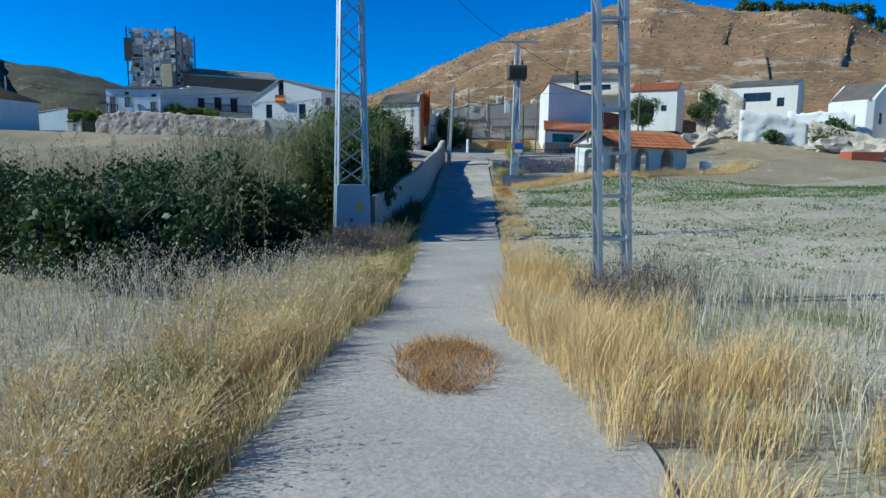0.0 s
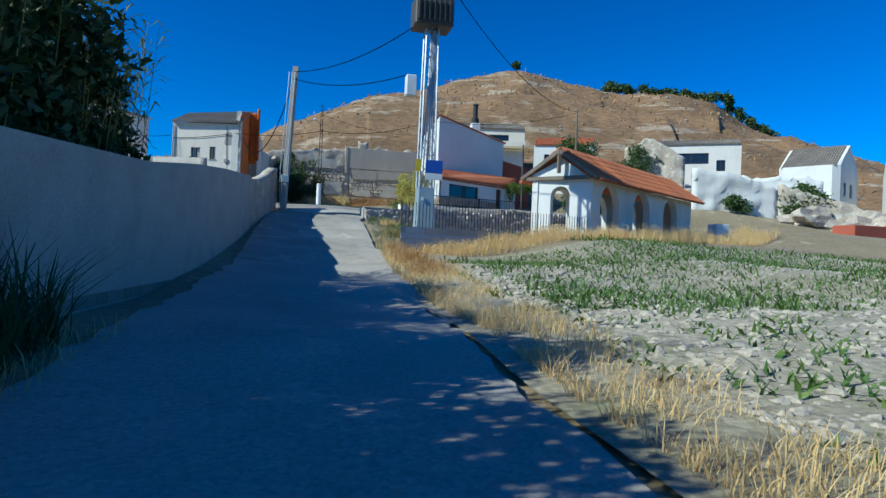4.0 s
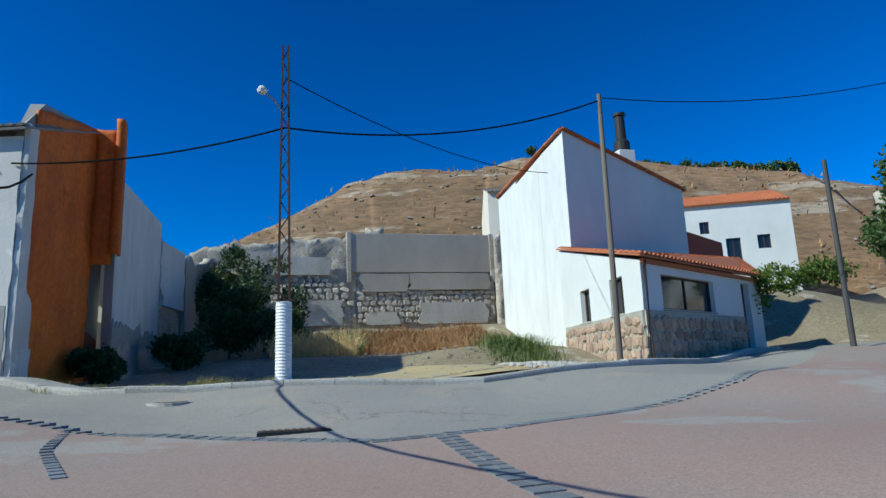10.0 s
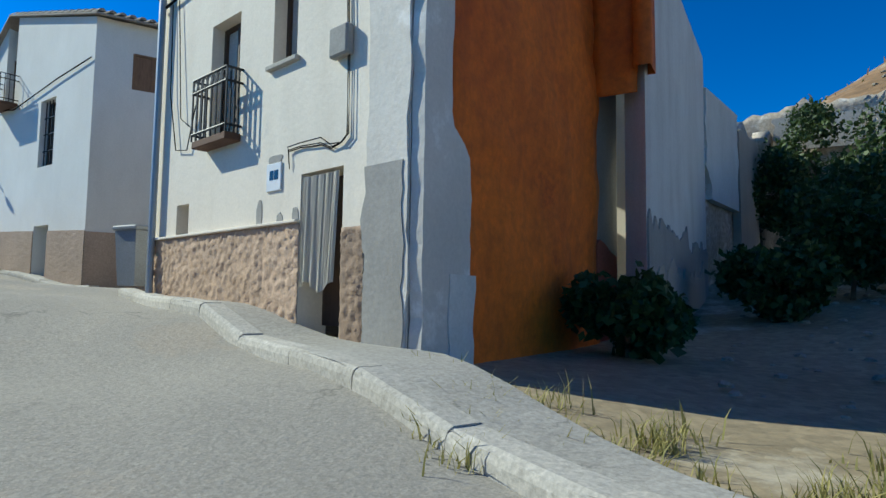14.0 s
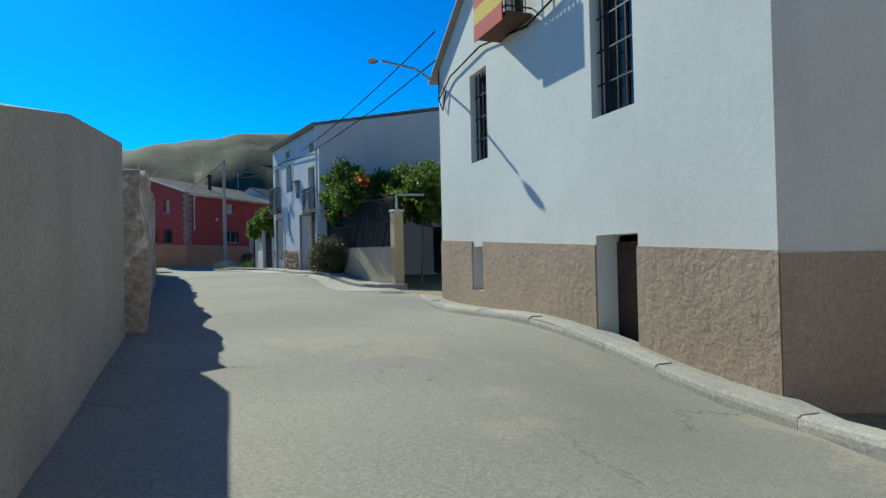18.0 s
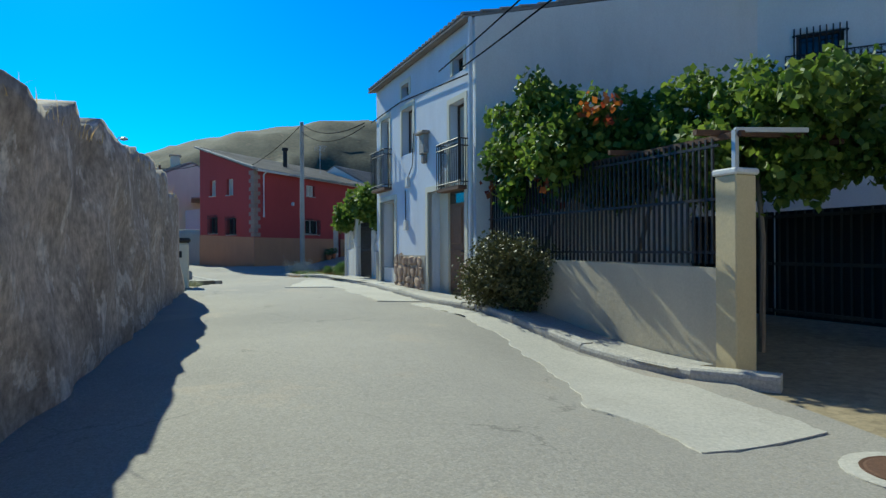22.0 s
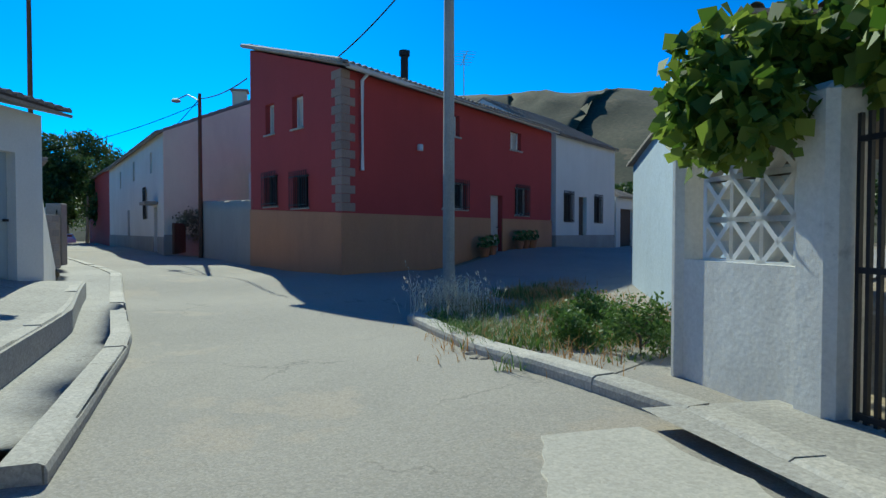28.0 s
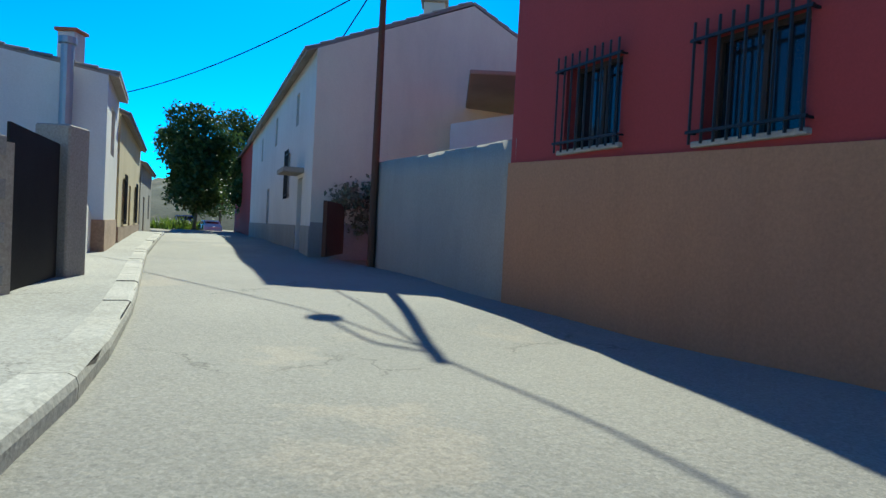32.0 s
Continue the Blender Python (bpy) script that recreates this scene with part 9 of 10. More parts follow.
stuff(blades("green_grass", x, y, (0.3, 0.75), 0.006, M_DRYGREEN, 32, 0.6), "yellowing green grass among the straw")
for k in range(46):
    cy = 3.0 + 12.5 * rsp.rand()
    cx = float(np.interp(cy, [3, 6, 9, 12, 16], [-1.5, -1.3, -1.0, -0.75, -0.7])) - 2.2 * rsp.rand() ** 1.5
    a = rsp.uniform(0, 6.28, 190)
    r = rsp.uniform(0.12, 0.34) * np.sqrt(rsp.rand(190))
    stuff(blades("oat_tussock", cx + r * np.cos(a), cy + r * np.sin(a), (0.45, 1.15), 0.005, (M_STRAW, M_DRYGREEN, M_STRAW_PALE, M_STRAW_PALE)[k % 4], 400 + k, 0.75, heads=4, head_size=0.022), "dense leaning tussock of dry oats beside the track")
y, x = in_strip([(3, -1.9, -0.85), (6, -1.7, -0.6), (9, -1.5, -0.4), (13, -1.3, 0.0)], 2600, rsp)
stuff(blades("trampled_grass", x, y, (0.06, 0.22), 0.006, M_RUSTSTRAW, 460, 1.0), "trampled rusty straw along the track's edge")
y, x = in_strip([(1, -8, -1.6), (6, -8, -1.6), (12, -6, -1.5), (14, -5, -1.6)], 2000, rsp)
stuff(blades("wild_oats", x, y, (0.8, 1.5), 0.0035, M_OATS, 33, 0.45, heads=9, head_size=0.022), "pale wild oats with drooping ears")
y, x = in_strip([(-2, -10, -3.0), (6, -12, -3.0), (14, -12, -2.6), (24, -8, -2.0)], 7000, rsp)
stuff(blades("dry_weeds", x, y, (0.25, 0.7), 0.006, M_GREYGREEN, 34, 0.5), "grey-green weeds behind the dry grass")
y, x = in_strip([(-2, 2.55, 6.0), (6.4, 2.3, 5.4), (9, 1.9, 4.8), (11, 1.9, 4.8), (13, 2.4, 4.6), (16, 2.6, 4.2)], 26000, rsp, 1.1)
x, y = thin(x, y, 4, -0.15)
stuff(blades("dry_grass", x, y, (0.45, 1.1), 0.0045, M_STRAW, 35, 0.4), "tall golden dry grass beside the field")
y, x = in_strip([(-1, 4.2, 13), (6, 4.2, 14), (11, 4.4, 13), (15, 4.6, 9), (18, 4.6, 6.5)], 7500, rsp)
x, y = thin(x, y, 5, -0.1)
stuff(blades("dry_stalks", x, y, (0.6, 1.15), 0.0045, M_OATS, 36, 0.3, heads=3, head_size=0.02), "pale thin dry stalks at the field edge")
y, x = in_strip([(0, 3.5, 9), (20, 4.0, 9)], 4000, rsp)
stuff(blades("green_grass", x, y, (0.25, 0.6), 0.007, M_WEED, 37, 0.6), "green weeds among the straw")
y, x = in_strip([(15, 2.6, 4.4), (20, 2.9, 4.6), (25, 3.3, 5.2), (30, 3.9, 5.2), (36, 4.3, 5.6), (43, 4.5, 6.0), (50, 4.9, 6.2)], 19000, rsp, 1.6)
x, y = thin(x, y, 6, -0.2)
stuff(blades("dry_grass", x, y, (0.12, 0.42), 0.005, M_STRAW, 38, 0.7), "short dry golden grass along the track edge")
y, x = in_strip([(21, -1.2, 0.1), (26, -1.0, 0.1), (34, -1.3, 0.1), (36, -1.1, 0.2)], 3500, rsp)
stuff(blades("dry_grass", x, y, (0.1, 0.4), 0.005, M_STRAW, 39, 0.8), "short dry grass below the bushes")
an = rsp.uniform(0, 6.28, 3200)
rr = np.sqrt(rsp.rand(3200))
stuff(blades("dry_tuft", 0.95 + 0.6 * rr * np.cos(an), 7.15 + 1.2 * rr * np.sin(an), (0.1, 0.34), 0.005, M_RUSTSTRAW, 40, 0.9), "flattened rusty dry grass tuft on the track")
for k, (cx, cy, s) in enumerate(((-2.6, 22.9, 0.55), (-1.6, 23.0, 0.5), (-1.0, 22.0, 0.5), (4.6, 11.3, 0.7), (4.2, 12.3, 0.6), (5.6, 12.8, 0.7), (-1.6, 20.4, 0.6), (-2.2, 18.8, 0.7))):
    a = rsp.uniform(0, 6.28, 500)
    r = s * np.sqrt(rsp.rand(500))
    stuff(blades("dry_weeds", cx + r * np.cos(a), cy + r * np.sin(a), (0.4, 1.15), 0.006, M_DEADWEED, 41 + k, 0.5, heads=3, head_size=0.03), "dead grey-brown weeds round the pylon foot")

# the stony field
rs2 = np.random.RandomState(8)
y, x = in_strip([(16, 4.0, 40), (25, 4.6, 44), (35, 5.2, 44), (44, 6.0, 42), (50, 7.0, 36)], 52000, rs2, 1.3)
keep = np.array([noise.noise((a * 0.22, b * 0.22, 3)) + 1.1 * noise.noise((a * 0.9, b * 0.9, 8)) > -0.06 for a, b in zip(x, y)])
stuff(blades("field_weeds", x[keep], y[keep], (0.06, 0.24), 0.026, M_FIELDWEED, 51, 1.0), "low green weeds scattered over the field")
y, x = in_strip([(38, 6.2, 26), (43, 6.5, 34), (49, 8.0, 36), (52, 12, 40)], 16000, rs2)
keep = np.array([noise.noise((a * 0.15, b * 0.3, 5)) > -0.1 for a, b in zip(x, y)])
stuff(blades("field_weeds", x[keep], y[keep], (0.1, 0.34), 0.024, M_FIELDWEED, 52, 1.0), "fresh green weeds at the field's far edge")
y, x = in_strip([(18, 4.2, 26), (30, 5.0, 34), (46, 6.4, 30)], 9500, rs2, 1.7)
stuff(rocks("field_stones", x, y, 0.07, M_FIELDSTONE, 53), "pale broken stones strewn over the field", "stones")
y, x = in_strip([(18, 4.2, 12), (30, 5.0, 14), (46, 6.4, 14)], 900, rs2, 1.3)
stuff(rocks("field_rocks", x, y, 0.11, M_FIELDSTONE, 54), "larger pale stones in the field", "stones")
# tall dry weeds before the painted wall and pavilion
f_w = Face((6.1, 51.5), (14.6, 53.9))
u, o = rs2.uniform(0.3, f_w.length + 1, 4500), rs2.rand(4500) ** 1.5 * 1.6
p = np.array([f_w.p(a, -0.1 - b, 0) for a, b in zip(u, o)])
stuff(blades("dry_weeds", p[:, 0], p[:, 1], (0.15, 0.62), 0.007, M_STRAW, 55, 0.45, heads=2, head_size=0.03), "tall dry weeds at the foot of the painted wall")
f_w = Face((14.6, 53.6), (24.4, 60.2))
u, o = rs2.uniform(-0.3, f_w.length + 8, 8000), rs2.rand(8000) ** 1.5 * 2.2
p = np.array([f_w.p(a, -0.1 - b, 0) for a, b in zip(u, o)])
stuff(blades("dry_weeds", p[:, 0], p[:, 1], (0.3, 0.9), 0.008, M_STRAW, 56, 0.4, heads=2, head_size=0.03), "tall dry weeds before the pavilion")
y, x = in_strip([(44, 5.0, 6.0), (51.2, 5.1, 5.9)], 1800, rs2)
stuff(blades("rusty_weeds", x, y, (0.15, 0.6), 0.007, M_RUSTSTRAW, 57, 0.6), "rusty dry weeds by the ramp's edge")
for cx, cy, rad, hi, mt, nb in ((6.3, 57.6, 0.45, 0.48, M_STRAW, 330), (6.9, 56.4, 0.6, 0.6, M_WEED, 420), (7.6, 56.9, 0.5, 0.5, M_FIELDWEED, 380), (6.2, 58.8, 0.4, 0.5, M_GREYGREEN, 380), (6.6, 60.2, 0.4, 0.7, M_BUSH, 260), (6.2, 55.2, 0.5, 0.45, M_DRYGREEN, 420), (7.4, 60.6, 0.45, 0.6, M_DEADWEED, 300), (8.0, 58.4, 0.5, 0.3, M_DRYGREEN, 300), (5.9, 60.4, 0.2, 0.4, M_VINE, 160)):
    an = rs2.uniform(0, 6.28, nb)
    rr = rad * np.sqrt(rs2.rand(nb))
    stuff(blades("weed_clump", cx + rr * np.cos(an), cy + rr * np.sin(an), (0.4 * hi, hi), 0.009, mt, 470 + nb, 0.6, heads=1, head_size=0.025), "clump of half-dry weeds between the ramp and the stone wall")
y, x = in_strip([(52, 5.15, 6.3), (54, 5.2, 6.6), (57, 5.4, 7.0), (60, 5.6, 7.4)], 3400, rs2, 1.2)
x, y = thin(x, y, 7, 0.0)
stuff(blades("verge_weeds", x, y, (0.08, 0.28), 0.008, M_GREYGREEN, 58, 0.7), "half-dry weeds on the verge below the stone wall")
y, x = in_strip([(51.5, 5.2, 6.6), (53.5, 5.3, 6.8), (55.5, 5.4, 6.4)], 700, rs2)
stuff(blades("dry_grass", x, y, (0.15, 0.5), 0.005, M_STRAW, 59, 0.6, clump=0.1), "bunches of dry grass round the young trees")
y, x = in_strip([(50, 5.1, 6.6), (58, 5.4, 6.4)], 70, rs2)
stuff(rocks("verge_stones", x, y, 0.05, M_EARTHSTONE, 60), "pale loose stones on the verge", "stones")


# ---- bushes, canes and trees ----
def limbs(bm, base, tip, r, n, spread, rs, depth=1):
    """A tapered trunk with limbs."""
    base, tip = Vector(base), Vector(tip)
    mid = base.lerp(tip, 0.5) + Vector((rs.uniform(-0.05, 0.05), rs.uniform(-0.05, 0.05), 0)) * (tip - base).length
    tube(bm, [base, mid, tip], [r, r * 0.75, r * 0.35], 7)
    for i in range(n):
        t = 0.45 + 0.5 * i / max(1, n)
        s = base.lerp(tip, t)
        a = rs.uniform(0, 6.28)
        e = s + Vector((math.cos(a) * spread, math.sin(a) * spread, spread * rs.uniform(0.3, 0.9)))
        tube(bm, [s, s.lerp(e, 0.5) + Vector((0, 0, 0.08 * spread)), e], [r * 0.45, r * 0.3, r * 0.12], 5)
        if depth > 1:
            limbs(bm, s.lerp(e, 0.5), e + Vector((0, 0, spread * 0.4)), r * 0.25, 2, spread * 0.5, rs, depth - 1)
    return bm


def tree(name, label, at, height, blobs, leaf, count, mat, seed, r=0.05, trunk_to=0.6, narrow=0.5, group="", category="tree", spread=0.8, droop=0.0):
    rs = random.Random(seed)
    x, y, z = at
    t = thing(name, label, category, at, group=group)
    tr = part("trunk", limbs(bmesh.new(), (x, y, z - 0.1), (x + rs.uniform(-0.1, 0.1), y, z + height * trunk_to), r, 6, spread, rs, 2), M_BARK, None, smooth=True)
    cr = foliage("crown", [(x + b[0], y + b[1], z + b[2], b[3], b[4], b[5]) for b in blobs], count, leaf, mat, seed, narrow, droop=droop)
    own(t, [tr, cr])
    return t


def cloud(n, cx, cy, cz, rx, ry, rz, size, seed):
    """Clumps spread through a larger ellipsoid."""
    rs = random.Random(seed)
    out = []
    while len(out) < n:
        a, b, c = rs.uniform(-1, 1), rs.uniform(-1, 1), rs.uniform(-1, 1)
        if a * a + b * b + c * c < 1:
            s = size * rs.uniform(0.6, 1.3)
            out.append((cx + a * rx, cy + b * ry, cz + c * rz, s, s, s * rs.uniform(0.7, 1.1)))
    return out


def young_tree(x, y, h, w, seed):
    z = Z(x, y)
    tree("young_tree", "slim young street tree with sparse yellow-green leaves", (x, y, z), h, cloud(int(20 * w), 0, 0, h * 0.68, 0.34 * w, 0.34 * w, h * 0.28, 0.2 * w, seed), 0.04, int(4200 * w), M_YLEAF, seed, 0.026, 0.85, 0.35, "young trees by the stone wall", spread=0.35 * w)


young_tree(6.95, 58.2, 2.5, 0.95, 3)
young_tree(7.15, 57.0, 2.6, 1.1, 4)
young_tree(7.0, 54.4, 2.9, 1.15, 5)
thicket = [("bush", "dense dark green bramble bush behind the dry grass", (-6.4, 14.0), 2.4, 2.2), ("bush", "dense dark green bramble bush behind the dry grass", (-7.5, 16.5), 2.9, 3.0), ("bush", "dense dark green bramble bush behind the dry grass", (-11.5, 19), 3.0, 3.4), ("bush", "dense dark green bramble bush behind the dry grass", (-5.2, 20.5), 2.7, 2.3),
           ("bush", "dense dark green bramble bush behind the dry grass", (-9, 24), 3.6, 3.4), ("bush", "dense dark green bramble bush behind the dry grass", (-15.5, 22), 3.2, 3.6), ("bush", "dense dark green bramble bush behind the dry grass", (-20, 26), 3.4, 4.0), ("bush", "dark overgrown shrub leaning over the track wall", (-4.2, 27.5), 4.6, 2.3)]
for i, (nm, lb, (bx_, by_), hh, ww) in enumerate(thicket):
    zb = Z(bx_, by_)
    tree(nm, lb, (bx_, by_, zb), hh, cloud(22, 0, 0, hh * 0.48, ww * 0.8, ww * 0.75, hh * 0.42, ww * 0.3, 60 + i), 0.095, 11000, M_BUSH, 70 + i, 0.06, 0.6, 0.55, "bushes beside the track", "bush", ww * 0.5)


def cane_stand(x0, x1, y0, y1, n, h0, h1, seed, label, mat):
    """Cane: upright stems with long arching leaves."""
    rs = np.random.RandomState(seed)
    t = thing("cane_stand", label, "cane", ((x0 + x1) / 2, (y0 + y1) / 2, Z((x0 + x1) / 2, (y0 + y1) / 2)), group="cane stands")
    x, y = rs.uniform(x0, x1, n), rs.uniform(y0, y1, n)
    z = land_at(x, y)
    stems = bmesh.new()
    vs = []
    for i in range(n):
        h = rs.uniform(h0, h1)
        a = rs.uniform(0, 6.28)
        le = rs.uniform(0.02, 0.16) * h
        b = Vector((x[i], y[i], z[i] - 0.1))
        tip = b + Vector((math.cos(a) * le, math.sin(a) * le, h))
        tube(stems, [b, b.lerp(tip, 0.5), tip], [0.014, 0.012, 0.004], 4)
        for k in range(30):
            f = 0.12 + 0.88 * (k + rs.rand()) / 30
            p = np.array(b.lerp(tip, f))
            an = rs.uniform(0, 6.28)
            d = np.array((math.cos(an), math.sin(an), 0))
            s = np.array((-d[1], d[0], 0)) * 0.022
            ln = rs.uniform(0.3, 0.62)
            m = p + d * ln * 0.5 + (0, 0, ln * rs.uniform(0.25, 0.6))
            e = p + d * ln + (0, 0, ln * rs.uniform(-0.15, 0.55))
            vs += [p, m - s, e, m + s]
    own(t, [tagged(part("stem_cluster", stems, M_DRYGREEN), kind="stuff"), poly_ob("leaves", np.array(vs), np.full(len(vs) // 4, 4), mat)])


cane_stand(-6.0, -1.7, 25.5, 33, 330, 3.6, 5.4, 81, "tall dark green giant cane overhanging the track", M_REED)
cane_stand(-6.0, -1.9, 33, 40, 360, 4.2, 6.4, 82, "tall dark green giant cane behind the block wall", M_REED)
cane_stand(-5.0, -1.6, 40, 45.0, 230, 4.0, 6.2, 83, "tall dark green giant cane behind the block wall", M_REED)
cane_stand(-12, -6.5, 27, 40, 190, 3.2, 4.8, 84, "grey-green cane thicket beyond the bushes", M_GREYREED)
cane_stand(-24, -12, 28, 44, 230, 2.8, 4.2, 85, "grey-green cane thicket beyond the bushes", M_GREYREED)
cane_stand(-9, -4.5, 17.5, 25, 110, 2.2, 3.6, 86, "grey-green reeds between the bushes", M_GREYREED)
for i, (cx, cy, hh, ww) in enumerate(((-3.0, 27.2, 4.6, 1.7), (-2.9, 30.4, 5.4, 1.7), (-3.0, 33.6, 6.0, 1.8), (-3.0, 36.8, 6.2, 1.8), (-2.9, 40.0, 6.2, 1.8), (-2.8, 43.0, 5.6, 1.6), (-5.0, 35.0, 6.4, 2.2), (-5.0, 40.0, 6.4, 2.2))):
    tree("bush", "dark shrub filling the cane thicket", (cx, cy, Z(cx, cy)), hh, cloud(24, 0, 0, hh * 0.45, ww * 0.75, ww * 1.0, hh * 0.44, ww * 0.42, 160 + i), 0.12, 12000, M_BUSH, 170 + i, 0.06, 0.6, 0.45, "bushes beside the track", "bush", ww * 0.5)
y, x = in_strip([(23, -2.8, -0.4), (30, -2.2, -0.3), (36, -1.5, -0.3)], 4200, rs2)
stuff(blades("undergrowth", x, y, (0.3, 1.2), 0.014, M_BUSH, 61, 0.6), "dark undergrowth below the cane")

# ---- the empty lot ----
y, x = in_strip([(77.0, -0.6, 3.4), (77.5, -1.2, 4), (78.6, -2.0, 4)], 2400, rs2)
stuff(blades("kerb_weeds", x, y, (0.06, 0.3), 0.006, M_DRYGREEN, 62, 0.6, clump=0.1), "sparse weeds along the lot's kerb")
x, y = rs2.uniform(4.2, 11.2, 900), rs2.uniform(76.7, 77.5, 900)
stuff(blades("kerb_weeds", x, y, (0.04, 0.16), 0.006, M_STRAW, 63, 0.6, clump=0.1), "short dry weeds along the lot's kerb")
y, x = in_strip([(88.5, 4.6, 13.4), (93.5, 4.8, 13.6)], 9000, rs2)
stuff(blades("rusty_weeds", x, y, (0.15, 0.6), 0.012, M_RUSTGRASS, 64, 0.8), "reddish dry weeds below the ruined wall")
y, x = in_strip([(86, 3.5, 6.5), (92, 3.5, 7.5)], 2600, rs2)
stuff(blades("rusty_weeds", x, y, (0.4, 1.3), 0.014, M_STRAW, 65, 0.6, heads=2, head_size=0.04), "tall dry weeds in the lot's corner")
y, x = in_strip([(88, 4.0, 7.0), (92, 4.0, 7.5)], 1200, rs2)
stuff(blades("green_weeds", x, y, (0.4, 1.2), 0.02, M_WEED, 66, 0.6), "green weeds in the lot's corner")
for i, (cx, cy, hh, ww) in enumerate(((3.2, 92.0, 4.6, 1.9), (1.9, 89.6, 3.0, 1.4), (3.9, 88.6, 1.9, 1.2), (0.6, 86.0, 1.2, 0.9), (-0.95, 81.9, 0.8, 0.75), (0.2, 95.2, 3.2, 1.5), (1.6, 96.4, 5.0, 1.6))):
    tree("bush", "dark ivy-like bush in the shaded lot corner", (cx, cy, Z(cx, cy)), hh, cloud(20, 0, 0, hh * 0.5, ww * 0.8, ww * 0.7, hh * 0.42, ww * 0.34, 180 + i), 0.08, 5000, M_BUSH, 190 + i, 0.05, 0.6, 0.6, "bushes in the lot", "bush", ww * 0.4)
x, y = rs2.normal(11.3, 0.5, 1400), rs2.normal(82.3, 1.0, 1400)
stuff(blades("green_weeds", x, y, (0.2, 0.6), 0.014, M_WEED, 67, 0.7), "green weed tuft against the white wall")
x, y = rs2.uniform(9.5, 12.2, 420), rs2.uniform(76.9, 79.4, 420)
stuff(rocks("rubble", x, y, 0.12, M_PALESTONE, 68), "grey rubble stones heaped beside the pole", "stones")
x, y = rs2.uniform(0, 13, 500), rs2.uniform(79.5, 92, 500)
stuff(rocks("lot_stones", x, y, 0.06, M_EARTHSTONE, 69), "loose stones on the lot's bare earth", "stones")
x, y = rs2.normal(-0.8, 0.35, 220), rs2.normal(77.85, 0.12, 220)
stuff(blades("gutter_weeds", x, y, (0.05, 0.22), 0.008, M_DRYGREEN, 70, 0.9), "weeds in the gutter below the kerb")
sand = strip("sand_patch", [(4.5, 76.9), (6.5, 76.6), (9.5, 76.7)], [(4.4, 80.2), (7, 82.2), (9.8, 81.0)], M_SAND, 0.006, 0.5, 6)
tagged(sand, "patch of yellow sand on the lot", "sand", kind="structure")

# ---- beside the white house ----
tree("tree", "dark green broadleaf tree behind the railing", (25.5, 78.5, 3.8), 6.8, cloud(34, 0, 0, 4.9, 1.5, 1.5, 2.0, 0.75, 201), 0.1, 9000, M_TREE, 201, 0.14, 0.6, 0.55)
tree("tree", "dark green broadleaf tree on the village slope", (37.5, 89.0, 6.2), 6.0, cloud(30, 0, 0, 4.2, 2.2, 2.0, 1.7, 0.9, 202), 0.14, 6000, M_TREE, 202, 0.14, 0.6, 0.55)
tree("tree", "round dark fig tree above the ruins", (49.0, 78.5, 3.0), 5.4, cloud(36, 0, 0, 3.0, 2.6, 2.3, 2.1, 1.1, 203), 0.16, 7500, M_TREE, 203, 0.14, 0.6, 0.6)
vn = thing("hedge", "bright green vine hedge over the gate wall", "hedge", (21, 81.5, 4))
own(vn, [foliage("leaves", [(20.2, 82.3, 5.6, 1.0, 0.7, 0.6), (21.3, 81.6, 6.3, 1.2, 0.8, 0.55), (22.8, 81.0, 6.5, 1.1, 0.8, 0.5), (19.3, 82.9, 5.1, 0.8, 0.6, 0.8)], 5200, 0.08, M_VINE, 204)])
hd_ = thing("hedge", "dark hedge behind the stone wall railing", "hedge", (24, 73.5, 3.5))
own(hd_, [foliage("leaves", cloud(14, 26, 76.5, 4.6, 2.6, 1.6, 0.9, 0.9, 205), 5200, 0.09, M_TREE, 205)])
for i, (cx, cy, hh, ww) in enumerate(((60, 71, 2.6, 2.4), (64, 68, 3.0, 3.0), (42, 79, 1.6, 1.6), (54.5, 74, 1.5, 1.6), (46.8, 77.2, 1.6, 1.4))):
    tree("bush", "dark green shrub among the ruins", (cx, cy, Z(cx, cy)), hh, cloud(16, 0, 0, hh * 0.5, ww * 0.8, ww * 0.7, hh * 0.4, ww * 0.36, 210 + i), 0.12, 2600, M_TREE, 210 + i, 0.05, 0.6, 0.6, "shrubs on the slope", "bush", ww * 0.4)
con = []
for k in range(70):
    t_ = k / 69
    px_, py_ = 85 + 35 * t_, 188.5 - 24 * t_
    zc = float(np.interp(px_, [65, 85, 110, 118, 135], [53.7, 47.6, 43, 34.3, 28]))
    con.append((px_ + rs2.uniform(-1, 1), py_ + rs2.uniform(-2, 2), zc + rs2.uniform(0.2, 1.2), 1.3, 1.3, rs2.uniform(0.9, 1.7)))
stuff(foliage("pine_strip", con, 9000, 0.35, M_TREE, 206, 0.6), "dark green strip of pines along the hilltop", "pines")
stuff(foliage("hilltop_bush", cloud(5, 62, 197, 54.6, 1.2, 1.2, 0.7, 0.9, 207), 500, 0.3, M_TREE, 207, 0.6), "small bush on the hill's peak", "bush")
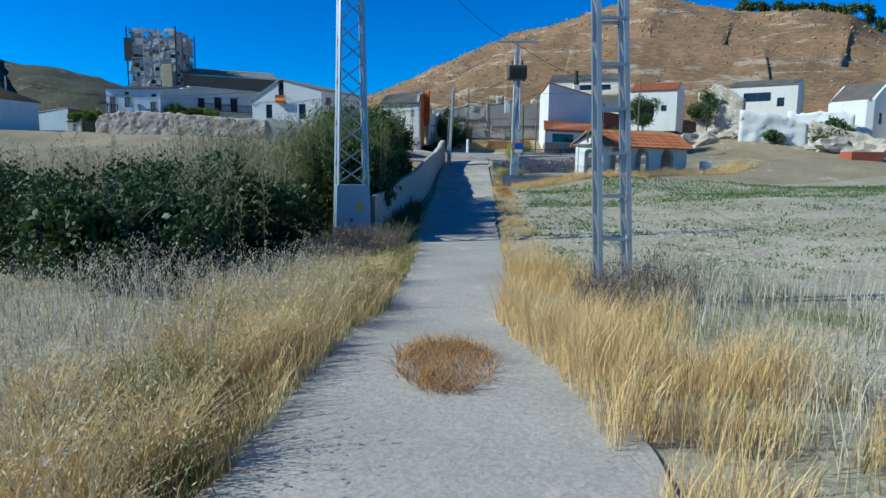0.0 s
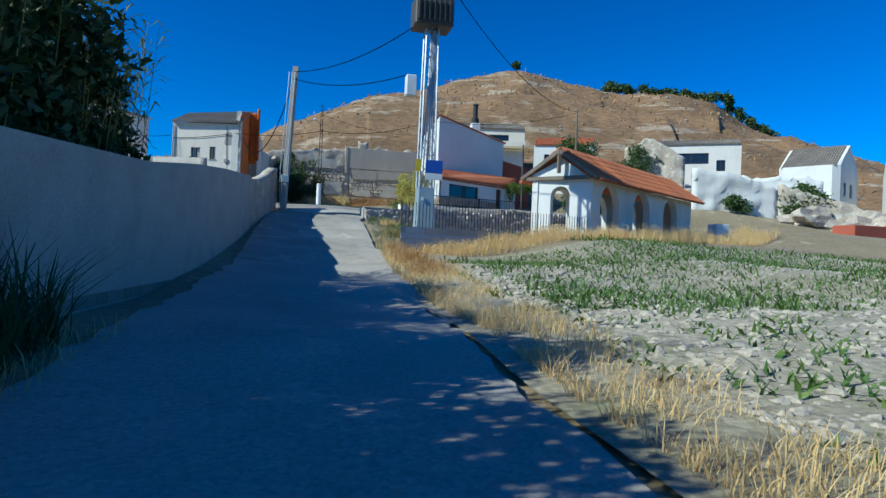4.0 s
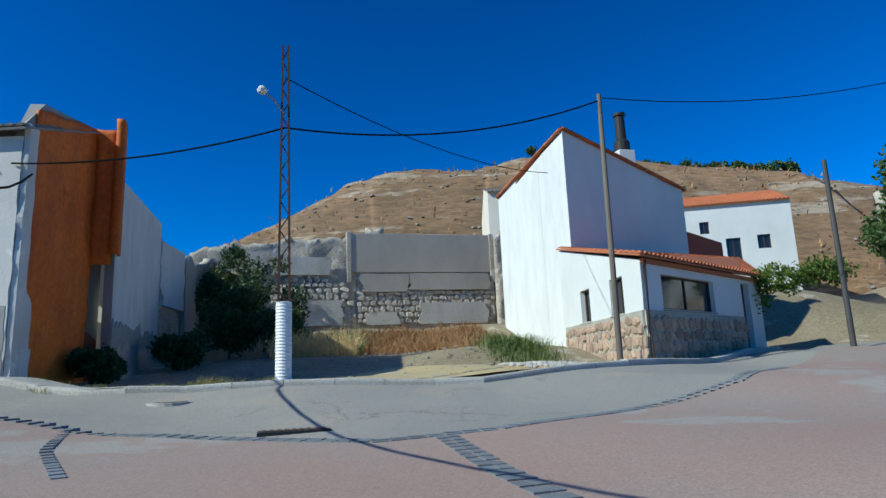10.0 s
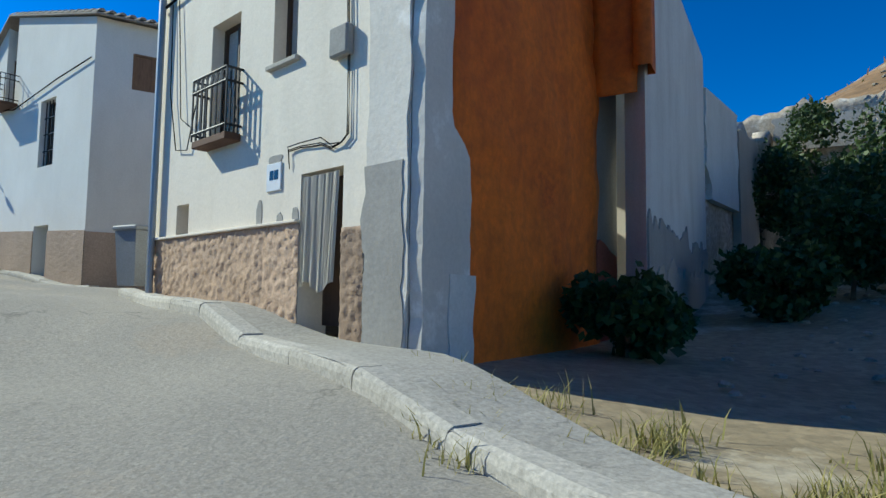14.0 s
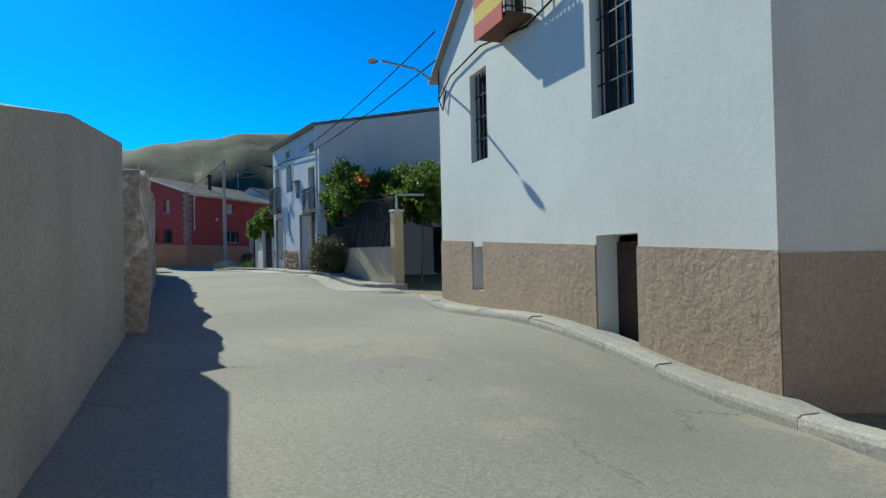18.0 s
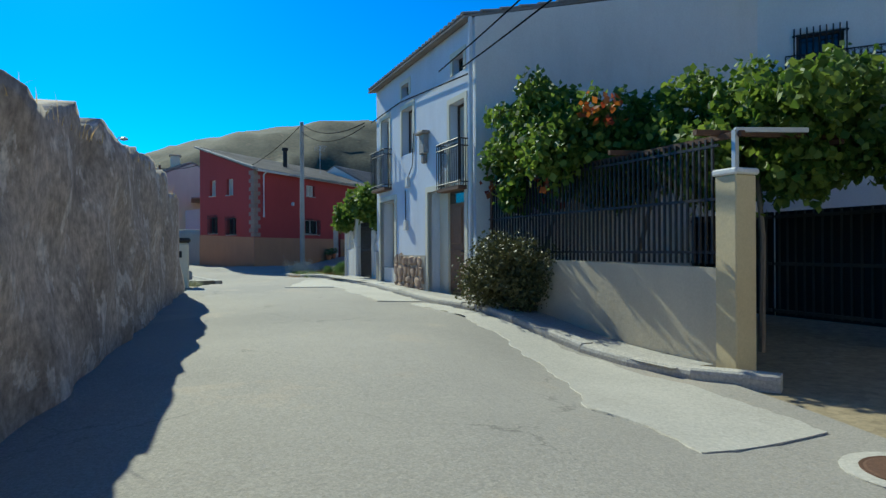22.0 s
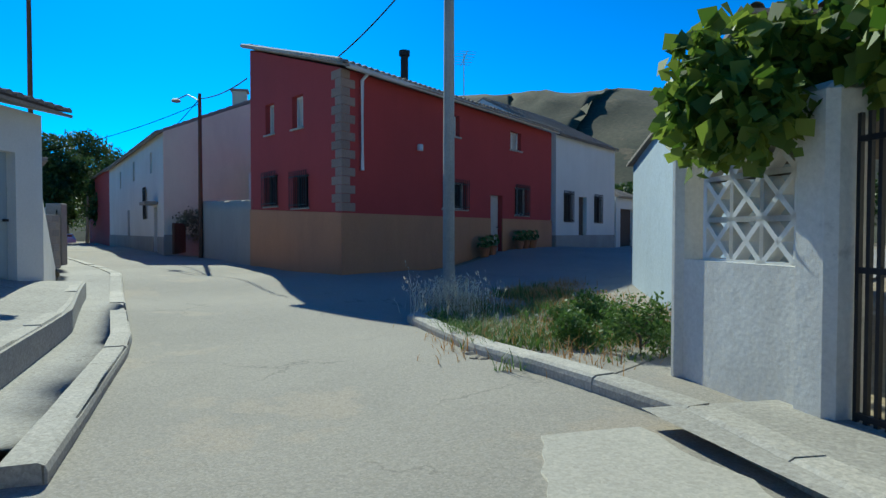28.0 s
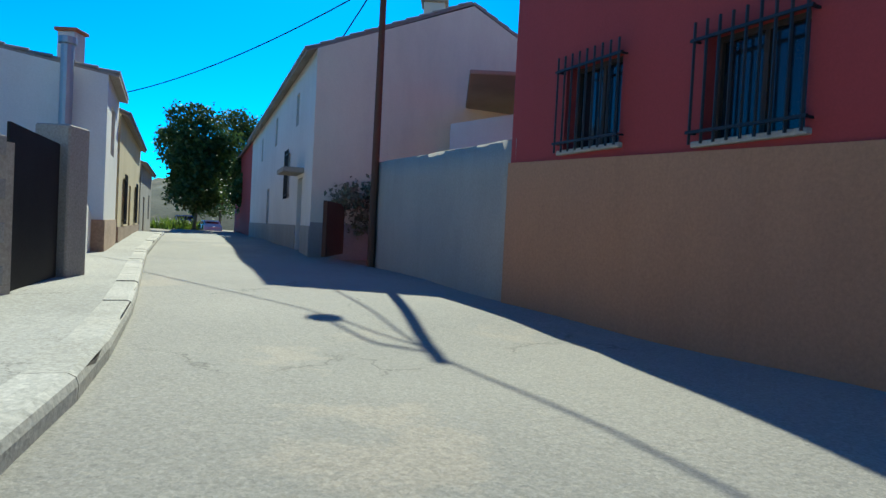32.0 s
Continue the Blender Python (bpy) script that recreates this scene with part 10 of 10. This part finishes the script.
for hn, cnt, sc in (("backdrop_hill", 5200, 1.0), ("backdrop_spur", 3800, 0.55)):
    hm = bpy.data.objects[hn].data
    co = np.empty(len(hm.vertices) * 3)
    hm.vertices.foreach_get("co", co)
    co = co.reshape(-1, 3)
    co = co[(co[:, 2] > 6) & (co[:, 1] < 215)]
    pick = co[rs2.randint(0, len(co), cnt)] + rs2.uniform(-1.2, 1.2, (cnt, 3)) * (1, 1, 0.1)
    stuff(blades("hill_tufts", pick[:, 0], pick[:, 1], (0.5 * sc, 1.3 * sc), 0.16 * sc, M_RUSTSTRAW, 301, 0.8, z=pick[:, 2] - 0.1), "dry grass tufts over the hillside")
    pick = co[rs2.randint(0, len(co), cnt // 4)]
    stuff(rocks("hill_rocks", pick[:, 0], pick[:, 1], 0.42 * sc, M_EARTHSTONE, 302, 0.7, pick[:, 2]), "pale rocks scattered over the hillside", "rocks")
    pick = co[rs2.randint(0, len(co), cnt // 5)]
    stuff(blades("hill_scrub", pick[:, 0], pick[:, 1], (0.4 * sc, 1.0 * sc), 0.22 * sc, M_DRYGREEN, 303, 0.9, z=pick[:, 2] - 0.1), "low scrub on the hillside")

# ---- plants along the street ----
pg = thing("pergola_vine", "leafy green grapevine over a pergola, its red patches partly real leaves and mostly imitated flare", "vine", (-34, 88, 5.2))
vine_stems = []
for p0, p1 in (((-36.6, 87.6, 5.2), (-35.8, 88.2, 8.2)), ((-33.6, 87.7, 5.2), (-33.2, 88.4, 8.2)), ((-31.4, 88.6, 5.0), (-31.8, 88.9, 8.3))):
    vine_stems.append(part("stem", tube(bmesh.new(), [p0, (Vector(p0) + Vector(p1)) / 2 + Vector((0.1, 0, 0)), p1], [0.05, 0.04, 0.03], 7), M_BARK))
VINE = cloud(70, -33.6, 88.9, 8.45, 3.7, 2.2, 0.85, 0.5, 211) + cloud(26, -35.2, 87.3, 8.35, 2.4, 0.6, 0.9, 0.36, 206) + cloud(14, -35.6, 87.2, 9.3, 1.6, 0.6, 0.4, 0.3, 207) + cloud(16, -36.3, 87.6, 8.3, 0.8, 0.7, 1.0, 0.45, 212) + cloud(10, -31.2, 89.6, 7.9, 0.7, 1.4, 0.7, 0.45, 213) + cloud(22, -29.9, 89.9, 7.85, 1.3, 0.6, 0.45, 0.36, 209) + cloud(5, -29.4, 90.0, 6.9, 0.35, 0.3, 0.6, 0.26, 208)
# red patches: a few turning leaves, the rest imitate reflected flare by colour
own(pg, vine_stems + [foliage("leaves", VINE, 34000, 0.076, M_VINE, 214, 0.8, 0.62, 0.9),
         foliage("red_leaves", [(-34.9, 87.2, 7.75, 0.45, 0.3, 0.4), (-36.9, 87.0, 7.9, 0.4, 0.3, 0.3), (-33.2, 87.2, 8.75, 0.5, 0.35, 0.35), (-36.0, 87.1, 8.6, 0.35, 0.3, 0.3)], 150, 0.075, M_VINE_RED, 215, 0.75, 0.4, 0.6)])
pf = bmesh.new()
for xx in (-36.8, -34.8, -32.8, -31.0):
    beam(pf, (xx, 87.0, 8.0), (xx + 0.3, 91.0, 8.1), 0.07)
for yy in (87.2, 89.0, 90.8):
    beam(pf, (-37.0, yy, 7.95), (-30.6, yy + 0.2, 7.95), 0.07)
for p0 in ((-36.9, 87.0), (-30.9, 90.9), (-34.0, 90.9)):
    beam(pf, (*p0, 5.0), (*p0, 8.0), 0.08)
pfo = thing("pergola", "rusty iron pergola frame under the vine", "pergola", (-34, 89, 5.2))
own(pfo, [part("frame", pf, M_RUST)])
tree("bush", "round dark evergreen bush against the yard wall", (-35.5, 86.65, 5.15), 1.6, cloud(34, 0, 0, 0.82, 1.15, 0.5, 0.55, 0.42, 216), 0.035, 19000, M_ROUNDBUSH, 216, 0.04, 0.5, 0.6, category="bush", spread=0.4)
hg = thing("hedge", "clipped green hedge above the yellow garden wall", "hedge", (-28.5, 93, 6))
own(hg, [foliage("leaves", [(-30.2 + i * 0.55, 91.5 + i * 0.5, 6.7, 0.6, 0.6, 0.65) for i in range(8)], 5500, 0.07, M_TREE, 217)])
lv = thing("gate_vine", "sunlit green vine spilling over the patio gate", "vine", (-47, 87.2, 5.4))
tv = bmesh.new()
tube(tv, [(-45.4, 87.3, 5.2), (-45.6, 87.4, 6.6), (-46.2, 87.3, 7.7)], [0.06, 0.05, 0.03], 7)
own(lv, [part("stem", tv, M_BARK), foliage("leaves", cloud(30, -46.3, 87.1, 8.25, 1.5, 0.7, 0.6, 0.42, 218) + cloud(12, -48.8, 86.9, 7.75, 1.0, 0.6, 0.45, 0.36, 219) + cloud(6, -45.5, 86.9, 7.7, 0.4, 0.3, 0.5, 0.3, 220), 12500, 0.08, M_VINE, 221, 0.8, 0.6, 0.8)])
y, x = in_strip([(85.2, -54.6, -50.4), (86.0, -55.8, -50.4), (87.2, -57.0, -50.6), (88.6, -58.6, -51.0)], 13000, rs2)
x, y = thin(x, y, 12, -0.2)
stuff(blades("verge_weeds", x, y, (0.08, 0.4), 0.008, M_FIELDWEED, 71, 0.8), "green and dry weeds on the street-corner verge")
y, x = in_strip([(85.2, -54.6, -50.4), (86.0, -55.8, -50.4), (87.2, -57.0, -50.6), (89.5, -59.0, -51.0)], 6500, rs2)
stuff(blades("dry_grass", x, y, (0.08, 0.34), 0.006, M_RUSTSTRAW, 72, 0.6, clump=0.25), "bunches of dry grass on the verge")
x, y = rs2.normal(-55.0, 0.55, 420), rs2.normal(85.75, 0.3, 420)
stuff(blades("dry_stalks", x, y, (0.3, 0.75), 0.007, M_OATS, 76, 0.4, heads=3, head_size=0.03), "pale dry stalks at the tip of the verge")
x, y = rs2.uniform(-54.6, -51.0, 160), rs2.uniform(85.2, 86.0, 160)
stuff(rocks("verge_stones", x, y, 0.07, M_EARTHSTONE, 77), "loose stones along the verge kerb", "stones")
for i, (cx, cy, hh, ww) in enumerate(((-50.9, 87.0, 0.6, 0.5), (-51.8, 86.5, 0.45, 0.4), (-52.8, 87.4, 0.5, 0.5))):
    tree("bush", "green weed bush on the verge", (cx, cy, Z(cx, cy)), hh, cloud(12, 0, 0, hh * 0.5, ww * 0.8, ww * 0.8, hh * 0.4, ww * 0.4, 290 + i), 0.03, 1800, M_FIELDWEED, 290 + i, 0.02, 0.6, 0.5, "weed bushes on the verge", "bush", ww * 0.4)
fr_ = Face((-42.6, 80.5), (-20.8, 78.8))
u = rs2.uniform(0.5, 21.3, 520)
p = np.array([fr_.p(a, rs2.uniform(-0.1, 0.3), 0) for a in u])
stuff(blades("wall_weeds", p[:, 0], p[:, 1], (0.06, 0.3), 0.005, M_STRAW, 73, 0.6, z=np.interp(u, [0, 0.4, 1.2, 3.4, 6.6, 12, 17, 21.9], [5.9, 7.25, 7.7, 7.92, 7.93, 7.66, 7.4, 7.05]), clump=0.0), "dry weeds growing on the rubble wall's crest")
x, y = rs2.uniform(-49.5, -46.5, 1800), rs2.uniform(79.2, 81.3, 1800)
stuff(blades("verge_weeds", x, y, (0.06, 0.3), 0.008, M_GREYGREEN, 74, 0.8), "grey weeds on the left verge")
bc = thing("garden_plants", "leafy green plants above the block wall", "plants", (-62, 75.5, 6))
own(bc, [foliage("leaves", cloud(18, -61.6, 75.5, 7.2, 2.0, 0.5, 0.45, 0.45, 222), 4200, 0.1, M_VINE, 222, 0.35)])
for i, (cx, cy, hh, ww) in enumerate(((-107.5, 60.6, 10.6, 3.0), (-128, 57, 14.0, 4.6), (-106.5, 66.0, 8.6, 2.4), (-134, 64, 10, 4.2), (-142, 50, 10, 4.0))):
    tree("tree", "tall dark green poplar-like tree at the street's end", (cx, cy, 5.2), hh, cloud(44, 0, 0, hh * 0.58, ww * 0.8, ww * 0.8, hh * 0.38, ww * 0.34, 230 + i), 0.17, 14000, M_TREE, 230 + i, 0.22, 0.7, 0.55, "trees at the street's end", spread=ww * 0.5)
x, y = rs2.uniform(-110, -106, 500), rs2.uniform(57.5, 60.5, 500)
stuff(blades("bright_weeds", x, y, (0.5, 1.3), 0.05, M_VINE, 75, 0.7), "bright green shrub at the street's end")
sh_ = thing("shrub", "greyish climbing shrub against the beige wall", "bush", (-75.8, 78.4, 5.8))
own(sh_, [foliage("leaves", cloud(10, -75.4, 78.2, 7.2, 0.7, 0.7, 0.8, 0.4, 240), 1600, 0.08, M_GREYGREEN, 240)])
for i, (cx, cy, hh, ww) in enumerate(((-92, 128, 6.0, 4), (-84, 134, 6, 5), (-100, 124, 7, 4), (-76, 138, 6, 5), (-108, 118, 7, 4), (-99.5, 117.5, 5.5, 3.0), (-93.5, 118.5, 6.0, 3.2), (-104, 113, 6.0, 3.4), (-88, 121, 5.0, 3.0))):
    tree("tree", "dark olive-green tree beyond the field", (cx, cy, 6), hh, cloud(22, 0, 0, hh * 0.55, ww * 0.8, ww * 0.8, hh * 0.38, ww * 0.36, 250 + i), 0.25, 3000, M_TREE, 250 + i, 0.16, 0.6, 0.55, "trees beyond the side street", spread=ww * 0.4)


def parked_car(at, turn, mat, label):
    t = thing("car", label, "car", at, turn)
    m = pose(*at, 0, 0, turn)
    b = bmesh.new()
    side = [(-2.0, 0.35), (-2.05, 0.75), (-1.9, 0.9), (-1.2, 1.0), (-0.6, 1.42), (0.9, 1.45), (1.6, 1.0), (2.0, 0.9), (2.05, 0.4)]
    rows = [[b.verts.new((x_, y_ * (0.85 if z_ > 1.2 else 1.0), z_)) for x_, z_ in side] for y_ in (-0.82, 0.82)]
    for i in range(len(side)):
        j = (i + 1) % len(side)
        b.faces.new((rows[0][i], rows[0][j], rows[1][j], rows[1][i]))
    b.faces.new(rows[0])
    b.faces.new(rows[1][::-1])
    bmesh.ops.recalc_face_normals(b, faces=b.faces)
    b.transform(m)
    parts = [part("body", b, mat)]
    g = bmesh.new()
    for y_ in (-0.78, 0.78):
        box(g, -0.7, y_ - 0.02, 1.02, 1.1, y_ + 0.02, 1.36)
    box(g, 1.15, -0.6, 1.05, 1.35, 0.6, 1.35)
    g.transform(m)
    parts.append(part("windows", g, M_GLASS))
    for x_ in (-1.3, 1.3):
        for y_ in (-0.8, 0.8):
            w = bmesh.new()
            bmesh.ops.create_cone(w, cap_ends=True, segments=16, radius1=0.31, radius2=0.31, depth=0.2, matrix=Matrix.Translation((x_, y_, 0.31)) @ Matrix.Rotation(math.pi / 2, 4, "X"))
            w.transform(m)
            wheel = part("wheel", w, M_BLACK)
            parts.append(wheel)
    own(t, parts)


parked_car((-112, 58.0, Z(-112, 58) + 0.02), 25, M_CARBLUE, "dark blue car parked under the trees")
parked_car((-119, 57.5, Z(-119, 57.5) + 0.02), 30, M_ENAMEL, "white car parked beyond the trees")
